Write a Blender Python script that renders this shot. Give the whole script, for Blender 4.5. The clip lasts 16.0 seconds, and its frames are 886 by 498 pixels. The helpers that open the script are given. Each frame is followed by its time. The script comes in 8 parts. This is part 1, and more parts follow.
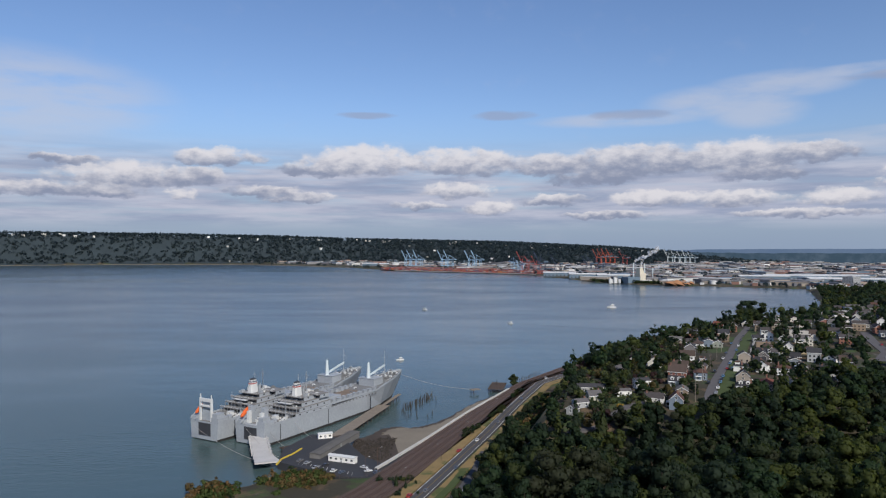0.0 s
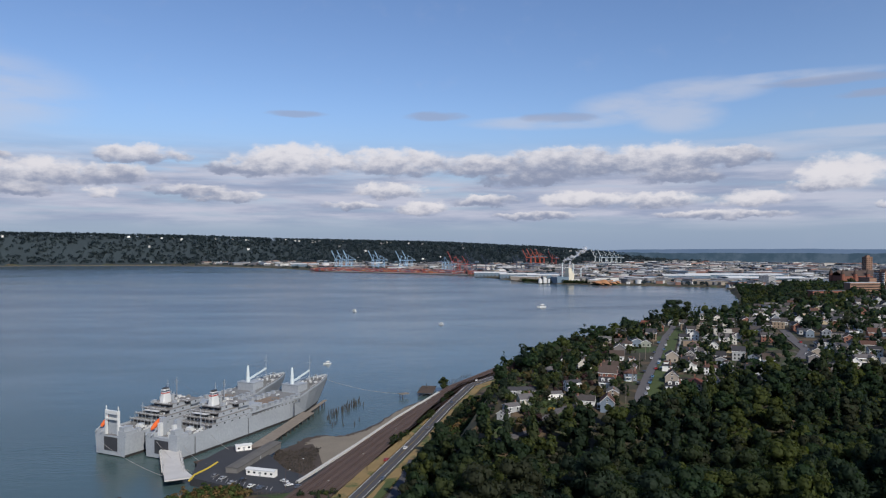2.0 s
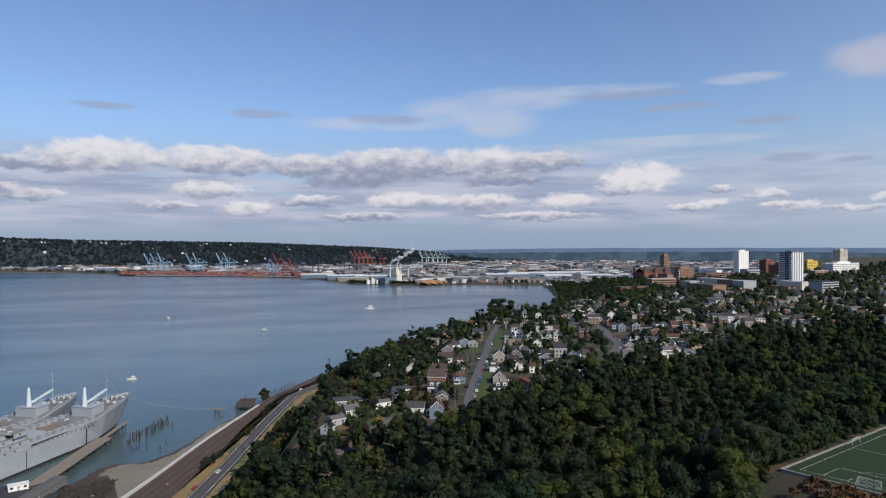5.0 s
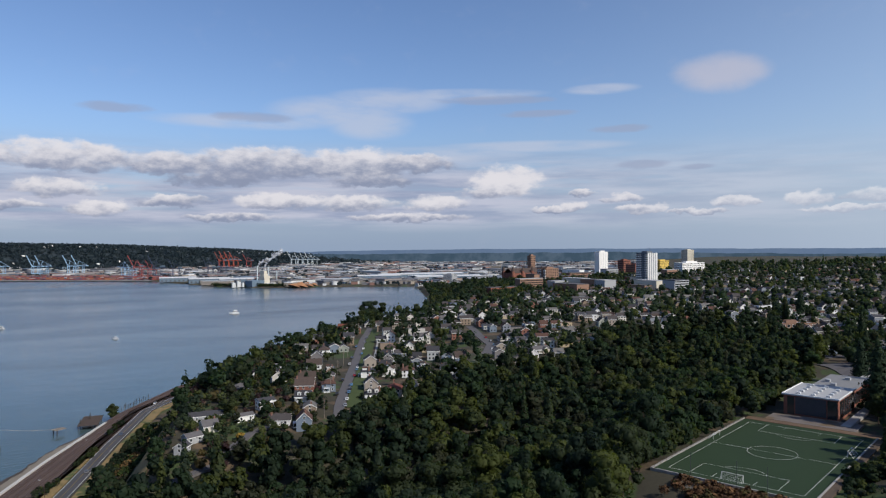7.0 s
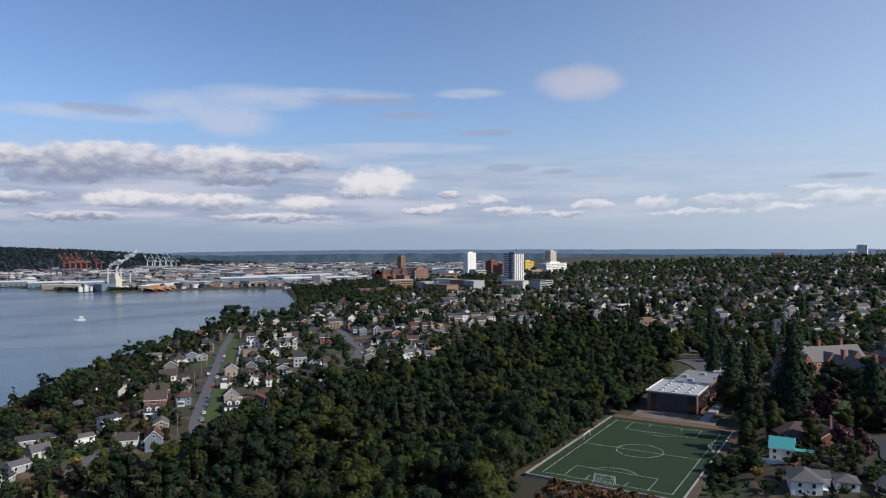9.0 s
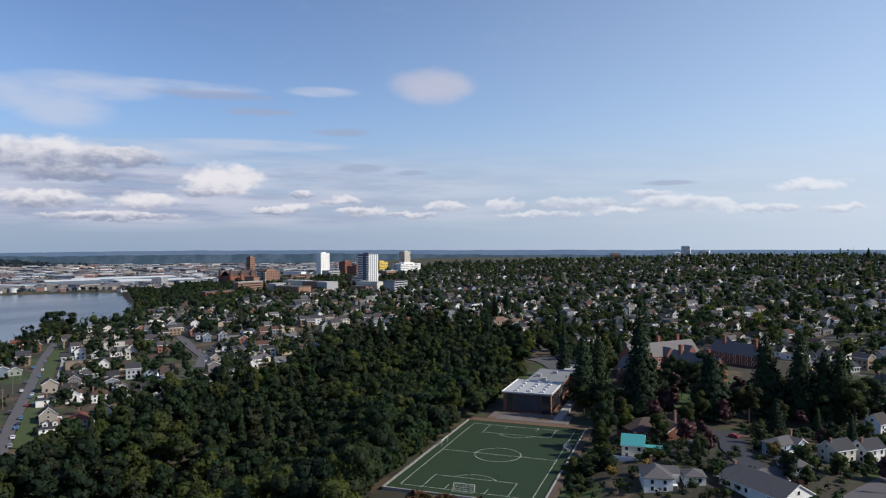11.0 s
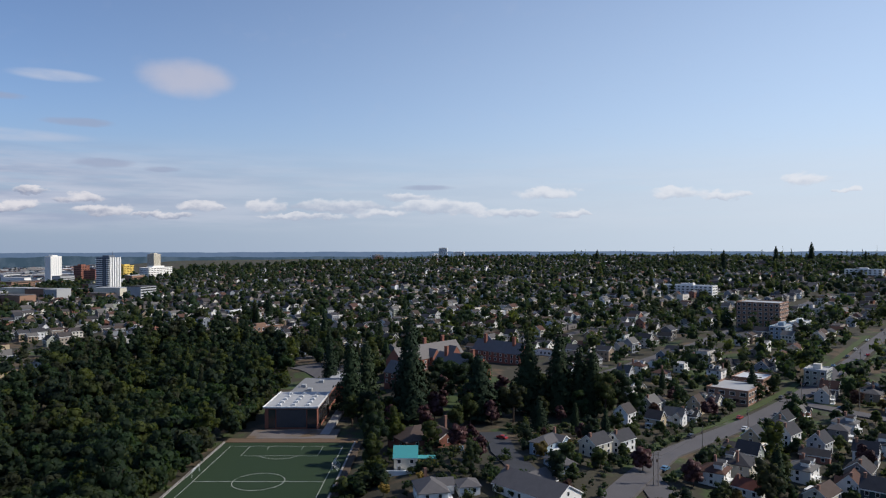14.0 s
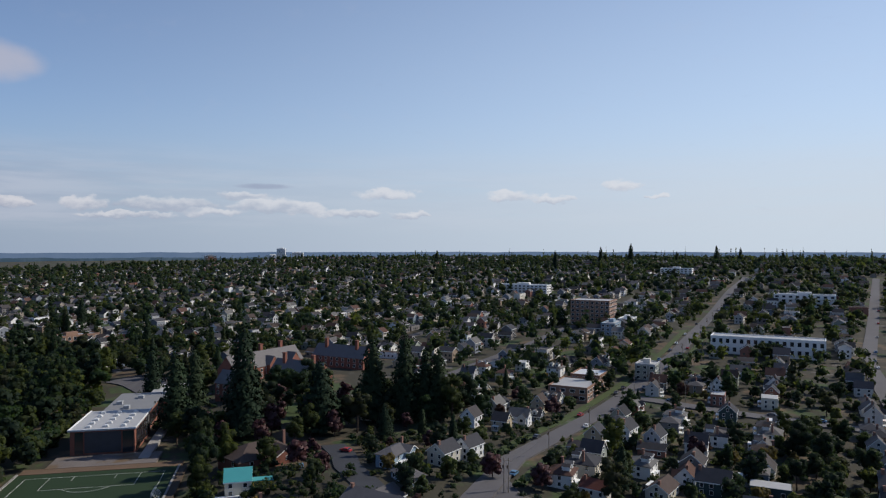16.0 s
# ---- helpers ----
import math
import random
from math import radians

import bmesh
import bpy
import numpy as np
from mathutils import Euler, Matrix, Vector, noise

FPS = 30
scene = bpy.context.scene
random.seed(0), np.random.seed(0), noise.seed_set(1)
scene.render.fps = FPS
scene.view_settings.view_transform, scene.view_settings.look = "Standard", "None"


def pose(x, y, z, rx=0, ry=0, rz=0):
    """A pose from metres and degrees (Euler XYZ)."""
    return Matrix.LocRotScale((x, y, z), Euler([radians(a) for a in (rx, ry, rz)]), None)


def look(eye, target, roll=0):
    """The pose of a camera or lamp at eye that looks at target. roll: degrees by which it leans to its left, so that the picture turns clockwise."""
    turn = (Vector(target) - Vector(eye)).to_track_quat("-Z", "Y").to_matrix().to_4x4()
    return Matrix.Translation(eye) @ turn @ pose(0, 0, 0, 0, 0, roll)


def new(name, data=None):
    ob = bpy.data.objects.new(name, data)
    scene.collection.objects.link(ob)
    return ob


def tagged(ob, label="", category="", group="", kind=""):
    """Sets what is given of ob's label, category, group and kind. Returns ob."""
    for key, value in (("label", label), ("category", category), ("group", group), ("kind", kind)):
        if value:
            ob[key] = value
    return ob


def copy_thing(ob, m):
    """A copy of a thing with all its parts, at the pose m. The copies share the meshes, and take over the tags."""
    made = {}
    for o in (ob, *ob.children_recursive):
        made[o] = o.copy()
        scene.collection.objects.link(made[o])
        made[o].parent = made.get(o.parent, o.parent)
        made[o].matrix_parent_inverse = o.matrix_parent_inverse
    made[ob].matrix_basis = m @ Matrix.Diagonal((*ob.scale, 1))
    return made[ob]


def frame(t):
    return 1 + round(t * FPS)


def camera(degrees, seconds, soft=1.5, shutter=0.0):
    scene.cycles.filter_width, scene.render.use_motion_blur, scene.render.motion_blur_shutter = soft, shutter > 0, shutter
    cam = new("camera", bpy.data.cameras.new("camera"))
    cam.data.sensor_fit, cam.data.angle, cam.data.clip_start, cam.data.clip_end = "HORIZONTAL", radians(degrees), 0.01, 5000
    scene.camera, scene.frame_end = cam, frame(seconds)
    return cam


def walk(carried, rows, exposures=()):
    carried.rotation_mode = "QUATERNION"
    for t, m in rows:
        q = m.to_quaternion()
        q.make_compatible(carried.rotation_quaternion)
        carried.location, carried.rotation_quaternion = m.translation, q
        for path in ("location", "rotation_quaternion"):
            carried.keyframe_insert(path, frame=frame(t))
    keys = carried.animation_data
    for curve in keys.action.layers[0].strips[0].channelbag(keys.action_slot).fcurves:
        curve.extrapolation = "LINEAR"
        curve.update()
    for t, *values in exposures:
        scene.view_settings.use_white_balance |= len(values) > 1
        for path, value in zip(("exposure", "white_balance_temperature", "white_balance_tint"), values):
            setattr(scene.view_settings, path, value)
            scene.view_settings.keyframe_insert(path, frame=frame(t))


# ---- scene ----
cam = camera(64.2, 16.0, soft=1.2)
PATH = [
    (0, (0.00, 0.00, 130.00), (0.00, 100.00, 129.06), -0.00),
    (0.5, (0.66, 4.33, 129.90), (2.31, 104.32, 128.97), 0.02),
    (1, (1.39, 8.62, 129.80), (5.09, 108.55, 128.87), -0.01),
    (1.5, (2.19, 12.86, 129.72), (8.51, 112.65, 128.81), 0.02),
    (2, (3.06, 17.04, 129.64), (12.71, 116.57, 128.74), 0.02),
    (2.5, (4.00, 21.16, 129.57), (17.09, 120.30, 128.69), -0.02),
    (3, (5.02, 25.22, 129.51), (21.97, 123.77, 128.63), -0.04),
    (3.5, (6.13, 29.22, 129.45), (27.06, 127.00, 128.62), -0.07),
    (4, (7.31, 33.14, 129.40), (32.30, 129.97, 128.57), -0.16),
    (6.5, (14.63, 51.59, 129.19), (60.27, 140.57, 128.46), -0.31),
    (7, (16.40, 55.02, 129.15), (66.11, 141.79, 128.43), -0.33),
    (7.5, (18.27, 58.35, 129.11), (71.92, 142.74, 128.37), -0.30),
    (8, (20.25, 61.58, 129.08), (77.65, 143.47, 128.33), -0.34),
    (8.5, (22.35, 64.71, 129.04), (83.36, 143.94, 128.34), -0.32),
    (9, (24.57, 67.73, 129.00), (89.30, 143.94, 128.33), -0.25),
    (11.5, (37.52, 81.06, 128.74), (119.62, 138.16, 128.12), -0.11),
    (12, (40.51, 83.35, 128.67), (125.52, 136.01, 128.11), -0.10),
    (12.5, (43.65, 85.50, 128.60), (131.45, 133.36, 128.11), -0.08),
    (13, (46.92, 87.52, 128.52), (137.32, 130.28, 128.06), -0.14),
    (13.5, (50.34, 89.39, 128.43), (143.01, 126.97, 127.99), -0.09),
    (14, (53.92, 91.12, 128.33), (148.60, 123.29, 127.91), -0.09),
    (14.5, (57.64, 92.70, 128.22), (154.05, 119.25, 127.80), -0.07),
    (15, (61.53, 94.12, 128.10), (159.34, 114.92, 127.70), -0.05),
    (15.5, (65.57, 95.38, 127.98), (164.44, 110.38, 127.61), -0.01),
    (16, (69.78, 96.49, 127.83), (169.26, 106.70, 127.49), 0.02),
]
walk(cam, [(t, look(eye, target, roll)) for t, eye, target, roll in PATH],
     [(0, -0.11), (3.5, -0.04), (7, -0.06), (9, 0.0), (12, 0.05), (14, -0.05), (16, -0.20)])

# ---- world, sun, exposure ----
SUN_BEARING, SUN_HEIGHT = 158.0, 38.0


class Nodes:
    """A short way to build node trees."""

    def __init__(self, tree):
        self.tree = tree
        tree.nodes.clear()

    def add(self, kind, **inputs):
        node = self.tree.nodes.new(kind)
        for key, value in inputs.items():
            self.plug(node, key, value)
        return node

    def plug(self, node, key, value):
        slot = node.inputs[int(key[1:])] if key[0] == "i" and key[1:].isdigit() else node.inputs[key.replace("_", " ")]
        if isinstance(value, bpy.types.NodeSocket):
            self.tree.links.new(value, slot)
        else:
            slot.default_value = value

    def math(self, op, a, b=0.0, c=0.0, clamp=False):
        node = self.add("ShaderNodeMath", i0=a, i1=b, i2=c)
        node.operation, node.use_clamp = op, clamp
        return node.outputs[0]

    def mix(self, fac, a, b, blend="MIX"):
        node = self.tree.nodes.new("ShaderNodeMix")
        node.data_type, node.blend_type = "RGBA", blend
        for slot, value in ((0, fac), (6, a), (7, b)):
            if isinstance(value, bpy.types.NodeSocket):
                self.tree.links.new(value, node.inputs[slot])
            else:
                node.inputs[slot].default_value = value if slot == 0 else (*value[:3], 1)
        return node.outputs[2]

    def noise(self, vector, scale, detail=3.0, rough=0.55):
        return self.add("ShaderNodeTexNoise", Vector=vector, Scale=scale, Detail=detail, Roughness=rough).outputs[0]

    def ramp(self, fac, stops, constant=False):
        node = self.add("ShaderNodeValToRGB", Fac=fac)
        e = node.color_ramp.elements
        node.color_ramp.interpolation = "CONSTANT" if constant else "LINEAR"
        while len(e) < len(stops):
            e.new(0.5)
        for el, (at, col) in zip(e, stops):
            el.position = at
            el.color = (*col, 1) if len(col) == 3 else col
        return node.outputs[0]

    def step(self, v, lo, hi):
        node = self.add("ShaderNodeMapRange", Value=v)
        node.interpolation_type = "SMOOTHSTEP"
        node.inputs[1].default_value, node.inputs[2].default_value = lo, hi
        return node.outputs[0]


world = bpy.data.worlds.new("sky")
scene.world = world
world.use_nodes = True
w = Nodes(world.node_tree)
sky = w.add("ShaderNodeTexSky")
sky.sky_type, sky.sun_disc = "NISHITA", False
sky.sun_elevation, sky.sun_rotation = radians(SUN_HEIGHT), radians(SUN_BEARING)
sky.air_density, sky.dust_density, sky.ozone_density = 1.0, 0.3, 3.0
way = w.add("ShaderNodeTexCoord").outputs["Generated"]
xyz = w.add("ShaderNodeSeparateXYZ", Vector=way)
el = w.math("ARCSINE", xyz.outputs[2])
az = w.math("ARCTAN2", xyz.outputs[0], xyz.outputs[1])


def plane(kx, ky, dx=0.0, dy=0.0):
    """Bearing and height above the horizon as a flat map, stretched."""
    node = w.add("ShaderNodeCombineXYZ")
    w.plug(node, "X", w.math("MULTIPLY_ADD", az, kx, dx))
    w.plug(node, "Y", w.math("MULTIPLY_ADD", el, ky, dy))
    return node.outputs[0]


def blob(bearing, height, wide, tall):
    """1 in the middle of an ellipse on the sky, 0 at its rim."""
    a = w.math("DIVIDE", w.math("SUBTRACT", az, radians(bearing)), radians(wide))
    b = w.math("DIVIDE", w.math("SUBTRACT", el, radians(height)), radians(tall))
    q = w.math("ADD", w.math("MULTIPLY", a, a), w.math("MULTIPLY", b, b))
    return w.math("SUBTRACT", 1.0, q, clamp=True)


def top(*values):
    out = values[0]
    for v in values[1:]:
        out = w.math("MAXIMUM", out, v)
    return out


# Cumulus in a bank over the bay, thinning out towards the south: bearing, height, half width, half height, how sunlit.
HEAPS = ((-24.7, 4.75, 6.0, 1.5, 0.0), (-19.5, 4.9, 4.0, 1.1, -0.3), (-17.6, 6.45, 4.4, 1.0, 0.0), (-28, 5.9, 2.5, 0.5, -0.4), (-6.4, 6.3, 5.4, 1.9, 0.15), (-10.5, 5.7, 3.6, 1.0, -0.3),
         (1.6, 6.2, 5.8, 1.7, 0.0), (9.0, 6.0, 4.5, 1.5, -0.2), (15.5, 6.1, 7.0, 1.9, -0.25), (22.5, 6.1, 6.5, 1.9, -0.1), (27.5, 6.3, 4.5, 1.1, -0.35), (12, 5.0, 4.0, 0.9, -0.5), (24, 5.0, 4.5, 0.8, -0.4),
         (35.0, 4.75, 3.9, 1.9, 0.5), (33.2, 4.0, 2.6, 0.8, -0.1), (-33, 3.8, 6, 0.8, -0.1), (-27, 3.7, 5, 0.8, -0.2), (-20.3, 3.6, 1.7, 0.7, 0.3), (-14, 3.9, 4, 0.7, -0.3), (-11.5, 3.5, 3.0, 0.7, -0.05),
         (1.2, 4.1, 3.4, 1.0, 0.15), (4.0, 2.7, 2.6, 0.8, 0.15), (-1.5, 2.9, 3.0, 0.5, -0.1), (9, 3.3, 3.5, 0.7, -0.2), (17.0, 3.3, 4.5, 0.95, 0.15), (22.0, 3.2, 4.5, 0.9, 0.1), (29.0, 3.2, 3.2, 0.95, 0.3),
         (27, 2.1, 6, 0.5, -0.1), (13, 2.1, 5, 0.45, -0.2), (38.5, 2.6, 2.2, 0.4, -0.1), (40.5, 2.9, 1.4, 0.6, 0.2), (44.0, 3.5, 2.0, 0.5, 0.1), (45.5, 2.6, 2.6, 0.6, 0.1), (41, 3.9, 1.2, 0.4, 0.0),
         (79.6, 4.1, 3.0, 0.7, 0.2), (89.6, 4.0, 2.6, 0.7, 0.2), (93, 3.7, 2.0, 0.5, 0.1), (98.2, 4.7, 1.8, 0.7, 0.2), (101.5, 3.9, 1.0, 0.4, 0.2), (52.3, 3.0, 2.0, 0.6, 0.1), (57.5, 3.1, 1.8, 0.7, 0.2), (63, 3.1, 4.0, 0.8, -0.2),
         (66, 2.6, 3.0, 0.4, 0.0), (70.5, 3.1, 4.0, 0.8, -0.1), (73.5, 2.9, 2.0, 0.8, 0.2), (68.5, 3.9, 2.5, 0.5, -0.2), (76.5, 2.6, 3.0, 0.5, 0.0), (81.5, 2.5, 2.0, 0.4, 0.0), (60, 2.3, 4.0, 0.4, -0.1), (-37, 5.0, 4, 1.0, -0.1), (50, 2.3, 3.0, 0.35, -0.1))
fluff = w.noise(plane(30, 52, 7.0, 1.0), 1.0, 7.0, 0.58)
here = w.math("MULTIPLY_ADD", w.math("SUBTRACT", w.noise(plane(38, 60, 7.0, 3.0), 1.0, 4.0, 0.55), 0.5), 0.020, el)
side = w.math("MULTIPLY_ADD", w.math("SUBTRACT", w.noise(plane(24, 40, 3.0, 9.0), 1.0, 4.0, 0.55), 0.5), 0.070, az)
heap = rise_sum = weight_sum = None
for b_, h_, wide, tall, shine in HEAPS:
    a = w.math("MULTIPLY", w.math("SUBTRACT", side, radians(b_)), 1 / radians(wide))
    b = w.math("MULTIPLY", w.math("SUBTRACT", here, radians(h_)), 1 / radians(tall))
    flat_base = w.math("MAXIMUM", b, w.math("MULTIPLY", b, -1.5))
    q = w.math("SUBTRACT", w.math("MULTIPLY_ADD", a, w.math("MULTIPLY", a, -1.0), 1.0), w.math("MULTIPLY", flat_base, flat_base), clamp=True)
    lift = w.math("MULTIPLY", q, w.math("ADD", b, shine))
    heap = q if heap is None else w.math("MAXIMUM", heap, q)
    rise_sum = lift if rise_sum is None else w.math("ADD", rise_sum, lift)
    weight_sum = q if weight_sum is None else w.math("ADD", weight_sum, q)
lean = w.math("DIVIDE", rise_sum, w.math("ADD", weight_sum, 0.02))
thick = w.math("MULTIPLY_ADD", w.math("SUBTRACT", fluff, 0.5), 2.0, heap)
cover = w.math("MULTIPLY", w.math("MULTIPLY", w.step(thick, -0.02, 0.78), w.step(heap, 0.0, 0.45)), w.math("MULTIPLY_ADD", w.step(az, 1.1, 0.55), 0.27, 0.66))
lit = w.step(w.math("ADD", lean, w.math("MULTIPLY", w.math("SUBTRACT", w.noise(plane(46, 84, 1.0, 4.0), 1.0, 6.0, 0.6), 0.5), 1.5)), -0.60, 0.62)
cloud = w.mix(lit, (2.7, 3.1, 4.35), (7.9, 7.7, 8.1))
cloud = w.mix(w.step(az, 0.7, 1.2), cloud, w.mix(lit, (4.6, 5.1, 6.3), (8.4, 8.4, 8.8)))
# Thin veils higher up, grey wisps and one soft puff.
veil_mask = top(*[blob(*b) for b in ((21.5, 10.5, 6.5, 1.5), (25.5, 11.4, 6.0, 1.2), (31, 11.9, 8, 0.55), (24, 9.6, 4, 1.5), (14, 9.5, 8, 0.7), (-32, 10.2, 13, 4.0), (37, 7.75, 9, 0.55), (30, 7.2, 8, 0.8), (42.5, 12.0, 3.4, 0.5))])
veil = w.math("MULTIPLY", w.math("MULTIPLY", w.step(veil_mask, 0.0, 0.9), 0.62), w.step(w.noise(plane(9, 36, 2.0, 1.0), 1.0, 6.0), 0.18, 0.62))
wisp_mask = top(*[blob(*b) for b in ((14.8, 9.9, 4.0, 0.55), (5.0, 10.1, 3.4, 0.5), (-6, 10.1, 3, 0.35), (34, 11.4, 6, 0.45), (45.5, 6.1, 2.8, 0.45), (44, 8.9, 3.0, 0.4), (49.5, 5.8, 1.8, 0.3), (37.5, 10.3, 4, 0.4), (70, 4.7, 3, 0.3))])
wisp = w.math("MULTIPLY", w.step(w.math("MULTIPLY_ADD", w.math("SUBTRACT", w.noise(plane(22, 70, 8.0, 2.0), 1.0, 5.0), 0.5), 1.2, wisp_mask), 0.15, 0.9), 0.62)
puff = w.math("MULTIPLY", w.step(w.math("ADD", w.math("MULTIPLY", blob(51.3, 12.6, 4.0, 1.7), 0.9), w.math("MULTIPLY", w.math("SUBTRACT", w.noise(plane(22, 30, 5.0, 3.0), 1.0, 5.0), 0.5), 0.7)), 0.02, 0.85), 0.66)
# Grey sheets between the heaps, and the pale air close to the horizon, brighter towards the sun.
north = w.step(az, 1.25, 0.45)
sheet_ = w.math("MULTIPLY", w.step(w.noise(plane(5.0, 60, 1.0, 2.0), 1.0, 7.0, 0.6), 0.18, 0.58), w.math("MULTIPLY", w.step(el, 0.012, 0.04), w.step(el, 0.150, 0.085)))
sheet_ = w.math("MULTIPLY", sheet_, w.math("MULTIPLY_ADD", north, 0.68, 0.30))
low = w.math("MULTIPLY", w.step(el, 0.20, -0.01), 0.9)
glare = w.step(az, 0.40, 2.1)
col = w.mix(1.0, sky.outputs[0], (1.01, 1.07, 1.25), "MULTIPLY")
col = w.mix(w.math("MULTIPLY", glare, w.math("MULTIPLY", w.step(el, 0.75, 0.0), 0.75)), col, (6.9, 8.4, 10.2))
col = w.mix(low, col, w.mix(glare, (2.6, 3.5, 5.1), (6.6, 7.5, 8.6)))
col = w.mix(sheet_, col, w.mix(glare, w.mix(w.step(w.noise(plane(7, 60, 5.0, 2.0), 1.0, 5.0), 0.34, 0.66), (3.2, 3.75, 5.3), (5.5, 5.7, 6.9)), (7.0, 7.5, 8.4)))
col = w.mix(veil, col, (5.6, 6.0, 7.2))
col = w.mix(wisp, col, (3.3, 3.8, 5.3))
col = w.mix(puff, col, (5.8, 5.6, 6.4))
col = w.mix(cover, col, cloud)
back = w.add("ShaderNodeBackground", Color=col, Strength=0.10)
w.tree.links.new(back.outputs[0], w.add("ShaderNodeOutputWorld").inputs[0])

sun = new("sun", bpy.data.lights.new("sun", "SUN"))
sun.data.energy, sun.data.angle, sun.data.color = 4.5, radians(0.55), (1.0, 0.93, 0.82)
sx, sy = math.sin(radians(SUN_BEARING)), math.cos(radians(SUN_BEARING))
sz = math.tan(radians(SUN_HEIGHT))
sun.matrix_world = look((300 * sx, 300 * sy, 300 * sz), (0, 0, 0))

# ---- materials ----
MATS = {}


def mat(name, color, rough=0.8, metal=0.0, tints=None, grain=0.25, scale=0.35, fine=4.0, bump=0.0, island=False, spec=0.3, patches=None, thin=0.0, through_tint=(2.2, 2.2, 1.2)):
    """A surface with stains (scale, per metre), fine grain, and, with tints, a colour of its own for each object or island."""
    m = bpy.data.materials.new(name)
    m.use_nodes = True
    n = Nodes(m.node_tree)
    where = n.add("ShaderNodeNewGeometry").outputs["Position"]
    big = n.noise(where, scale, 4.0)
    small = n.noise(where, fine, 3.0)
    base = (*color, 1)
    if tints:
        if island == "tint":
            note = n.add("ShaderNodeAttribute")
            note.attribute_name = "tint"
            pick = note.outputs["Fac"]
        else:
            pick = n.add("ShaderNodeNewGeometry").outputs["Random Per Island"] if island else n.add("ShaderNodeObjectInfo").outputs["Random"]
        base = n.ramp(pick, [(i / len(tints), c) for i, c in enumerate(tints)], constant=True)
    if patches:
        for k, (other, lo, hi, size) in enumerate(patches if isinstance(patches[0][0], tuple) else [patches]):
            base = n.mix(n.step(n.noise(where, size, 5.0, 0.6), lo, hi), base if tints or k else color, other)
    amount = n.math("MULTIPLY_ADD", n.math("SUBTRACT", n.math("ADD", big, small), 1.0), 2 * grain, 1.0)
    grey = n.add("ShaderNodeCombineColor", Red=amount, Green=amount, Blue=amount).outputs[0]
    shade = n.mix(1.0, base if isinstance(base, bpy.types.NodeSocket) else color, grey, "MULTIPLY")
    p = n.add("ShaderNodeBsdfPrincipled", Base_Color=shade, Roughness=rough, Metallic=metal)
    p.inputs["Specular IOR Level"].default_value = spec
    if bump:
        b = n.add("ShaderNodeBump", Height=n.math("ADD", big, small), Strength=0.5, Distance=bump)
        n.tree.links.new(b.outputs[0], p.inputs["Normal"])
    out = p.outputs[0]
    if thin:
        through_ = n.add("ShaderNodeBsdfTranslucent", Color=n.mix(1.0, shade, through_tint, "MULTIPLY"))
        both = n.add("ShaderNodeMixShader", Fac=thin)
        n.tree.links.new(out, both.inputs[1])
        n.tree.links.new(through_.outputs[0], both.inputs[2])
        out = both.outputs[0]
    n.tree.links.new(out, n.add("ShaderNodeOutputMaterial").inputs[0])
    MATS[name] = m
    return m


WALLS = [(0.48, 0.46, 0.43), (0.68, 0.67, 0.65), (0.30, 0.26, 0.22), (0.20, 0.22, 0.25), (0.58, 0.55, 0.49), (0.15, 0.19, 0.24), (0.25, 0.19, 0.14),
         (0.40, 0.41, 0.42), (0.24, 0.11, 0.08), (0.70, 0.70, 0.70), (0.27, 0.29, 0.25), (0.42, 0.34, 0.23), (0.17, 0.16, 0.16)]
ROOFS = [(0.046, 0.046, 0.052), (0.075, 0.070, 0.072), (0.068, 0.052, 0.045), (0.105, 0.10, 0.10), (0.055, 0.056, 0.064), (0.090, 0.052, 0.042), (0.13, 0.125, 0.12), (0.038, 0.038, 0.042), (0.062, 0.056, 0.056)]
LEAF = [(0.024, 0.041, 0.022), (0.020, 0.034, 0.020), (0.042, 0.055, 0.022), (0.025, 0.039, 0.025), (0.032, 0.045, 0.023), (0.058, 0.072, 0.023), (0.017, 0.029, 0.020), (0.027, 0.048, 0.023), (0.034, 0.040, 0.024)]
YARD = [(0.058, 0.076, 0.034), (0.042, 0.060, 0.032), (0.084, 0.098, 0.036), (0.046, 0.062, 0.042), (0.098, 0.080, 0.036), (0.038, 0.056, 0.032), (0.054, 0.032, 0.034)]
house_wall = mat("painted_siding", WALLS[0], 0.7, tints=WALLS, grain=0.08, scale=0.6)
white_wall = mat("white_siding", (0.74, 0.73, 0.70), 0.65, grain=0.07, scale=0.6)
cream_wall = mat("cream_stucco", (0.54, 0.50, 0.41), 0.75, grain=0.08)
brick_wall = mat("red_brick", (0.21, 0.085, 0.06), 0.85, grain=0.18, scale=0.5, fine=5.0)
tan_brick = mat("tan_brick", (0.25, 0.15, 0.105), 0.85, grain=0.14, scale=0.5, fine=5.0)
grey_wall = mat("grey_siding", (0.33, 0.34, 0.35), 0.7, grain=0.08)
dark_wall = mat("dark_green_siding", (0.035, 0.06, 0.06), 0.65, grain=0.1)
yellow_wall = mat("yellow_panels", (0.60, 0.42, 0.10), 0.7, grain=0.08)
blue_grey_wall = mat("blue_grey_panels", (0.13, 0.15, 0.18), 0.6, grain=0.08)
blue_wall = mat("blue_siding", (0.22, 0.29, 0.36), 0.7, grain=0.08)
roof_mat = mat("asphalt_shingle", ROOFS[0], 0.88, tints=ROOFS, grain=0.2, scale=0.5, fine=6.0, bump=0.03, spec=0.12)
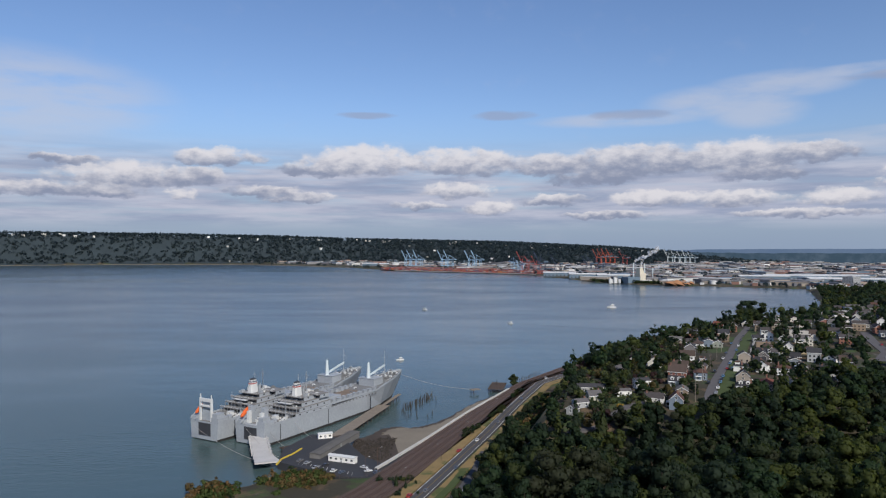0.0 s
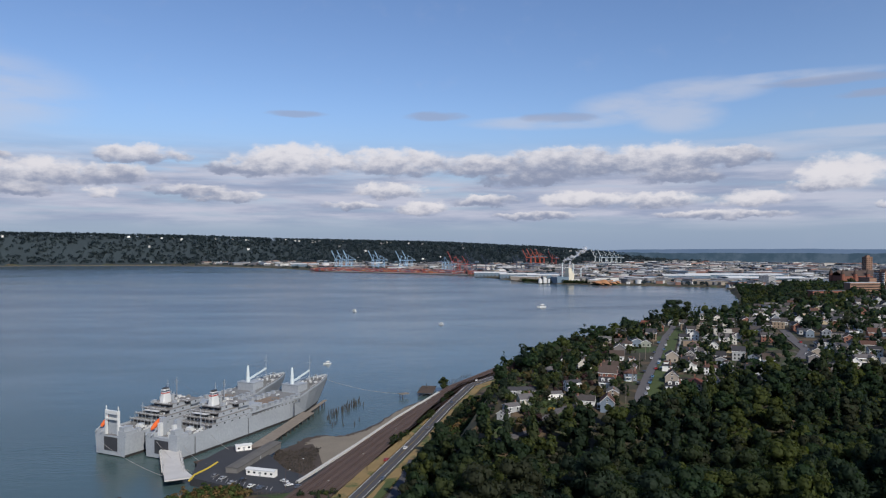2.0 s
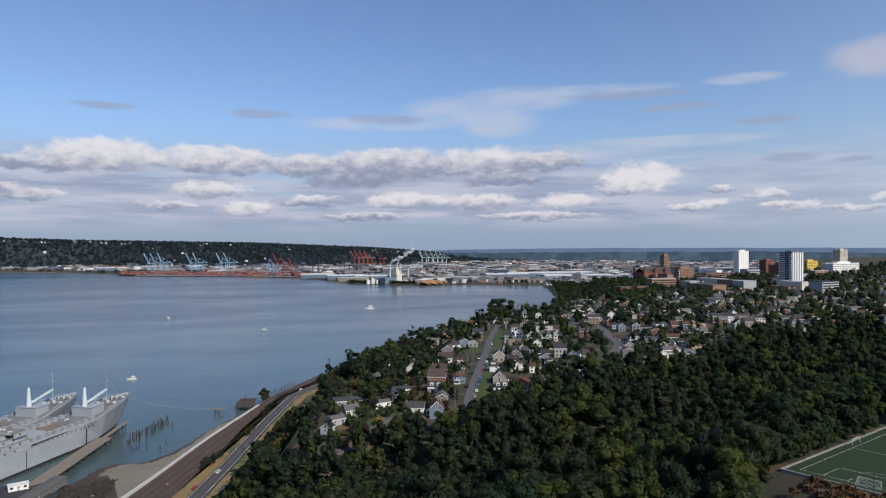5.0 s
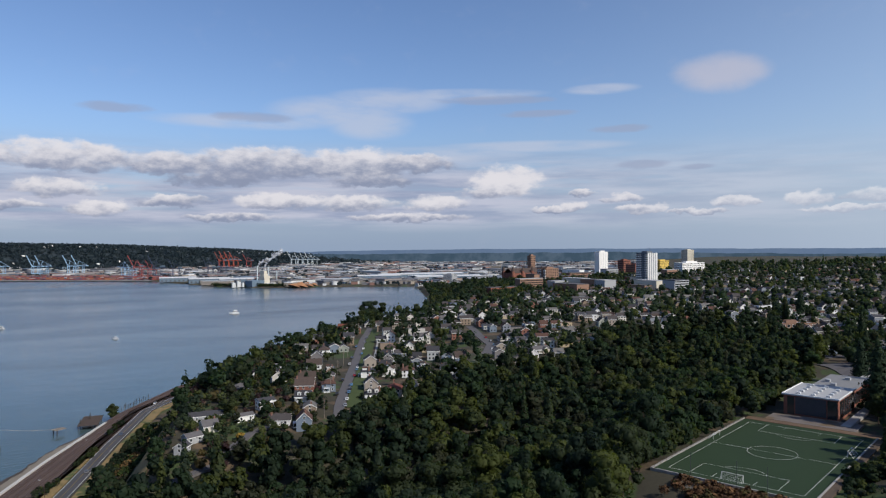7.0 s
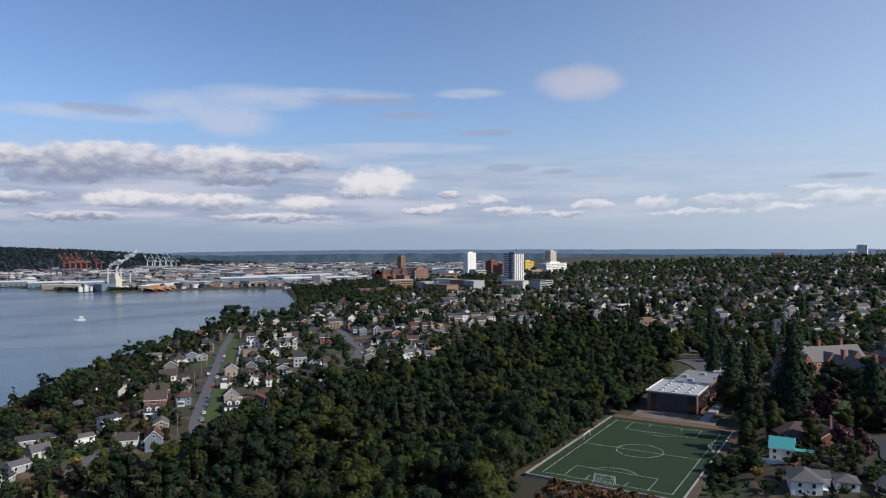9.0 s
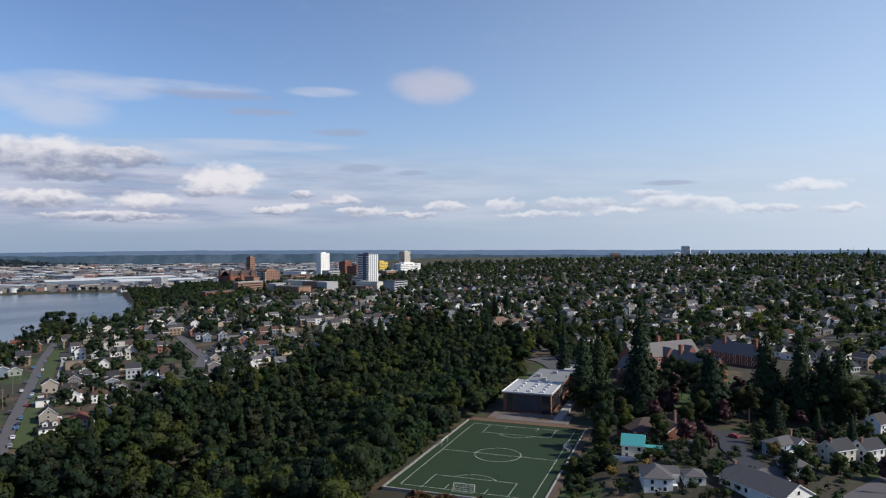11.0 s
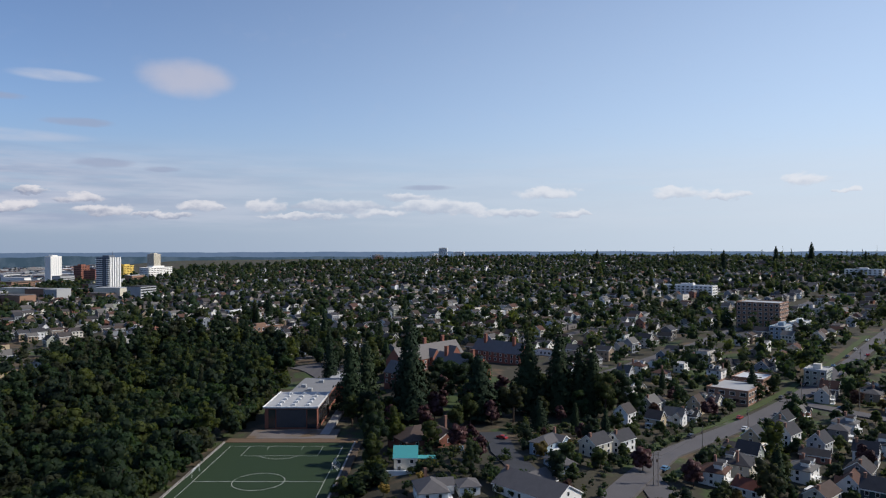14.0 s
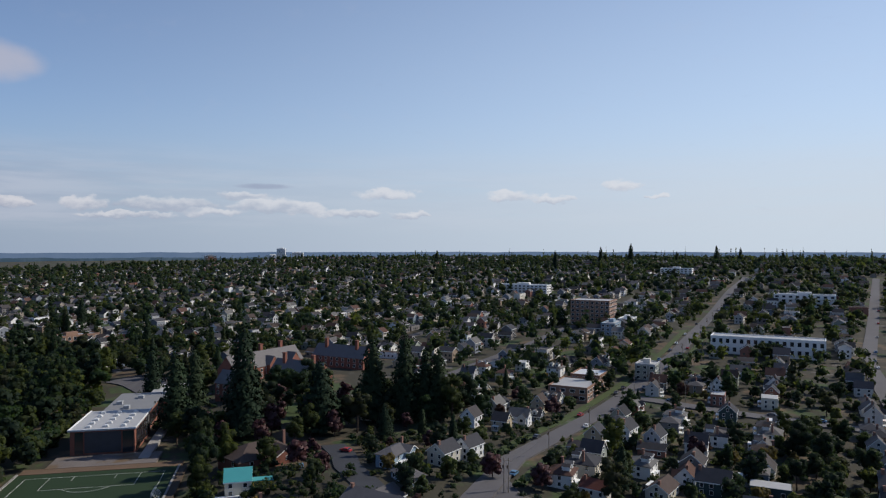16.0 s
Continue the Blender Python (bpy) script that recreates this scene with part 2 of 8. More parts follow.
dark_roof = mat("dark_shingle", (0.052, 0.052, 0.058), 0.88, grain=0.2, scale=0.5, fine=6.0, bump=0.03, spec=0.12)
brown_roof = mat("brown_shingle", (0.080, 0.060, 0.053), 0.88, grain=0.2, scale=0.5, fine=6.0, bump=0.03, spec=0.12)
grey_roof = mat("grey_shingle", (0.105, 0.10, 0.103), 0.88, grain=0.18, scale=0.5, fine=6.0, bump=0.03, spec=0.12)
red_roof = mat("red_shingle", (0.15, 0.058, 0.043), 0.85, grain=0.2, spec=0.12)
slate_roof = mat("grey_slate", (0.15, 0.14, 0.138), 0.8, grain=0.16, scale=0.5, fine=5.0, spec=0.2)
teal_roof = mat("teal_metal_roof", (0.06, 0.30, 0.30), 0.45, grain=0.07, spec=0.5)
flat_roof = mat("pale_membrane_roof", (0.36, 0.36, 0.36), 0.7, grain=0.12, scale=0.25)
glass = mat("window_glass", (0.02, 0.025, 0.03), 0.08, grain=0.1, spec=0.7)
trim = mat("white_trim", (0.72, 0.72, 0.70), 0.6, grain=0.05)
chimney_mat = mat("chimney_brick", (0.22, 0.12, 0.09), 0.85, grain=0.2)
leaf_mat = mat("broad_leaves", LEAF[0], 0.65, tints=LEAF, grain=0.28, scale=0.22, fine=2.2, spec=0.12, thin=0.42)
yard_leaf = mat("garden_leaves", YARD[0], 0.65, tints=YARD, grain=0.28, scale=0.22, fine=2.2, spec=0.12, thin=0.42)
# Distance haze is put into the blue-grey of these leaves.
hazed_leaf = mat("hazed_far_woods", LEAF[0], 0.7, tints=[(0.044, 0.064, 0.073), (0.041, 0.060, 0.070), (0.048, 0.068, 0.074)], grain=0.22, scale=0.006, fine=0.02, island=True, spec=0.05, thin=0.5, through_tint=(1.2, 1.2, 1.2))
far_leaf = mat("woodland_leaves", LEAF[0], 0.7, tints=LEAF, grain=0.28, scale=0.06, fine=1.2, island="tint", spec=0.12, thin=0.42)
needle_mat = mat("fir_needles", (0.022, 0.036, 0.020), 0.7, tints=[(0.024, 0.040, 0.021), (0.020, 0.034, 0.020), (0.029, 0.044, 0.022)], grain=0.35, fine=2.5, spec=0.06)
garden_mat = mat("garden_shrub_leaves", YARD[0], 0.65, tints=YARD, grain=0.28, scale=0.22, fine=2.2, island="tint", spec=0.12, thin=0.42)
red_leaf = mat("dark_red_leaves", (0.05, 0.018, 0.02), 0.65, grain=0.35, fine=2.5)
gold_leaf = mat("yellow_leaves", (0.20, 0.13, 0.02), 0.65, grain=0.35, fine=2.5)
bark = mat("bark", (0.07, 0.05, 0.038), 0.9, grain=0.3, fine=6.0)
ground_mat = mat("turf_and_soil", (0.044, 0.040, 0.027), 0.95, grain=0.3, scale=0.03, fine=0.8, patches=(((0.105, 0.074, 0.046), 0.52, 0.62, 0.045), ((0.046, 0.070, 0.024), 0.54, 0.62, 0.033), ((0.11, 0.098, 0.088), 0.63, 0.68, 0.06)))
# Hillside across the bay, its colour blued to stand for haze.
hazed_ground = mat("hazed_hillside", (0.027, 0.039, 0.046), 0.95, grain=0.3, scale=0.01, fine=0.1)
dry_grass = mat("dry_grass", (0.22, 0.155, 0.07), 0.95, grain=0.25, scale=0.15, fine=2.0, patches=((0.07, 0.085, 0.03), 0.5, 0.62, 0.09))
lawn_mat = mat("green_lawn", (0.052, 0.072, 0.024), 0.95, grain=0.25, scale=0.12, fine=2.0)
sand_mat = mat("tidal_sand", (0.19, 0.165, 0.13), 0.85, grain=0.25, scale=0.08, fine=1.2)
shore_asphalt = mat("shore_road_asphalt", (0.066, 0.065, 0.070), 0.85, grain=0.16, scale=0.09, fine=2.0)
asphalt = mat("worn_asphalt", (0.102, 0.096, 0.099), 0.85, grain=0.16, scale=0.09, fine=2.0)
dark_asphalt = mat("fresh_asphalt", (0.04, 0.042, 0.048), 0.8, grain=0.16, scale=0.09, fine=2.0)
concrete = mat("concrete", (0.29, 0.28, 0.265), 0.8, grain=0.15, scale=0.2)
paint_line = mat("road_paint", (0.62, 0.62, 0.58), 0.7, grain=0.15)
ballast = mat("rail_ballast", (0.085, 0.058, 0.048), 0.95, grain=0.22, scale=0.12, fine=2.5)
rail_mat = mat("rail_steel", (0.16, 0.11, 0.09), 0.45, 0.7, grain=0.2)
timber = mat("weathered_timber", (0.20, 0.17, 0.14), 0.9, grain=0.25, scale=0.4, fine=3.0)
shrub_mat = mat("shrub_leaves", LEAF[0], 0.7, tints=[(0.040, 0.060, 0.018), (0.085, 0.062, 0.026), (0.028, 0.047, 0.014), (0.11, 0.070, 0.030), (0.050, 0.066, 0.020)], grain=0.3, fine=2.5, island="tint", spec=0.1)
deck_tan = mat("worn_steel_deck", (0.19, 0.185, 0.182), 0.85, grain=0.25, scale=0.15, fine=1.4)
shed_grey = mat("weathered_shed_board", (0.15, 0.145, 0.14), 0.85, grain=0.2)
shed_top = mat("worn_felt_roof", (0.11, 0.105, 0.10), 0.9, grain=0.25, scale=0.2)
pale_concrete = mat("pale_concrete", (0.48, 0.47, 0.45), 0.8, grain=0.15, scale=0.2)
ramp_mat = mat("pale_ramp_steel", (0.46, 0.45, 0.44), 0.65, grain=0.16, scale=0.15, fine=1.5)
mud_mat = mat("dark_mud", (0.060, 0.047, 0.038), 0.85, grain=0.35, scale=0.2, fine=1.6)
kerb_yellow = mat("yellow_kerb_paint", (0.55, 0.40, 0.05), 0.7, grain=0.15)
wet_pile = mat("wet_piling", (0.045, 0.038, 0.032), 0.8, grain=0.25)
turf_mat = mat("artificial_turf", (0.017, 0.036, 0.013), 0.9, grain=0.10, scale=0.05, fine=1.5)
clay_mat = mat("bare_earth", (0.13, 0.085, 0.055), 0.95, grain=0.3, scale=0.15, fine=2.0)
path_earth = mat("trodden_earth", (0.085, 0.062, 0.045), 0.95, grain=0.3, scale=0.15, fine=2.0)
gravel_mat = mat("grey_gravel", (0.15, 0.13, 0.12), 0.95, grain=0.25, scale=0.12, fine=1.5, patches=((0.13, 0.09, 0.055), 0.5, 0.66, 0.08))
rust_mat = mat("rusty_scrub", (0.09, 0.05, 0.03), 0.9, tints=[(0.11, 0.060, 0.032), (0.085, 0.050, 0.030), (0.13, 0.075, 0.038), (0.06, 0.055, 0.025)], grain=0.3, fine=2.0, island="tint", spec=0.05)
haze_grey = mat("ship_grey", (0.30, 0.325, 0.355), 0.55, grain=0.20, scale=0.07, fine=0.8, spec=0.4)
deck_grey = mat("ship_deck", (0.17, 0.175, 0.18), 0.8, grain=0.18, scale=0.12, fine=1.2)
deck_brown = mat("ship_hatch", (0.20, 0.155, 0.12), 0.85, grain=0.2, scale=0.12)
boot_mat = mat("ship_boot_top", (0.03, 0.028, 0.028), 0.6, grain=0.2)
ship_white = mat("ship_white", (0.56, 0.57, 0.57), 0.5, grain=0.08)
dark_steel = mat("dark_steel", (0.06, 0.062, 0.07), 0.55, 0.3, grain=0.2)
orange_mat = mat("lifeboat_orange", (0.62, 0.12, 0.03), 0.45, grain=0.08)
crane_blue = mat("crane_pale_blue", (0.30, 0.46, 0.62), 0.5, grain=0.08)
crane_red = mat("crane_red", (0.34, 0.08, 0.07), 0.5, grain=0.1)
crane_orange = mat("crane_orange_red", (0.42, 0.10, 0.06), 0.5, grain=0.1)
crane_dark = mat("crane_dark_blue", (0.045, 0.06, 0.10), 0.5, grain=0.1)
crane_pale = mat("crane_pale_grey", (0.52, 0.58, 0.60), 0.5, grain=0.1)
box_mat = mat("container_paint", (0.4, 0.1, 0.06), 0.6, tints=[(0.26, 0.06, 0.06), (0.32, 0.09, 0.06), (0.20, 0.06, 0.07), (0.36, 0.16, 0.07), (0.10, 0.12, 0.18), (0.30, 0.08, 0.07), (0.24, 0.10, 0.08), (0.40, 0.36, 0.34), (0.14, 0.05, 0.05), (0.18, 0.15, 0.15)], grain=0.08, island=True)
shed_mat = mat("warehouse_sheet", (0.6, 0.6, 0.6), 0.6, tints=[(0.50, 0.50, 0.49), (0.20, 0.20, 0.21), (0.64, 0.64, 0.63), (0.12, 0.125, 0.14), (0.30, 0.26, 0.22), (0.16, 0.16, 0.17), (0.12, 0.17, 0.22), (0.26, 0.15, 0.12), (0.34, 0.33, 0.32), (0.15, 0.14, 0.13), (0.22, 0.21, 0.19)], grain=0.1, scale=0.02, island=True)
chip_mat = mat("wood_chips", (0.32, 0.16, 0.08), 0.95, grain=0.2, scale=0.05)
CARS = [(0.62, 0.62, 0.62), (0.04, 0.04, 0.045), (0.30, 0.31, 0.33), (0.10, 0.12, 0.16), (0.35, 0.04, 0.04), (0.68, 0.68, 0.66), (0.16, 0.16, 0.17), (0.10, 0.20, 0.32)]
car_paint = mat("car_paint", CARS[0], 0.25, tints=CARS, grain=0.03, spec=0.6)
rubber = mat("rubber", (0.02, 0.02, 0.02), 0.8)

water_mat = bpy.data.materials.new("bay_water")
water_mat.use_nodes = True
n = Nodes(water_mat.node_tree)
where = n.add("ShaderNodeNewGeometry").outputs["Position"]
flow = n.add("ShaderNodeMapping", Vector=where, Scale=(0.35, 1.0, 1.0), Rotation=(0, 0, 0.5)).outputs[0]
slick = n.step(n.noise(flow, 0.0035, 5.0, 0.6), 0.36, 0.66)
near = n.step(n.add("ShaderNodeSeparateXYZ", Vector=where).outputs[1], 1500.0, 250.0)
deep = n.mix(near, (0.050, 0.070, 0.088), (0.052, 0.086, 0.086))
p = n.add("ShaderNodeBsdfPrincipled", Base_Color=n.mix(n.math("MULTIPLY", slick, 0.35), deep, (0.06, 0.10, 0.115)), Roughness=n.math("MULTIPLY_ADD", slick, -0.10, 0.26), IOR=1.33)
ripple = n.math("ADD", n.noise(flow, 0.25, 4.0, 0.6), n.math("MULTIPLY", n.noise(flow, 0.03, 3.0), 2.0))
b = n.add("ShaderNodeBump", Height=ripple, Strength=0.24, Distance=0.6)
n.tree.links.new(b.outputs[0], p.inputs["Normal"])
n.tree.links.new(p.outputs[0], n.add("ShaderNodeOutputMaterial").inputs[0])


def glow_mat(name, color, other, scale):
    """Far distance that glows, with the air's blue haze put into its colour."""
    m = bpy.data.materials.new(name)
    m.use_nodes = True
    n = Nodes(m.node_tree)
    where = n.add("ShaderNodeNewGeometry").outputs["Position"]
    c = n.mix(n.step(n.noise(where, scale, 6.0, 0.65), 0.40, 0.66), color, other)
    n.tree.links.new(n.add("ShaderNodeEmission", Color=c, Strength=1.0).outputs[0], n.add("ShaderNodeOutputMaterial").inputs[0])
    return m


# Hills with the haze painted in: they glow blue, paler farther off.
near_hill = glow_mat("hazed_low_hills", (0.050, 0.085, 0.125), (0.085, 0.125, 0.175), 0.012)
far_hill = glow_mat("hazed_distant_hills", (0.115, 0.175, 0.285), (0.135, 0.195, 0.305), 0.004)

# ---- the lie of the land ----
COAST = [(-420, 60), (-250, 190), (-135, 335), (-118, 362), (-100, 372), (-82, 386), (-58, 380), (-40, 382), (-35, 398), (-12, 450), (14, 516), (50, 596),
         (64, 632), (118, 712), (195, 790), (262, 850), (330, 905), (400, 955), (480, 1025), (580, 1140), (700, 1320), (820, 1530), (915, 1740), (985, 1905)]
FAR_SHORE = [(1010, 1955), (851, 2060), (704, 2114), (590, 2180), (500, 2290), (430, 2560), (373, 2800), (157, 2964), (-215, 3198), (-476, 3627), (-906, 3984),
             (-1270, 4130), (-1940, 4110), (-2470, 3940), (-4700, 2400)]
BAY = COAST + FAR_SHORE + [(-4700, -300), (-420, -300)]
BLUFF = [(-330, -60), (-150, 100), (-46, 235), (12, 345), (31, 400), (51, 460), (77, 540), (112, 612), (176, 690), (248, 770), (312, 830), (374, 880), (444, 930), (522, 1000), (622, 1112), (742, 1292), (862, 1505), (952, 1725), (1010, 1900)]
BENCH = COAST + BLUFF[::-1]
GULCH = [(0, 330), (70, 318), (160, 322), (300, 372), (470, 430), (640, 440)]


def seg_dist(x, y, line, closed=False):
    best = np.full(x.shape, 1e9)
    pts = line + line[:1] if closed else line
    for (ax, ay), (bx, by) in zip(pts, pts[1:]):
        dx, dy = bx - ax, by - ay
        k = np.clip(((x - ax) * dx + (y - ay) * dy) / (dx * dx + dy * dy), 0, 1)
        best = np.minimum(best, np.hypot(x - ax - k * dx, y - ay - k * dy))
    return best


def inside(x, y, poly):
    hit = np.zeros(x.shape, bool)
    for (ax, ay), (bx, by) in zip(poly, poly[1:] + poly[:1]):
        if ay == by:
            continue
        hit ^= ((ay > y) != (by > y)) & (x < (bx - ax) * (y - ay) / (by - ay) + ax)
    return hit


def smooth(a, b, v):
    k = np.clip((v - a) / (b - a), 0, 1)
    return k * k * (3 - 2 * k)


def land(x, y):
    """Height of the ground, in metres over the bay."""
    x, y = np.asarray(x, float), np.asarray(y, float)
    wet = inside(x, y, BAY)
    s = seg_dist(x, y, COAST)
    far = seg_dist(x, y, FAR_SHORE)
    d = np.hypot(x, y)
    bearing = np.degrees(np.arctan2(x, y))
    # The town's side: a bench for rails and road, a bluff, then a plateau that climbs inland.
    bench = inside(x, y, BENCH)
    s2 = np.where(bench, 0.0, seg_dist(x, y, BLUFF))
    steep = np.interp(y, [300, 420, 520, 620], [62, 34, 34, 46])
    town = 1.0 + 3.4 * smooth(0, 7, s) + 0.4 * smooth(40, 60, s) + 35 * smooth(0, steep, s2)
    town = town + 0.026 * np.clip(s2 - 50, 0, 1500) + 0.012 * np.clip(s2 - 800, 0, 800)
    town -= np.interp(x, [0, 120, 300, 640], [27, 27, 18, 9]) * np.exp(-(seg_dist(x, y, GULCH) / 62) ** 2) * smooth(4, 46, s2)
    town += 2.2 * np.sin(x * 0.011 + 1.0) * np.cos(y * 0.013) * smooth(60, 180, s2)
    town += 6.0 * np.exp(-((x - 280) ** 2 + (y - 148) ** 2) / 46 ** 2) + 3.0 * np.exp(-((x - 330) ** 2 + (y - 95) ** 2) / 70 ** 2)
    # Level ground for the school's field and halls.
    fx, fy = (x - 233) * 0.949 + (y - 195) * 0.315, (y - 195) * 0.949 - (x - 233) * 0.315
    off = np.hypot(np.maximum(np.maximum(-8 - fx, fx - 232), 0), np.maximum(np.maximum(-5 - fy, fy - 53), 0))
    k = smooth(18, 0, off)
    town = town * (1 - k) + 45.7 * k
    town = town - 45 * smooth(2250, 2700, d) * smooth(36, 48, bearing)
    # The flats by the port, below the town.
    east = smooth(1450, 1750, y + 0.12 * x) * smooth(52, 42, bearing)
    town = town * (1 - east) + 4.0 * east
    flats = 3.0 + 0 * x
    ridge = np.interp(bearing, [-40, -31, -22, -14, -6, 4, 14, 24, 34, 40], [190, 180, 172, 160, 140, 122, 86, 20, 3, 3])
    start = np.interp(bearing, [-40, -24, -14, -8, 0, 10, 30], [20, 30, 200, 450, 650, 1000, 2200])
    flats = flats + np.maximum(ridge - 3, 0) * smooth(start, start + np.interp(bearing, [-30, -12, 0, 30], [230, 300, 500, 600]), far)
    port = (bearing < 36) & ((y > 1950) | (far < s))
    z = np.where(port, flats, town)
    return np.where(wet, -np.minimum(6.0, 0.4 * np.minimum(s, far)) - 0.3, z)


GX, GY = np.arange(-260, 1400, 4.0), np.arange(-700, 1500, 4.0)
GRID = land(*np.meshgrid(GX, GY))


def height(x, y):
    """Height at one place; read off a fine grid where there is one."""
    i, j = (x + 260) / 4, (y + 700) / 4
    if 0 <= i < len(GX) - 1 and 0 <= j < len(GY) - 1:
        a, b = int(i), int(j)
        u, v = i - a, j - b
        return float((GRID[b, a] * (1 - u) + GRID[b, a + 1] * u) * (1 - v) + (GRID[b + 1, a] * (1 - u) + GRID[b + 1, a + 1] * u) * v)
    return float(land(np.array([x]), np.array([y]))[0])


def raw(name, verts, faces, *materials, slots=None, soft=False):
    mesh = bpy.data.meshes.new(name)
    mesh.from_pydata([tuple(map(float, v)) for v in verts], [], [tuple(map(int, f)) for f in faces])
    for m in materials:
        mesh.materials.append(m)
    if slots is not None:
        mesh.polygons.foreach_set("material_index", np.asarray(slots, np.int32))
    if soft:
        mesh.polygons.foreach_set("use_smooth", np.ones(len(mesh.polygons), bool))
    mesh.update()
    return mesh


def put(name, mesh, parent=None, label="", category="", kind="", group="", m=None):
    """Links a mesh as a thing, or as a part of its parent."""
    ob = new(name, mesh)
    ob.parent = parent
    if m is not None:
        ob.matrix_basis = m
    return tagged(ob, label, category, group, kind)


def sheet(name, xs, ys, height_of, material, label):
    gx, gy = np.meshgrid(xs, ys)
    gz = height_of(gx, gy)
    nx, ny = len(xs), len(ys)
    verts = np.stack([gx.ravel(), gy.ravel(), gz.ravel()], 1)
    i = np.arange(nx * ny).reshape(ny, nx)
    faces = np.stack([i[:-1, :-1].ravel(), i[:-1, 1:].ravel(), i[1:, 1:].ravel(), i[1:, :-1].ravel()], 1)
    return put(name, raw(name, verts, faces, material, soft=True), label=label, category=name, kind="structure")


def graded(*stretches):
    out = []
    for a, b, step in stretches:
        out += list(np.arange(a, b, step))
    return np.array(out + [stretches[-1][1]])


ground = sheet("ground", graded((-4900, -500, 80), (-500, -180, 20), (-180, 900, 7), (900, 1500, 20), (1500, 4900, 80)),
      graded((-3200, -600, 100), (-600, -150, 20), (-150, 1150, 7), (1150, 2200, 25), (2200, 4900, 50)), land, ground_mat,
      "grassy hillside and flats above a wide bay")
# Slopes across the bay take the colour with haze painted in.
ground.data.materials.append(hazed_ground)
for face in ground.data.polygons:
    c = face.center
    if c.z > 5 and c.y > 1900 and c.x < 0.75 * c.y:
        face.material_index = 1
wx = graded((-4800, -600, 200), (-600, 600, 60), (600, 2000, 140))
wy = graded((-400, 400, 100), (400, 1200, 60), (1200, 4400, 150))
sheet("water", wx, wy, lambda x, y: 0 * x, water_mat, "calm grey-green bay with faint slicks")


def ring(name, radius, lows, material, bearings):
    """Far hills as one wall of land round the edge."""
    verts, faces = [], []
    for k, b in enumerate(bearings):
        r, a = radius, radians(b)
        top_z = lows(b)
        for rr, zz in ((r, -20), (r + 8, top_z), (r + 60, top_z - 6)):
            verts.append((rr * math.sin(a), rr * math.cos(a), zz))
        if k:
            i = 3 * k
            faces += [(i - 3, i, i + 1, i - 2), (i - 2, i + 1, i + 2, i - 1)]
    put(name, raw(name, verts, faces, material), label="low hills along the horizon, blued with painted haze", category="hills", kind="structure")


def skyline(b):
    v = np.interp(b, [-60, 10, 20, 30, 40, 60, 90, 130], [60, 60, 84, 92, 92, 90, 92, 96])
    return float(v + 4.0 * noise.noise((b * 0.35, 0, 0)) + 1.6 * noise.noise((b * 2.0, 3, 0)))


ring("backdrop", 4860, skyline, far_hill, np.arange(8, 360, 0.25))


def foothill(b):
    v = np.interp(b, [8, 16, 24, 34, 48, 60, 140], [30, 56, 66, 70, 66, 60, 60])
    return float(v + 9.0 * noise.noise((b * 0.22, 5, 0)) + 4.0 * noise.noise((b * 1.1, 7, 0)) + 1.6 * noise.noise((b * 6.0, 9, 0)))


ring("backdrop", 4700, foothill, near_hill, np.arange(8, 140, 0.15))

# ---- builders ----
class Solid:
    """Gathers boxes, prisms and the like into one mesh."""

    def __init__(self):
        self.v, self.f, self.s = [], [], []

    def add(self, verts, faces, slot=0):
        k = len(self.v)
        self.v += [tuple(p) for p in verts]
        self.f += [tuple(i + k for i in f) for f in faces]
        self.s += [slot] * len(faces)
        return self

    def box(self, x0, x1, y0, y1, z0, z1, slot=0, m=None):
        c = [Vector((x, y, z)) for z in (z0, z1) for x, y in ((x0, y0), (x1, y0), (x1, y1), (x0, y1))]
        if m is not None:
            c = [m @ p for p in c]
        return self.add(c, [(3, 2, 1, 0), (4, 5, 6, 7), (0, 1, 5, 4), (1, 2, 6, 5), (2, 3, 7, 6), (3, 0, 4, 7)], slot)

    def beam(self, a, b, wide, tall=None, slot=0):
        a, b = Vector(a), Vector(b)
        q = (b - a).to_track_quat("X", "Z").to_matrix().to_4x4()
        h = (tall or wide) / 2
        return self.box(0, (b - a).length, -wide / 2, wide / 2, -h, h, slot, Matrix.Translation(a) @ q)

    def tube(self, a, b, r0, r1=None, sides=8, slot=0):
        a, b = Vector(a), Vector(b)
        q = (b - a).to_track_quat("Z", "Y").to_matrix()
        r1 = r0 if r1 is None else r1
        ring0 = [a + q @ Vector((r0 * math.cos(t), r0 * math.sin(t), 0)) for t in (2 * math.pi * i / sides for i in range(sides))]
        ring1 = [b + q @ Vector((r1 * math.cos(t), r1 * math.sin(t), 0)) for t in (2 * math.pi * i / sides for i in range(sides))]
        faces = [(i, (i + 1) % sides, sides + (i + 1) % sides, sides + i) for i in range(sides)]
        return self.add(ring0 + ring1, faces + [tuple(range(sides))[::-1], tuple(range(sides, 2 * sides))], slot)

    def prism(self, outline, z0, z1, slot=0):
        """An upright block over an outline that runs anticlockwise."""
        k = len(outline)
        v = [(x, y, z0) for x, y in outline] + [(x, y, z1) for x, y in outline]
        return self.add(v, [tuple(range(k))[::-1], tuple(range(k, 2 * k))] + [(i, (i + 1) % k, k + (i + 1) % k, k + i) for i in range(k)], slot)

    def mesh(self, name, *materials, soft=False):
        return raw(name, self.v, self.f, *materials, slots=self.s, soft=soft)


def thing(name, m, label, category, group=""):
    ob = new(name)
    ob.empty_display_size = 0.5
    ob.matrix_basis = m
    return tagged(ob, label, category, group)


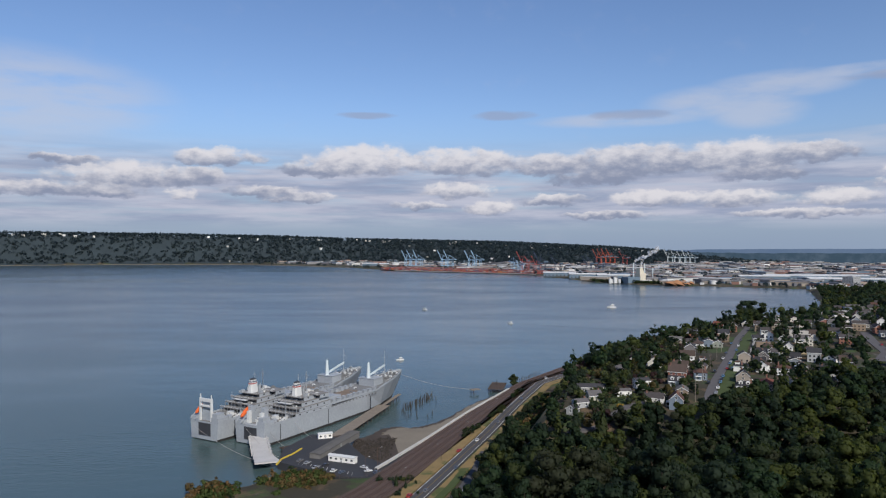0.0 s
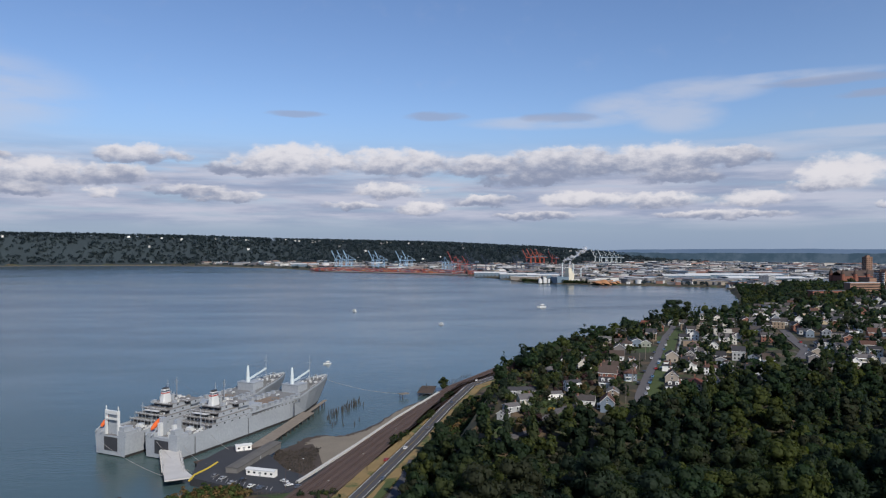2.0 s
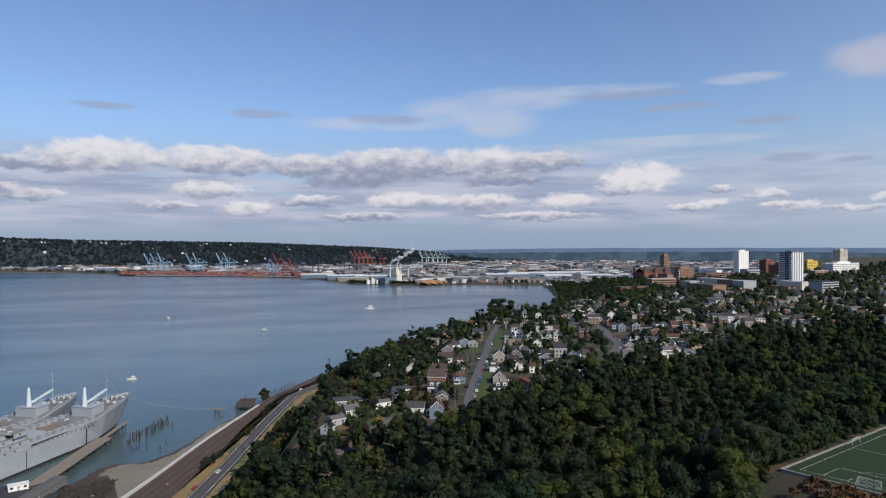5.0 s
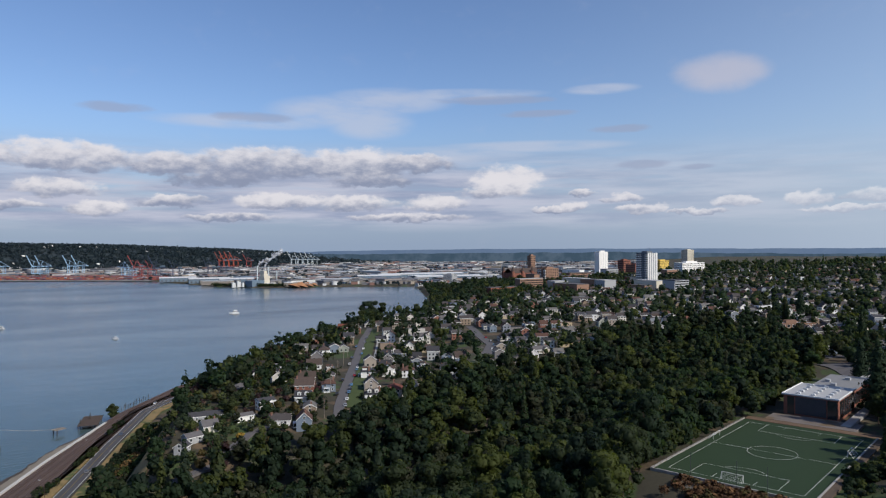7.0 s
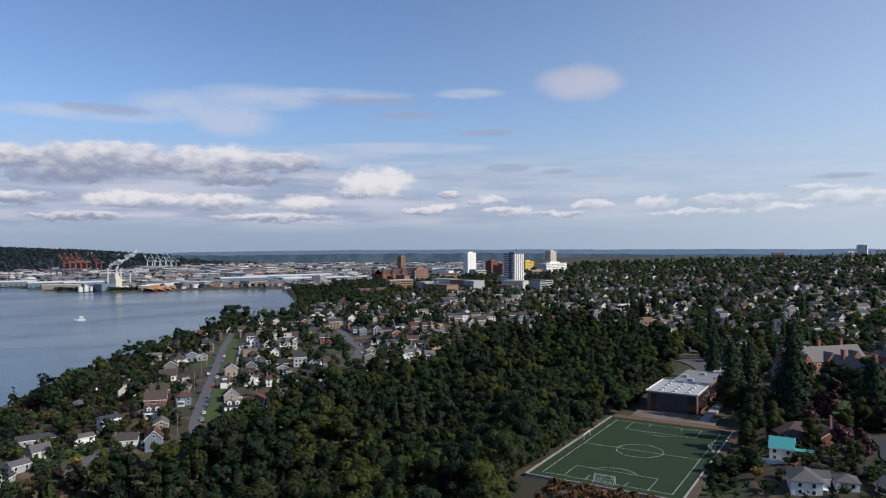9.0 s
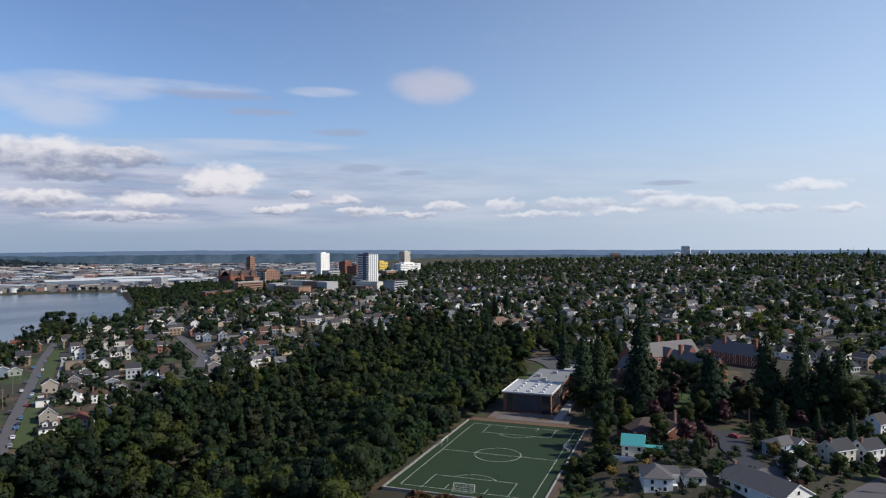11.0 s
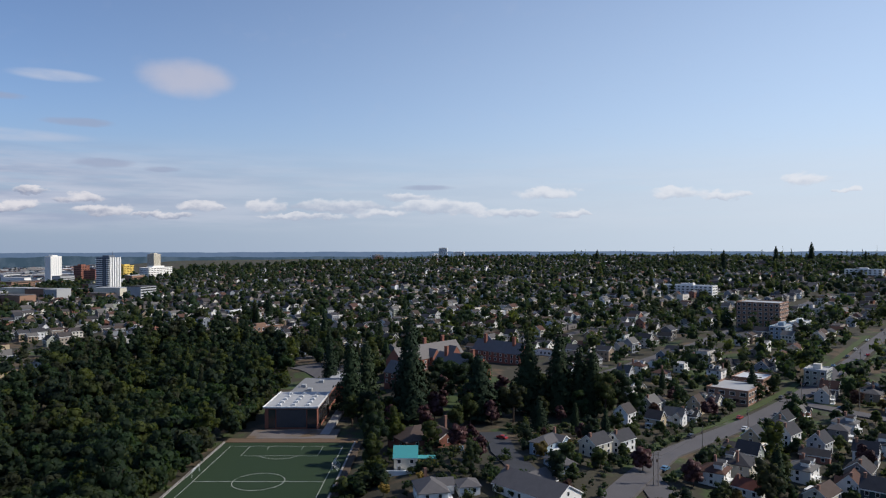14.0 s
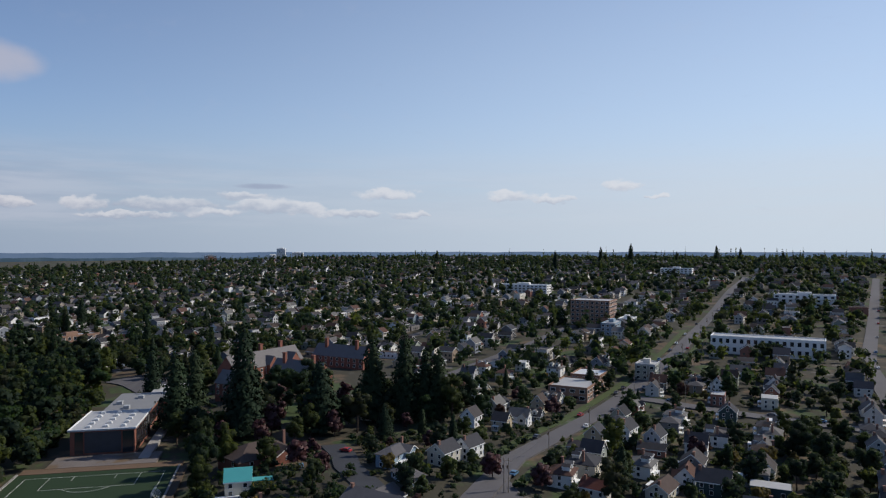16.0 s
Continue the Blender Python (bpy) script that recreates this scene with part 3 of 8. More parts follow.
def part(name, solid, material, parent, label=""):
    """One mesh under a thing or a part."""
    mats_ = material if isinstance(material, (list, tuple)) else [material]
    return put(name, solid.mesh(name, *mats_), parent, label)


# Trees: a tapered trunk with limbs, and a crown of many small leaf clumps.
def leaf_cards(rng, centres, normals, size, spread=0.5):
    n_ = len(centres)
    nrm = normals + spread * rng.normal(size=(n_, 3))
    nrm /= np.linalg.norm(nrm, axis=1)[:, None] + 1e-9
    other = rng.normal(size=(n_, 3))
    a = np.cross(nrm, other)
    a /= np.linalg.norm(a, axis=1)[:, None] + 1e-9
    b = np.cross(nrm, a)
    s = size * rng.uniform(0.55, 1.3, (n_, 1))
    a, b = a * s, b * s * rng.uniform(0.5, 1.0, (n_, 1))
    bend = nrm * s * 0.35
    v = np.stack([centres - a - b * 0.6, centres + a * 0.7 - b + bend, centres + a + b * 0.7, centres - a * 0.6 + b + bend], 1).reshape(-1, 3)
    f = np.arange(4 * n_).reshape(-1, 4)
    soft = normals / (np.linalg.norm(normals, axis=1)[:, None] + 1e-9) + 0.35 * nrm
    soft /= np.linalg.norm(soft, axis=1)[:, None] + 1e-9
    return v, f, np.repeat(soft, 4, 0)


def leaf_mesh(name, v, f, soft, tint, material):
    """Leaves that take the light of the whole crown; tint is one number a leaf."""
    mesh = bpy.data.meshes.new(name)
    mesh.vertices.add(len(v))
    mesh.vertices.foreach_set("co", v.astype(np.float32).ravel())
    mesh.loops.add(4 * len(f))
    mesh.loops.foreach_set("vertex_index", f.astype(np.int32).ravel())
    mesh.polygons.add(len(f))
    mesh.polygons.foreach_set("loop_start", np.arange(0, 4 * len(f), 4, dtype=np.int32))
    mesh.polygons.foreach_set("use_smooth", np.ones(len(f), bool))
    mesh.materials.append(material)
    mesh.attributes.new("tint", "FLOAT", "FACE").data.foreach_set("value", np.asarray(tint, np.float32))
    mesh.update(calc_edges=True)
    mesh.normals_split_custom_set_from_vertices(soft.astype(np.float32))
    return mesh


def crown_points(rng, lumps, count, low=-0.5):
    """Points on the outsides of many lumps that make up a crown."""
    w_ = np.array([l[3] ** 2 for l in lumps])
    pick = rng.choice(len(lumps), count, p=w_ / w_.sum())
    c = np.array([l[:3] for l in lumps])[pick]
    r = np.array([l[3] for l in lumps])[pick][:, None]
    d = rng.normal(size=(count, 3))
    d /= np.linalg.norm(d, axis=1)[:, None]
    d[:, 2] = np.where(d[:, 2] < low, -d[:, 2], d[:, 2])
    p = c + d * r * rng.uniform(0.72, 1.06, (count, 1)) * np.array([1, 1, 0.85])
    return p, d


def broad_lumps(rng, high, wide, count):
    lumps = [(0, 0, high * 0.56, wide * 0.66)]
    for _ in range(count):
        a, e = rng.uniform(0, 2 * math.pi), rng.uniform(-0.95, 1.0)
        r = wide * rng.uniform(0.24, 0.42)
        q = math.sqrt(max(0.0, 1 - e * e)) * rng.uniform(0.75, 1.05)
        lumps.append((math.cos(a) * wide * 0.72 * q, math.sin(a) * wide * 0.72 * q, high * 0.55 + e * high * 0.36, r))
    return lumps


BALL = bmesh.new()
bmesh.ops.create_cube(BALL, size=1.0)
bmesh.ops.subdivide_edges(BALL, edges=BALL.edges[:], cuts=1, use_grid_fill=True)
BALL_V = np.array([v.co.normalized() for v in BALL.verts])
BALL_F = np.array([[v.index for v in f.verts] for f in BALL.faces])
BALL.free()


def hearts(rng, lumps, fill=0.76):
    """The closed inner leafage of a crown, uneven, under its outer leaves."""
    V, F, S = [], [], []
    for i, (x, y, z, r) in enumerate(lumps):
        V.append(BALL_V * r * fill * rng.uniform(0.8, 1.12, (len(BALL_V), 1)) * (1, 1, 0.85) + (x, y, z))
        F.append(BALL_F + i * len(BALL_V))
        S.append(BALL_V)
    return np.concatenate(V), np.concatenate(F), np.concatenate(S)


def joined(*sets):
    """Several sets of leaves as one."""
    V, F, S, k = [], [], [], 0
    for v, f, soft in sets:
        V.append(v)
        F.append(f + k)
        S.append(soft)
        k += len(v)
    return np.concatenate(V), np.concatenate(F), np.concatenate(S)


def broad_tree(name, seed, high, wide, cards, size, leaves, label, category="tree", group=""):
    rng = np.random.default_rng(seed)
    tree = thing(name, pose(0, 0, 0), label, category, group)
    t = Solid()
    lean = rng.uniform(-0.5, 0.5, 2)
    fork = (lean[0] * 0.5, lean[1] * 0.5, high * 0.38)
    t.tube((0, 0, -1.0), fork, high * 0.026, high * 0.017, 7)
    for _ in range(5):
        a = rng.uniform(0, 2 * math.pi)
        t.tube(fork, (math.cos(a) * wide * 0.5, math.sin(a) * wide * 0.5, high * rng.uniform(0.6, 0.85)), high * 0.011, high * 0.003, 5)
    part("trunk", t, bark, tree)
    lumps = broad_lumps(rng, high, wide, 13)
    p_, d = crown_points(rng, lumps, cards)
    v, f, soft = joined(leaf_cards(rng, p_, d, size), hearts(rng, lumps))
    put("crown", leaf_mesh("crown", v, f, soft, rng.uniform(0, 1, len(f)), leaves), tree)
    return tree


def cone_points(rng, high, wide, count, bare=0.06, power=1.0, tiers=0):
    z = 1 - np.sqrt(rng.uniform(0, 1, count))
    a = rng.uniform(0, 2 * math.pi, count)
    r = wide * (1 - z) ** power * (0.82 + 0.30 * np.sin(a * 3 + z * 23) * np.sin(a * 5 + z * 11) + 0.12 * rng.normal(size=count))
    if tiers:
        r *= 0.72 + 0.38 * np.abs(np.sin(z * math.pi * tiers))
    r *= rng.uniform(0.55, 1.0, count) ** 0.4
    p_ = np.stack([np.cos(a) * r, np.sin(a) * r, high * (bare + (1 - bare) * z)], 1)
    d = np.stack([np.cos(a), np.sin(a), 0.6 + 0 * a], 1)
    return p_, d


def fir_tree(name, seed, high, wide, cards, size, leaves, label, power=0.9, tiers=0):
    rng = np.random.default_rng(seed)
    tree = thing(name, pose(0, 0, 0), label, "conifer" if tiers or power > 0.6 else "tree")
    part("trunk", Solid().tube((0, 0, -1.0), (0, 0, high * 0.93), high * 0.016, high * 0.003, 7), bark, tree)
    p_, d = cone_points(rng, high, wide, cards, 0.06, power, tiers)
    heart = [(0, 0, high * (0.06 + 0.94 * q), wide * (1 - q) ** power * 0.62) for q in np.arange(0.05, 0.95, 0.09)]
    v, f, soft = joined(leaf_cards(rng, p_, d, size, 0.7), hearts(rng, heart, 0.8))
    put("crown", leaf_mesh("crown", v, f, soft, rng.uniform(0, 1, len(f)), leaves), tree)
    return tree


def grove(name, spots, material, label, category="woodland", cards=70, seed=5, conifers=0.1, size=1.6, core=0):
    """Woods too many to count: spots are rows of x, y, z, height, width."""
    rng = np.random.default_rng(seed)
    V, F, S, T, k = [], [], [], [], 0
    for x, y, z, high, wide in spots:
        if rng.uniform() < conifers:
            p_, d = cone_points(rng, high * 1.25, wide * 0.62, cards, 0.05, 0.9)
            inner = [(x, y, z + high * 1.25 * q, wide * 0.62 * (1 - q) * 0.7) for q in (0.1, 0.3, 0.5, 0.7)]
        else:
            lumps = broad_lumps(rng, high, wide, 8)
            p_, d = crown_points(rng, lumps, cards)
            inner = [(x + a, y + b, z + c, r) for a, b, c, r in (lumps[:1 + core] if core > 1 else [(0, 0, lumps[0][2], wide * 0.95)])]
        v, f, soft = leaf_cards(rng, p_ + (x, y, z), d, size * wide / 5.0)
        if core:
            v, f, soft = joined((v, f, soft), hearts(rng, inner))
        S.append(soft)
        T.append(np.full(len(f), rng.uniform()) + 0.02 * rng.normal(size=len(f)))
        V.append(v)
        F.append(f + k)
        k += len(v)
    mesh = leaf_mesh(name, np.concatenate(V), np.concatenate(F), np.concatenate(S), np.concatenate(T), material)
    return put(name, mesh, label=label, category=category, kind="stuff")


# Houses.
def window_solid(wide, tall):
    """A frame with its pane set back, in one piece."""
    a, b = wide / 2, tall / 2
    s = Solid()
    for x, z, y in ((a + 0.13, b + 0.13, -0.05), (a + 0.13, b + 0.13, 0.09), (a, b, 0.09), (a, b, 0.02)):
        s.v += [(-x, y, -z), (x, y, -z), (x, y, z), (-x, y, z)]
    for k in (0, 4, 8):
        for i in range(4):
            s.f.append((k + i, k + 4 + i, k + 4 + (i + 1) % 4, k + (i + 1) % 4))
            s.s.append(0)
    s.f.append((15, 14, 13, 12))
    s.s.append(1)
    return s


def gable(solid, x0, x1, y0, y1, z, rise, over=0.5, thick=0.22, slot=0, board=None):
    """A pitched roof with eaves; the ridge runs along x. board: the slot of the painted edges, where it has them."""
    thick = thick if board is None else 0.36
    ym, half = (y0 + y1) / 2, (y1 - y0) / 2
    drop = rise * over / half
    for sgn in (-1, 1):
        ye = ym + sgn * (half + over)
        q = [(x0 - over, ym, z + rise), (x1 + over, ym, z + rise), (x1 + over, ye, z - drop), (x0 - over, ye, z - drop)]
        v = [(a, b, c + thick) for a, b, c in q] + q
        faces = [(0, 1, 2, 3), (7, 6, 5, 4), (0, 4, 5, 1), (1, 5, 6, 2), (2, 6, 7, 3), (3, 7, 4, 0)]
        solid.add(v, faces if sgn < 0 else [f[::-1] for f in faces], slot)
        if board is not None:
            solid.s[-3:] = [board] * 3


def hip(solid, x0, x1, y0, y1, z, rise, over=0.6, slot=0, thick=0.2):
    x0, x1, y0, y1 = x0 - over, x1 + over, y0 - over, y1 + over
    ym, run = (y0 + y1) / 2, min((y1 - y0) / 2, (x1 - x0) / 2 - 0.05)
    r0, r1 = (x0 + run, ym, z + rise), (x1 - run, ym, z + rise)
    c = [(x0, y0), (x1, y0), (x1, y1), (x0, y1)]
    v = [(x, y, z) for x, y in c] + [(x, y, z - thick) for x, y in c] + [r0, r1]
    solid.add(v, [(0, 1, 9, 8), (1, 2, 9), (2, 3, 8, 9), (3, 0, 8), (0, 4, 5, 1), (1, 5, 6, 2), (2, 6, 7, 3), (3, 7, 4, 0), (7, 6, 5, 4)], slot)


def gable_walls(solid, x0, x1, y0, y1, z0, z1, rise):
    ym = (y0 + y1) / 2
    v = [(x0, y0, z0), (x1, y0, z0), (x1, y1, z0), (x0, y1, z0), (x0, y0, z1), (x1, y0, z1), (x1, y1, z1), (x0, y1, z1), (x0, ym, z1 + rise), (x1, ym, z1 + rise)]
    solid.add(v, [(0, 1, 5, 4), (2, 3, 7, 6), (1, 2, 6, 9, 5), (3, 0, 4, 8, 7), (3, 2, 1, 0), (4, 5, 9, 8), (6, 7, 8, 9)])


WINDOWS = {}


def add_window(house, x, y, z, turn, wide=1.2, tall=1.5, name="window"):
    key = (round(wide, 1), round(tall, 1))
    if key not in WINDOWS:
        WINDOWS[key] = window_solid(*key).mesh("window", trim, glass)
    return put(name, WINDOWS[key], house, m=pose(x, y, z, 0, 0, turn))


def house_on(name, w_, d_, storeys, style, wall_m, roof_m, label, category="house", wing=0, dormer=False, porch=True, chimney=True, pitch=0.62, group="", few=False):
    """A dwelling: its ridge runs along x, its front faces -y. The foundation reaches below the ground."""
    h = 2.4 * storeys + 0.5
    house = thing(name, pose(0, 0, 0), label, category, group)
    x0, x1, y0, y1 = -w_ / 2, w_ / 2, -d_ / 2, d_ / 2
    rise = pitch * d_ / 2
    walls, roof = Solid(), Solid()
    if style == "gable":
        gable_walls(walls, x0, x1, y0, y1, -2.5, h, rise)
        gable(roof, x0, x1, y0, y1, h, rise, board=1)
    elif style == "hip":
        walls.box(x0, x1, y0, y1, -2.5, h)
        hip(roof, x0, x1, y0, y1, h, rise * 0.85)
    else:
        walls.box(x0, x1, y0, y1, -2.5, h + 0.7)
        roof.box(x0 + 0.25, x1 - 0.25, y0 + 0.25, y1 - 0.25, h, h + 0.72)
    part("wall", walls, wall_m, house)
    part("roof", roof, [roof_m, trim], house)
    if wing:
        ww, wd = w_ * 0.42, wing
        side, cover = Solid(), Solid()
        turn = Matrix.Translation((w_ * 0.22, y0 - wd / 2 + d_ * 0.2, 0)) @ pose(0, 0, 0, 0, 0, 90)
        gable_walls(side, -wd / 2, wd / 2 + d_ * 0.2, -ww / 2, ww / 2, -2.5, h * 0.92, pitch * ww / 2)
        gable(cover, -wd / 2, wd / 2 + d_ * 0.2, -ww / 2, ww / 2, h * 0.92, pitch * ww / 2, 0.4, board=1)
        for s in (side, cover):
            s.v = [tuple(turn @ Vector(q)) for q in s.v]
        part("wing_wall", side, wall_m, house)
        part("wing_roof", cover, [roof_m, trim], house)
        add_window(house, w_ * 0.22, y0 - wd + d_ * 0.2 - 0.02, h * 0.7, 180, 1.6, 1.5)
    if dormer:
        for k in ((-0.22, 0.22) if w_ > 10 else (0.0,)):
            s, c = Solid(), Solid()
            turn = Matrix.Translation((k * w_, y0 * 0.45, h + rise * 0.28)) @ pose(0, 0, 0, 0, 0, 90)
            gable_walls(s, -1.6, 1.6, -1.3, 1.3, -1.0, 1.5, 0.8)
            gable(c, -1.6, 1.6, -1.3, 1.3, 1.5, 0.8, 0.25, 0.15, board=1)
            for q in (s, c):
                q.v = [tuple(turn @ Vector(p_)) for p_ in q.v]
            part("dormer", s, wall_m, house)
            part("dormer_roof", c, [roof_m, trim], house)
            add_window(house, k * w_, y0 * 0.45 - 1.62, h + rise * 0.28 + 0.75, 180, 1.2, 1.1)
    if chimney:
        zc = h + rise + 1.0
        part("chimney", Solid().box(x1 - 1.7, x1 - 0.7, 0.4, 1.3, h * 0.5, zc).box(x1 - 1.8, x1 - 0.6, 0.3, 1.4, zc, zc + 0.2), chimney_mat, house)
    if porch:
        s = Solid().box(x0 + 1, x0 + w_ * 0.55, y0 - 2.2, y0 + 0.1, 2.5, 2.7)
        for px_ in (x0 + 1.15, x0 + w_ * 0.55 - 0.15):
            s.box(px_ - 0.1, px_ + 0.1, y0 - 2.1, y0 - 1.9, -1.5, 2.5)
        s.box(x0 + 1, x0 + w_ * 0.55, y0 - 2.2, y0 + 0.1, -2.0, 0.25)
        part("porch", s, trim, house)
        part("door", Solid().box(x0 + w_ * 0.25, x0 + w_ * 0.25 + 1.0, y0 - 0.06, y0 + 0.05, 0.3, 2.35), dark_wall, house)
    for k in range(storeys):
        z = 1.6 + 2.4 * k
        for fx in (-0.3, 0.05, 0.33) if w_ > 9 and not few else (-0.28, 0.28):
            if not (wing and fx > 0):
                add_window(house, fx * w_, y0 - 0.02, z, 180, 1.3, 1.4)
            add_window(house, fx * w_, y1 + 0.02, z, 0, 1.3, 1.4)
        for fy in (0.0,) if few else (-0.22, 0.22):
            add_window(house, x1 + 0.02, fy * d_, z, -90, 1.2, 1.4)
            add_window(house, x0 - 0.02, fy * d_, z, 90, 1.2, 1.4)
    if style == "gable":
        add_window(house, x1 + 0.02, 0, h + rise * 0.35, -90, 1.2, 1.2)
        add_window(house, x0 - 0.02, 0, h + rise * 0.35, 90, 1.2, 1.2)
    return house


def drape(name, line, wide, material, label, category, lift=0.25, parent=None, step=6.0, level=None, kind="structure", tilt=False):
    """A strip that follows the ground along a line."""
    pts = [Vector((*line[0], 0))]
    for a, b in zip(line, line[1:]):
        a, b = Vector((*a, 0)), Vector((*b, 0))
        k = max(1, int((b - a).length / step))
        pts += [a.lerp(b, (i + 1) / k) for i in range(k)]
    verts, faces = [], []
    for i, p_ in enumerate(pts):
        d = (pts[min(i + 1, len(pts) - 1)] - pts[max(i - 1, 0)]).normalized()
        side = Vector((-d.y, d.x, 0)) * wide / 2
        zc = [height(q.x, q.y) for q in (p_ + side, p_, p_ - side)] if level is None else [level] * 3
        zz = max(zc) if wide < 14 and not tilt else None
        for q, z in zip((p_ + side, p_, p_ - side), zc):
            verts.append((q.x, q.y, (zz if zz is not None else z) + lift))
        verts += [(verts[-3][0], verts[-3][1], verts[-3][2] - 1.2), (verts[-1][0], verts[-1][1], verts[-1][2] - 1.2)]
        if i:
            j = 5 * i
            faces += [(j - 5, j - 4, j + 1, j), (j - 4, j - 3, j + 2, j + 1), (j - 2, j - 5, j, j + 3), (j - 3, j - 1, j + 4, j + 2)]
    return put(name, raw(name, verts, faces, material), parent, label, category, kind)


def car_on(name, label):
    car = thing(name, pose(0, 0, 0), label, "car")
    side = [(-2.2, 0.35), (2.2, 0.35), (2.25, 0.75), (1.3, 0.95), (0.6, 1.45), (-1.0, 1.47), (-1.9, 1.0), (-2.25, 0.9)]
    s = Solid()
    k = len(side)
    s.add([(x, y, z) for y in (-0.88, 0.88) for x, z in side], [tuple(range(k)), tuple(range(k, 2 * k))[::-1]] + [(i, k + i, k + (i + 1) % k, (i + 1) % k) for i in range(k)])
    part("body", s, car_paint, car)
    for x, z0, z1, name_ in ((0.97, 0.98, 1.42, "windscreen"), (-1.47, 1.03, 1.44, "rear_window")):
        sgn = 1 if x > 0 else -1
        q = Solid().add([(x + sgn * 0.36, -0.75, z0), (x + sgn * 0.36, 0.75, z0), (x - sgn * 0.30, 0.7, z1 + 0.02), (x - sgn * 0.30, -0.7, z1 + 0.02)], [(0, 1, 2, 3)])
        part(name_, q, glass, car)
    for y in (-0.89, 0.89):
        part("side_window", Solid().box(-1.3, 0.75, y - 0.01, y + 0.01, 1.0, 1.36), glass, car)
    for x in (-1.35, 1.4):
        for y in (-0.82, 0.82):
            part("wheel", Solid().tube((x, y - 0.12, 0.33), (x, y + 0.12, 0.33), 0.33, sides=10), rubber, car)
    return car

# ---- shore, rails and road ----
def offset_line(line, off):
    out = []
    for i, p_ in enumerate(line):
        a, b = line[max(i - 1, 0)], line[min(i + 1, len(line) - 1)]
        d = Vector((b[0] - a[0], b[1] - a[1])).normalized()
        out.append((p_[0] + d.y * off, p_[1] - d.x * off))
    return out


RAIL = [(-95, 240), (-34, 356), (-3, 436), (20, 493), (45, 556), (76, 622), (128, 702), (206, 779), (273, 839), (340, 893), (410, 943), (490, 1013)]
ROAD = [(-72, 230), (-12, 346), (9, 405), (29, 462), (55, 541), (86, 626), (142, 700), (218, 768), (285, 828), (352, 882), (422, 932), (502, 1002)]
rail_bed = drape("railway", RAIL, 21, ballast, "brown ballasted railway tracks along the shore", "railway", 0.5, level=4.6)
for off in (-7.2, -2.4, 2.4, 7.2):
    for g_ in (-0.75, 0.75):
        drape("rail", offset_line(RAIL, off + g_), 0.22, rail_mat, "", "", 0.78, rail_bed, 12, 4.6, "")
drape("verge", offset_line(ROAD, -8.5), 7, dry_grass, "strip of dry grass beside the rails", "grass", 0.4, level=4.7)
drape("verge", offset_line(ROAD, 8.0), 6, dry_grass, "dry roadside grass under the wooded bluff", "grass", 0.35, level=4.8)
drape("road", ROAD, 7.6, shore_asphalt, "worn grey road below the wooded bluff", "road", 0.55, level=4.8)
for off in (-3.4, 3.4):
    drape("road_line", offset_line(ROAD, off), 0.22, paint_line, "white painted edge line on the road", "road marking", 0.57, level=4.8)
drape("road_line", ROAD, 0.3, gold_leaf, "yellow painted centre line on the road", "road marking", 0.57, level=4.8)
SLIP = [(-46, 240), (-4, 318), (10, 352), (19, 386), (26, 420)]
drape("road", SLIP, 7.0, shore_asphalt, "grey slip road beside a grassy island", "road", 0.62, level=4.8)
drape("lawn", [(-4, 338), (4, 360), (11, 384)], 4.0, lawn_mat, "green grassy traffic island between two roads", "grass", 0.66, level=4.8)
SLOPE = [(50, 396), (54, 414), (65, 441), (78, 478), (88, 508), (96, 532)]
drape("slope_grass", SLOPE, 15, dry_grass, "dry golden grass on the open slope", "grass", 0.9, tilt=True, step=3.0)
WALL = [(-37, 388), (-31, 401), (-8, 454), (19, 520), (56, 600)]
drape("sea_wall", WALL, 1.6, pale_concrete, "long pale concrete sea wall beside the rails", "wall", 1.3, level=4.6)


def flat(name, outline, z0, z1, material, label, category, kind="structure"):
    area = sum(a[0] * b[1] - b[0] * a[1] for a, b in zip(outline, outline[1:] + outline[:1]))
    s = Solid().prism(outline if area > 0 else outline[::-1], z0, z1)
    return put(name, s.mesh(name, material), label=label, category=category, kind=kind)


# A beach that dries at low water, with rough edges.
rng = np.random.default_rng(21)
rim = [(-58, 448), (-50, 470), (-42, 487), (-33, 494), (-22, 490), (-12, 497), (-4, 506), (6, 524), (16, 546), (30, 574), (52, 608), (58, 602), (30, 545), (12, 505), (-6, 462), (-22, 425), (-36, 398), (-48, 410)]
edge = []
for a, b in zip(rim, rim[1:] + rim[:1]):
    for k in range(6):
        q = k / 6
        edge.append((a[0] + (b[0] - a[0]) * q + rng.normal() * 0.8, a[1] + (b[1] - a[1]) * q + rng.normal() * 0.8))
flat("beach", edge, -1.0, 0.9, mud_mat, "dark wet tidal sand beside the sea wall", "beach")
wet = [(-20 + 0.9 * (x + 20) + rng.normal() * 0.5, 482 + 0.96 * (y - 482) + rng.normal() * 0.5) for x, y in edge]
flat("beach", [(x + 3, y - 4) for x, y in wet], 0.5, 1.5, sand_mat, "dry sand and driftwood above the tide line", "beach")
flat("lot", [(-95, 404), (-58, 379), (-38, 374), (-30, 396), (-46, 413), (-64, 452), (-86, 462), (-97, 430)], -2.0, 4.3, dark_asphalt, "dark asphalt car park on the pier", "car park")
for k in range(14):
    x, y = -82 + 2.7 * k * 0.93, 401 - 1.55 * k * 0.93
    put("parking_line", Solid().box(-0.08, 0.08, -2.6, 2.6, 0, 0.012).mesh("parking_line", paint_line), label="white painted parking bay line", category="parking line", m=pose(x, y, 4.302, 0, 0, -32 + 90 - 60))

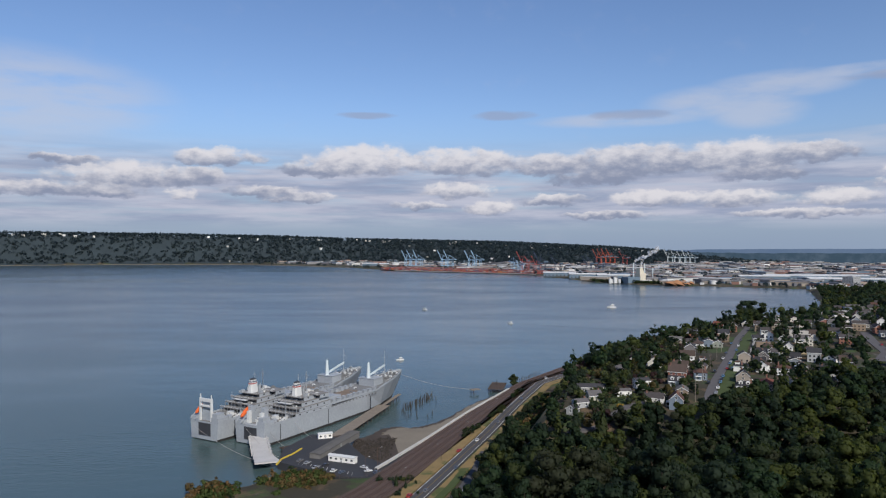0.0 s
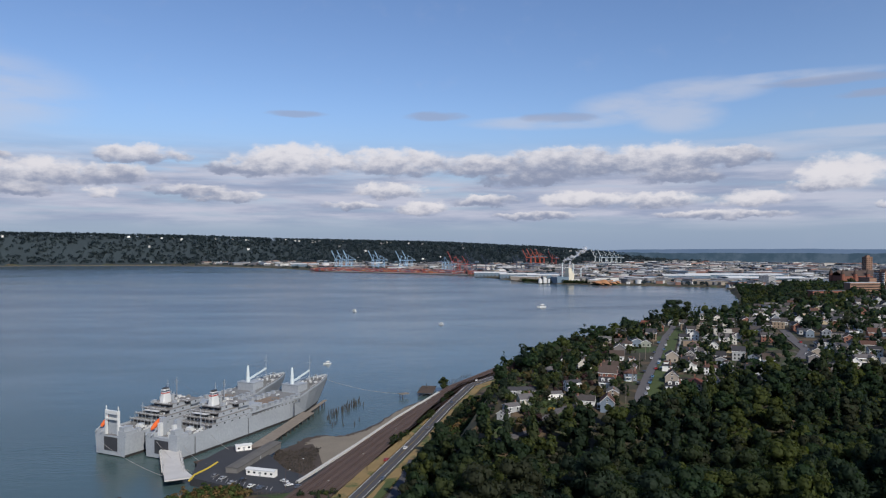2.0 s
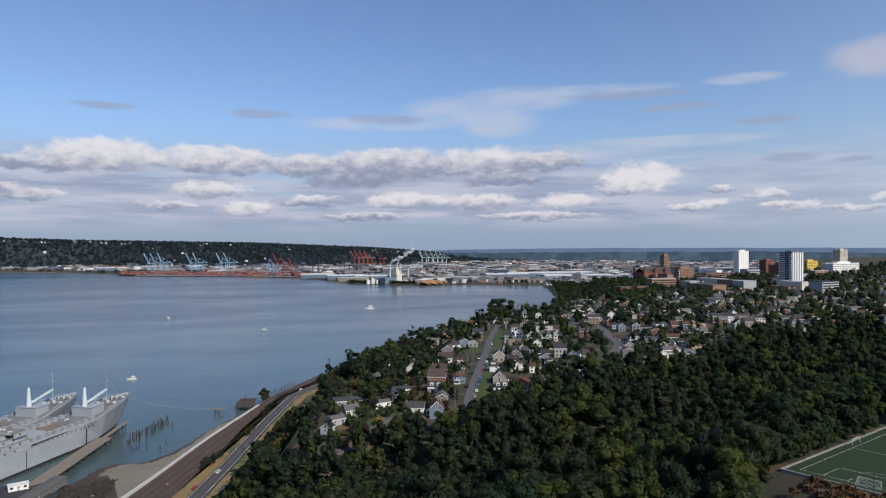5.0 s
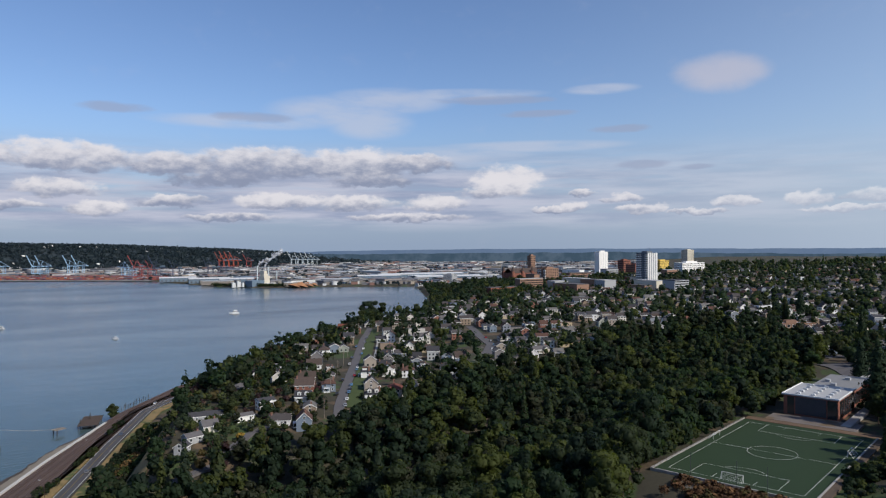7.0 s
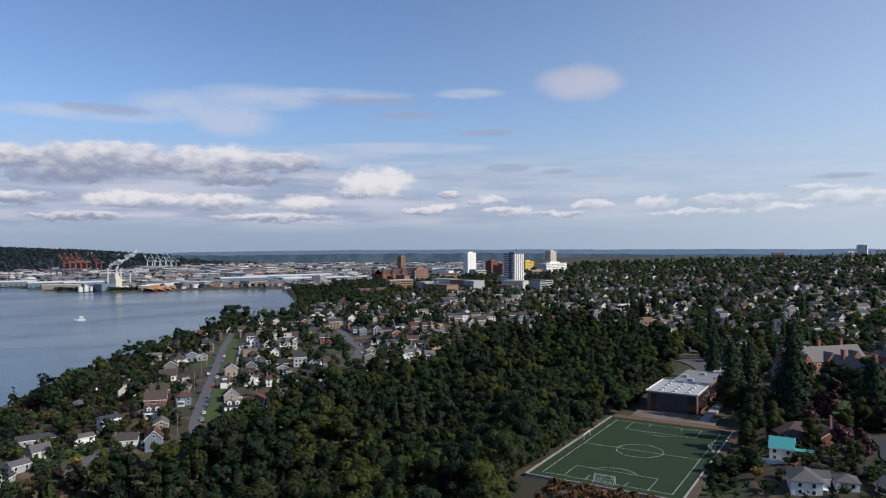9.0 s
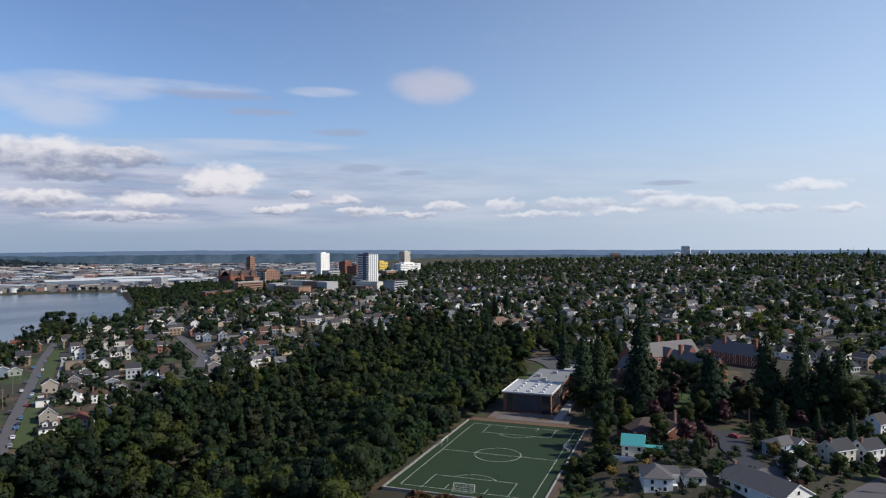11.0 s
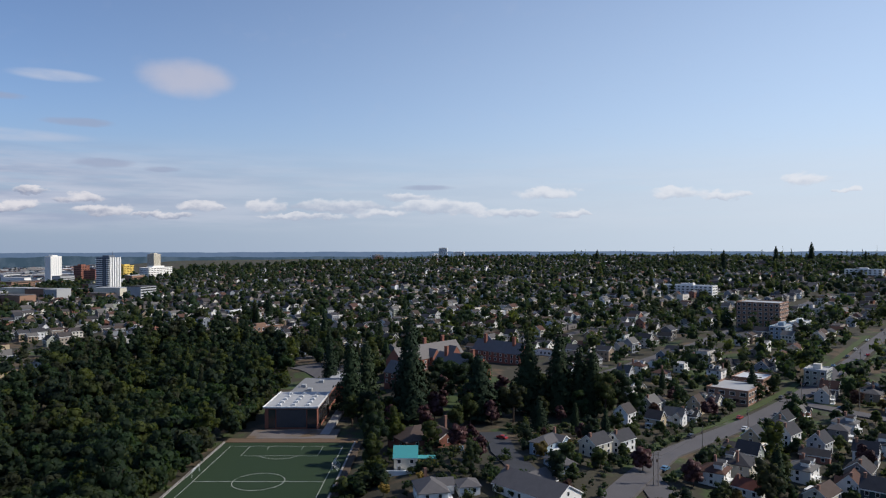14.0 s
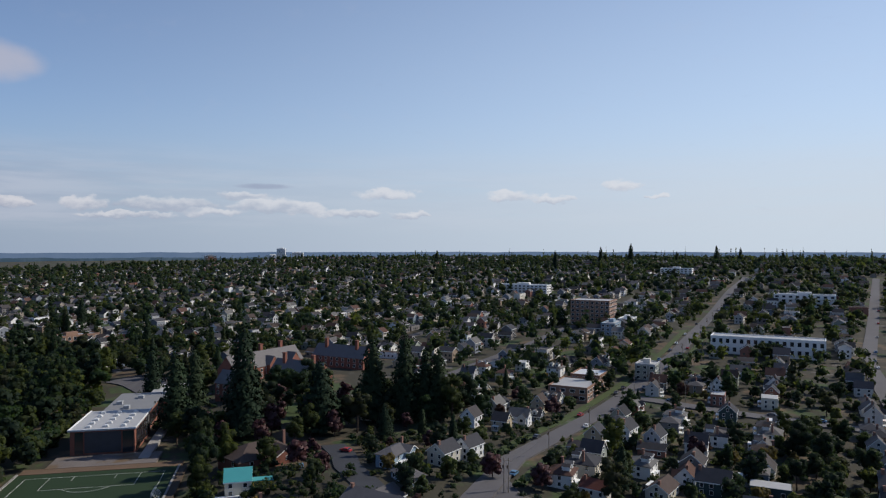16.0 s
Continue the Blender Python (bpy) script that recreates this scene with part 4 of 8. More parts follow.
# Bushes on the near point, rocks at its foot.
flat("point", [(-140, 320), (-128, 352), (-116, 360), (-101, 366), (-92, 384), (-78, 385), (-62, 372), (-60, 340), (-90, 300)], -2, 3.2, dry_grass, "dry grass on a small point by the water", "grass")
spots = []
for _ in range(240):
    q = rng.uniform()
    x, y = (-115 + rng.normal() * 6, 352 + rng.normal() * 6) if q < 0.38 else (-78 + rng.normal() * 9, 372 + rng.normal() * 7)
    if x + 0.4 * (y - 352) < -128 or y > 384 + 0.2 * (x + 70):
        continue
    spots.append((x, y, 2.6, rng.uniform(2.5, 6.5), rng.uniform(1.6, 3.2)))
grove("shrubs", spots, shrub_mat, "green and russet shrubs on the point", "shrubs", 200, 31, 0.0, 0.75)
s = Solid()
for k in range(220):
    a = rng.uniform()
    x, y = (-132 + 30 * a + rng.normal(), 352 + 14 * a + rng.normal() * 1.5) if k < 120 else (-100 + 12 * a + rng.normal(), 368 + 18 * a + rng.normal())
    r = rng.uniform(0.5, 1.3)
    s.box(-r, r, -r * 0.7, r * 0.7, -r, r * 0.6, 0, pose(x, y, 0.4, rng.uniform(-30, 30), rng.uniform(-30, 30), rng.uniform(0, 360)))
put("rocks", s.mesh("rocks", concrete), label="grey boulders along the water's edge", category="rocks", kind="stuff")


# ---- pier and pilings ----
def deck_on(name, a, b, wide, z, label, wood=timber):
    a, b = Vector((*a, 0)), Vector((*b, 0))
    d, length = (b - a).normalized(), (b - a).length
    pier = thing(name, Matrix.Translation(a) @ pose(0, 0, 0, 0, 0, math.degrees(math.atan2(d.y, d.x))), label, "pier")
    x = 0.0
    k = 0
    while x < length:
        wd = min(3.0, length - x)
        part("plank", Solid().box(x, x + wd - 0.08, -wide / 2, wide / 2, z - 0.35, z - 0.02 * (k % 3)), wood, pier)
        x += 3.0
        k += 1
    for x in np.arange(1.5, length, 7.5):
        for y in (-wide / 2 + 0.6, wide / 2 - 0.6):
            part("piling", Solid().tube((x, y, -4), (x, y, z - 0.35), 0.32, 0.28, 7), wet_pile, pier)
    return pier


deck_on("pier", (-72, 452), (-46, 548), 9.5, 3.6, "weathered timber wharf on dark pilings beside the ship")
deck_on("pier", (-47, 545), (-36, 588), 3.0, 3.8, "narrow pale catwalk out to a mooring post")
deck_on("pier", (-98, 430), (-64, 458), 9.0, 3.9, "dark timber apron beside the moored ship", bark)
kerb = thing("kerb", pose(0, 0, 0), "yellow painted kerb along the car park's edge", "kerb")
for a_, b_ in (((-94, 398), (-93.5, 408)), ((-93.5, 408), (-89, 418)), ((-89, 418), (-86, 429))):
    part("kerb_stone", Solid().beam((*a_, 4.5), (*b_, 4.5), 0.9, 0.7), kerb_yellow, kerb)
deck_on("pier", (45, 608), (51, 637), 13, 3.4, "short dark timber pier at the sea wall's end", bark)
for x, y, z in ((41, 616, 6.5), (48, 628, 7.5)):
    put("bollard_post", Solid().tube((0, 0, -3), (0, 0, z), 0.4, 0.3, 7).mesh("bollard_post", wet_pile), label="tall dark mooring post on the pier", category="post", m=pose(x, y, 0))
deck_on("pier", (24, 605), (31, 609), 5.5, 3.6, "small square mooring platform standing in the water")
for k, (x, y) in enumerate([(-31 + 0.36 * i + rng.normal() * 2.0, 536 + 0.80 * i + 7 * (i % 3) + rng.normal() * 2) for i in range(62)] + [(-30 + 2.4 * i + rng.normal() * 3, 528 + rng.normal() * 5) for i in range(9)] + [(66 + 2.0 * i, 655 + 3.0 * i + rng.normal() * 2) for i in range(16)]):
    put("piling", Solid().tube((0, 0, -3), (rng.normal() * 0.15, rng.normal() * 0.15, rng.uniform(1.2, 4.2)), 0.30, 0.24, 7).mesh("piling", wet_pile), label="old dark timber piling standing in the water", category="piling", group="old pilings", m=pose(x, y, 0))

# Ruined footings and rubble on the shore side of the wharf.
flat("mud_flat", [(-58, 458), (-54, 440), (-56, 424), (-46, 408), (-36, 402), (-27, 428), (-31, 452), (-36, 470), (-47, 466)], -1.0, 1.9, mud_mat, "dark muddy shore full of rotted timber", "mud")
s = Solid()
for k in range(150):
    a, b = rng.uniform(0, 1, 2)
    x, y = -56 + 24 * b, 416 - 4 * b + (40 + 10 * b) * a
    t_ = rng.uniform(0, 2 * math.pi)
    l_ = rng.uniform(1.0, 3.4)
    s.beam((x, y, 2.0), (x + l_ * math.cos(t_), y + l_ * math.sin(t_), rng.uniform(2.0, 2.9)), 0.45, 0.4)
for k in range(460):
    a, b = rng.uniform(0, 1, 2)
    x, y = -56 + 25 * b, 414 - 4 * b + (42 + 10 * b) * a
    s.tube((x, y, 0.5), (x + rng.normal() * 0.2, y + rng.normal() * 0.2, rng.uniform(1.4, 3.4)), 0.35, 0.3, 5)
put("rubble", s.mesh("rubble", wet_pile), label="field of rotted dark piling stumps", category="pilings", kind="stuff")


def shed_on(name, x, y, z, turn, w_, d_, h, wall_m, roof_m, label, windows=4):
    shed = thing(name, pose(x, y, z, 0, 0, turn), label, "building")
    part("wall", Solid().box(-w_ / 2, w_ / 2, -d_ / 2, d_ / 2, -1, h), wall_m, shed)
    r = Solid()
    gable(r, -w_ / 2, w_ / 2, -d_ / 2, d_ / 2, h, 0.5, 0.35)
    part("roof", r, roof_m, shed)
    for k in range(windows):
        px_ = -w_ / 2 + (k + 0.5) * w_ / windows
        add_window(shed, px_, -d_ / 2 - 0.02, h * 0.55, 180, 1.4, 1.1)
        add_window(shed, px_, d_ / 2 + 0.02, h * 0.55, 0, 1.4, 1.1)
    part("door", Solid().box(-0.5, 0.5, -d_ / 2 - 0.05, -d_ / 2 + 0.05, 0, 2.1), grey_wall, shed)
    return shed


shed_on("pier_shed", -66, 434, 4.3, 71, 52, 7.0, 2.6, shed_grey, shed_top, "long low grey shed on the pier", 0)
shed_on("trailer_office", -57.5, 404, 4.3, -22, 17, 3.6, 3.2, white_wall, ship_white, "white office trailer in the car park", 5)
shed_on("trailer_office", -76, 453, 4.3, 20, 9, 4, 3.0, white_wall, ship_white, "white hut beside the wharf", 3)
fence = thing("chain_fence", pose(0, 0, 0), "low mesh fence between car park and rails", "fence")
for k in range(12):
    x, y = -60 + 27 * k / 11, 377 + 14 * max(0, k - 6) / 5 - 6 * min(k, 6) / 6
    part("post", Solid().tube((x, y, 3), (x, y, 6.4), 0.06, sides=5), rail_mat, fence)
for z in (5.0, 5.7, 6.3):
    part("fence_rail", Solid().beam((-60, 377, z), (-44, 371, z), 0.06).beam((-44, 371, z), (-33, 385, z), 0.06), rail_mat, fence)


# ---- ships ----
def ship_on(name, label, ramp_up):
    ship = thing(name, pose(0, 0, 0), label, "ship")
    secs = [(0, 12.0, 12.8, 0.6), (10, 12.8, 13.0, -1), (60, 13.0, 13.0, -2), (108, 12.2, 13.0, -2), (132, 8.2, 12.4, -2), (146, 3.6, 10.6, -2), (155, 0.9, 8.2, -1.5), (160, 0.45, 6.4, 2.5), (166, 0.3, 4.0, 9), (173, 0.1, 0.7, 17.5)]
    top_z = lambda x: float(np.interp(x, [0, 60, 64, 122, 134, 172], [12.5, 12.5, 14.5, 14.5, 17.5, 21.0]))
    s = Solid()
    for i, (x, wl, dk, lo) in enumerate(secs):
        z = top_z(x)
        zw = max(lo + 0.5, 1.6)
        s.v += [(x, -wl, lo), (x, -wl, zw), (x, -dk, z), (x, dk, z), (x, wl, zw), (x, wl, lo)]
        if i:
            k = 6 * i
            for a, slot in ((0, 1), (1, 0), (2, 2), (3, 0), (4, 1), (5, 1)):
                b_ = (a + 1) % 6
                s.f.append((k - 6 + a, k + a, k + b_, k - 6 + b_)[::-1])
                s.s.append(slot)
    s.f += [(0, 1, 2, 3, 4, 5)]
    s.s += [0]
    part("hull", s, [haze_grey, boot_mat, deck_grey], ship)
    rim = Solid()
    for side in (-1, 1):
        xs = [0, 30, 60, 64, 100, 122, 132, 146, 155, 160, 166, 173]
        dks = np.interp(xs, [q[0] for q in secs], [q[2] for q in secs])
        for a, b, da, db in zip(xs, xs[1:], dks, dks[1:]):
            rim.beam((a, side * da, top_z(a) + 0.6), (b, side * db, top_z(b) + 0.6), 0.25, 1.3)
    part("bulwark", rim, haze_grey, ship)
    # Side openings, seams and fenders on the hull.
    for side in (-1, 1):
        for k in range(14):
            part("hull_port", Solid().box(66 + 4 * k, 67.6 + 4 * k, side * 12.95 - 0.15, side * 12.95 + 0.15, 12.6, 13.6), deck_grey, ship)
        for x in (14, 62, 112):
            part("hull_seam", Solid().box(x, x + 0.5, side * 13.0 - 0.12, side * 13.0 + 0.12, 1.8, 12.0), dark_steel, ship)
        for k in range(9):
            part("deck_vent", Solid().box(68 + 6.2 * k, 71 + 6.2 * k, side * 11.2 - 1.2, side * 11.2 + 1.2, 14.5, 17.2).box(67.8 + 6.2 * k, 71.2 + 6.2 * k, side * 11.2 - 1.4, side * 11.2 + 1.4, 17.2, 17.5), haze_grey, ship)
    # Stern: a door between two blocks, with the lifeboat on its slide.
    part("stern_door", Solid().box(-0.25, 0.4, -6.0, 5.0, 3.2, 11.4), dark_steel, ship)
    part("stern_block", Solid().box(0.2, 9, -12.6, -6.4, 12.5, 15.5).box(0.6, 7, -11, -7, 15.5, 18), haze_grey, ship)
    part("stern_block", Solid().box(0.2, 12, 5.6, 12.6, 12.5, 15.0), haze_grey, ship)
    for y in (6.6, 11.2):
        part("lifeboat_slide", Solid().beam((-1.5, y, 13.6), (10.5, y, 22.0), 0.5, 0.7).beam((9.5, y, 12.5), (9.5, y, 21.5), 0.45), haze_grey, ship)
    boat = Solid()
    q = Matrix.Translation((4.6, 8.9, 19.2)) @ pose(0, 0, 0, 0, -35, 0)
    rows_ = [(-4.6, 0.35), (-3.6, 1.0), (-1, 1.35), (2, 1.35), (3.8, 1.0), (4.7, 0.3)]
    for i, (x, r) in enumerate(rows_):
        ring_ = [q @ Vector((x, r * math.cos(t), 1.1 * r * math.sin(t))) for t in np.linspace(0, 2 * math.pi, 9)[:-1]]
        boat.v += [tuple(p_) for p_ in ring_]
        if i:
            k = 8 * i
            for a in range(8):
                boat.f.append((k - 8 + a, k - 8 + (a + 1) % 8, k + (a + 1) % 8, k + a))
                boat.s.append(0)
    boat.f += [tuple(range(8))[::-1], tuple(range(40, 48))]
    boat.s += [0, 0]
    part("lifeboat", boat, orange_mat, ship, "orange free-fall lifeboat")
    if ramp_up:
        for y in (-5.5, 4.6):
            part("gantry_post", Solid().box(0.6, 2.0, y - 0.6, y + 0.6, 11, 27.5).tube((1.2, y, 27.5), (1.2, y, 30), 0.3), ship_white, ship)
        part("gantry_beam", Solid().box(0.4, 2.2, -5.5, 4.6, 25.2, 27.2).box(0.4, 2.2, -5.5, 4.6, 21.8, 22.6), ship_white, ship)
        part("raised_ramp", Solid().box(2.2, 3.0, -4.6, 3.8, 8, 24.5), haze_grey, ship)
    else:
        for y in (-6.5, 4.8):
            part("gantry_post", Solid().box(3.0, 5.4, y - 1.0, y + 1.0, 11, 20.5), ship_white, ship)
        part("gantry_beam", Solid().box(0.2, 3.0, -6.0, 5.0, 11.6, 13.0), haze_grey, ship)
        for y in (-7.4, 4.0):
            part("stern_tower", Solid().box(5.5, 9, y, y + 3, 12.5, 23.0), haze_grey, ship)
    for k in range(4):
        part("deck_locker", Solid().box(13 + 4.5 * k, 15.5 + 4.5 * k, -9 + 3.5 * (k % 3), -6 + 3.5 * (k % 3), 12.5, 14.6 + 0.8 * (k % 2)), [haze_grey, ship_white][k % 2], ship)
    # Accommodation, tier by tier, with window bands, rails and wings.
    tiers = [(29, 66, 12.8, 12.5, 15.2), (33, 65, 12.6, 15.4, 18.0), (37, 64, 11.0, 18.2, 20.8), (42, 63, 8.6, 21.0, 23.4), (54, 63, 12.6, 21.0, 23.6)]
    for x0, x1, hw, z0, z1 in tiers:
        part("deckhouse", Solid().box(x0, x1, -hw, hw, z0, z1), haze_grey, ship)
        part("deck_plate", Solid().box(x0 - 3.2, x1 + 0.3, -hw - 0.1, hw + 0.1, z1, z1 + 0.2), deck_tan, ship)
        # A dark sheet on the solid wall paints the open decks' shade.
        part("gallery", Solid().box(x0 - 0.04, x0 + 0.02, -hw + 0.5, hw - 0.5, z0 + 0.3, z1 - 0.2), dark_steel, ship)
        for y in np.arange(-hw + 0.2, hw, 3.1):
            part("stanchion", Solid().box(x0 - 3.0, x0 - 2.75, y, y + 0.25, z0, z1 + 1.2), haze_grey, ship) if z0 < 16 else None
        for side in (-1, 1):
            for k in range(int((x1 - x0) / 7)):
                part("porthole", Solid().box(x0 + 3.5 + 7 * k, x0 + 4.7 + 7 * k, side * hw - 0.05, side * hw + 0.05, z0 + 1.1, z0 + 2.0), glass, ship)
        part("deck_rail", Solid().beam((x0 - 3.0, -hw, z1 + 1.2), (x0 - 3.0, hw, z1 + 1.2), 0.12).beam((x0 - 3.0, -hw, z1 + 0.7), (x0 - 3.0, hw, z1 + 0.7), 0.12), ship_white, ship)
    part("awning", Solid().box(31, 37.4, -6, 6, 20.4, 20.6), ship_white, ship, "white awning")
    def taper(z0, z1, grow=0.0):
        t_ = Solid()
        for z in (z0, z1):
            k = 1.0 - 0.035 * (z - 23.4)
            t_.v += [(44 + (k * x) + grow * (1 if x > 0 else -1), k * y + grow * (1 if y > 0 else -1), z) for x, y in ((-3.6, -1.6), (-2.6, -2.3), (2.6, -2.3), (3.6, -1.6), (3.6, 1.6), (2.6, 2.3), (-2.6, 2.3), (-3.6, 1.6))]
        t_.f = [tuple(range(8))[::-1], tuple(range(8, 16))] + [(i, (i + 1) % 8, 8 + (i + 1) % 8, 8 + i) for i in range(8)]
        t_.s = [0] * 10
        return t_

    funnel = part("funnel", taper(23.4, 32.4), ship_white, ship)
    part("funnel_cap", taper(32.4, 33.4, -0.3), dark_steel, funnel)
    part("funnel_band", taper(29.6, 30.4, 0.06), crane_red, funnel, "red band")
    part("funnel_band", taper(30.9, 31.6, 0.06), crane_dark, funnel, "dark blue band")
    for k in range(6):
        part("vent_pipe", Solid().tube((48.5 + 0.7 * (k % 3), -1.5 + 1.2 * (k // 3), 23.4), (48.5 + 0.7 * (k % 3), -1.5 + 1.2 * (k // 3), 27 + 1.2 * (k % 4)), 0.3, sides=6), haze_grey, ship)
    for x, y in ((56, -9), (56, 8), (45, -7), (40, 6), (58, 2)):
        part("deck_unit", Solid().box(x - 1.3, x + 1.3, y - 1, y + 1, 23.4 if abs(y) < 8 else 18.2, 25.4 if abs(y) < 8 else 21.8), ship_white if x > 50 else haze_grey, ship)
    for x, y, z in ((50, 4, 37), (53, -1, 39), (55, 1.5, 37.5), (24, -8, 26), (33, 9, 25), (66, -10, 25)):
        m_ = part("mast", Solid().tube((x, y, 12.5), (x, y, z), 0.28, 0.12, 6), haze_grey, ship)
        part("yard", Solid().beam((x, y - 1.6, z - 2.5), (x, y + 1.6, z - 2.5), 0.16).beam((x, y - 1.0, z - 4), (x, y + 1.0, z - 4), 0.16), haze_grey, m_)
    # Weather deck: hatches, housings, then the crane and the fore mast.
    for k in range(5):
        part("hatch", Solid().box(86 + 7.4 * k, 93 + 7.4 * k, -8.4, 8.4, 14.5, 15.0 - 0.1 * (k % 2)), deck_brown, ship)
    for x0, x1, hw, z1 in ((68, 76, 9, 19.0), (77, 84, 7, 17.6)):
        part("deckhouse", Solid().box(x0, x1, -hw, hw, 14.5, z1), haze_grey, ship)
    part("deckhouse", Solid().box(124, 136, -7.5, 7.5, 15, 22.0).box(123.6, 136.4, -7.9, 7.9, 22.0, 22.25), haze_grey, ship)
    crane = part("crane_post", Solid().tube((127, 0, 22), (127, 0, 33.5), 1.7, 0.9, 8).tube((127, 0, 33.5), (127, 0, 35), 0.9, 0.2, 8), crane_pale, ship)
    part("crane_boom", Solid().beam((128, 0, 24.0), (149, 0, 29.0), 1.0, 1.3), crane_pale, crane)
    mast = part("mast", Solid().tube((149, 0, 18), (149, 0, 41), 0.32, 0.1, 6), haze_grey, ship)
    part("yard", Solid().beam((149, -2.2, 35), (149, 2.2, 35), 0.2), haze_grey, mast)
    for x, y in ((142, 3), (142, -3), (154, 2), (154, -2), (160, 0)):
        part("winch", Solid().box(x - 1.2, x + 1.2, y - 0.9, y + 0.9, 18, 20.2), deck_grey, ship)
    # Small gear: lockers, reels, pipes and stays.
    r = np.random.default_rng(17)
    gear, pale = Solid(), Solid()
    for x0, x1, hw, z, n_ in ((2, 27, 11, 12.5, 46), (34, 40, 11, 18.2, 12), (38, 62, 10, 20.9, 26), (44, 62, 8, 23.6, 22), (137, 166, 6, 18.2, 40), (86, 122, 11, 14.6, 16)):
        for k in range(n_):
            x, y = r.uniform(x0, x1), r.uniform(-hw, hw) * (1.0 if x < 137 else 1.0 - 0.02 * (x - 137))
            a_, b_, h = r.uniform(0.25, 1.1), r.uniform(0.25, 1.0), r.uniform(0.5, 2.0)
            zz = z + (0.11 * (x - 137) if x > 137 else 0.0)
            (gear if k % 2 else pale).box(x - a_, x + a_, y - b_, y + b_, zz - 0.3, zz + h)
    part("deck_gear", gear, deck_grey, ship)
    part("deck_locker", pale, ship_white, ship)
    part("deck_plate", Solid().box(0.5, 29, -12.0, 12.0, 12.52, 12.58), deck_tan, ship)
    stays = Solid()
    for a_, b_ in (((127, 0, 34.5), (149, 0, 30)), ((127, 0, 34.5), (148, 0, 36)), ((149, 0, 39), (168, 0, 21.5)), ((53, -1, 38), (24, -8, 25)), ((50, 4, 36), (44, 0, 33)), ((55, 1.5, 36), (66, -10, 24))):
        stays.beam(a_, b_, 0.1)
    part("stay", stays, dark_steel, ship)
    top_ = lambda x: float(np.interp(x, [122, 134, 172], [14.5, 17.5, 21.0]))
    for side in (-1, 1):
        row = Solid()
        for x, y in ((134, 12.2), (142, 11.1), (150, 9.8), (158, 7.5), (166, 4.2)):
            row.beam((x, side * y, top_(x) + 1.0), (x, side * y, top_(x) + 2.4), 0.14)
        part("bow_rail", row.beam((134, side * 12.2, top_(134) + 2.4), (150, side * 9.8, top_(150) + 2.4), 0.12).beam((150, side * 9.8, top_(150) + 2.4), (166, side * 4.2, top_(166) + 2.4), 0.12), ship_white, ship)
    return ship


shipb = ship_on("cargo_ship", "large grey cargo ship with its stern ramp lowered to the pier", False)
shipb.matrix_basis = pose(-124, 452, 0, 0, 0, 90 - 30.6)
shipa = ship_on("cargo_ship", "large grey cargo ship moored outside its twin, stern gantry raised", True)
shipa.matrix_basis = pose(-157, 463, 0, 0, 0, 90 - 29.6)
ramp = thing("stern_ramp", pose(0, 0, 0), "long pale steel vehicle ramp from ship to shore", "ramp")
a, b = Vector((-118.5, 451, 6.5)), Vector((-102, 401, 4.6))
d = (b - a).normalized()
side = Vector((d.y, -d.x, 0)).normalized()
flare = lambda q: (4.6 + 0.5 * q, 4.6 + 5.0 * max(0.0, q - 0.55) ** 1.4 / 0.33)
for k in range(8):
    q0, q1 = k / 8, (k + 1) / 8
    (l0, r0), (l1, r1) = flare(q0), flare(q1)
    p0, p1 = a.lerp(b, q0) - Vector((0, 0, 1.6 * q0 * (1 - q0))), a.lerp(b, q1) - Vector((0, 0, 1.6 * q1 * (1 - q1)))
    quad = (p0 + side * l0, p0 - side * r0, p1 - side * r1 + d * -0.12, p1 + side * l1 + d * -0.12)
    part("ramp_plate", Solid().add([tuple(q) for q in quad] + [tuple(q - Vector((0, 0, 0.8))) for q in quad], [(3, 2, 1, 0), (4, 5, 6, 7), (1, 5, 4, 0), (2, 6, 5, 1), (3, 7, 6, 2), (0, 4, 7, 3)]), ramp_mat, ramp)
for sgn in (-1, 1):
    part("ramp_side", Solid().beam(a + side * sgn * 4.8, a.lerp(b, 0.8) + side * sgn * 5.2, 0.4, 1.3), ramp_mat, ramp)
    for k in range(6):
        q = a.lerp(b, (k + 0.5) / 8) + side * sgn * 5.3
        part("side_frame", Solid().box(-0.5, 0.5, -1.0, 1.0, -1, 0.9, 0, Matrix.Translation(q)), ramp_mat, ramp)
for (x0, y0, z0), (x1, y1, z1) in (((-128, 455, 11), (-96, 412, 4.5)), ((-165, 462, 11), (-104, 402, 4.5)), ((-36, 594, 19), (25, 606, 3.7)), ((-100, 470, 11), (-78, 448, 4.3)), ((-112, 452, 10), (-92, 428, 4.3))):
    cable, p0, p1 = Solid(), Vector((x0, y0, z0)), Vector((x1, y1, z1))
    sag = lambda q: p0.lerp(p1, q) - Vector((0, 0, 3.2 * q * (1 - q) * 4 * 0.8))
    for k in range(10):
        cable.tube(sag(k / 10), sag((k + 1) / 10), 0.11, sides=4)
    put("mooring_line", cable.mesh("mooring_line", concrete), label="slack pale mooring line from ship to shore", category="rope")


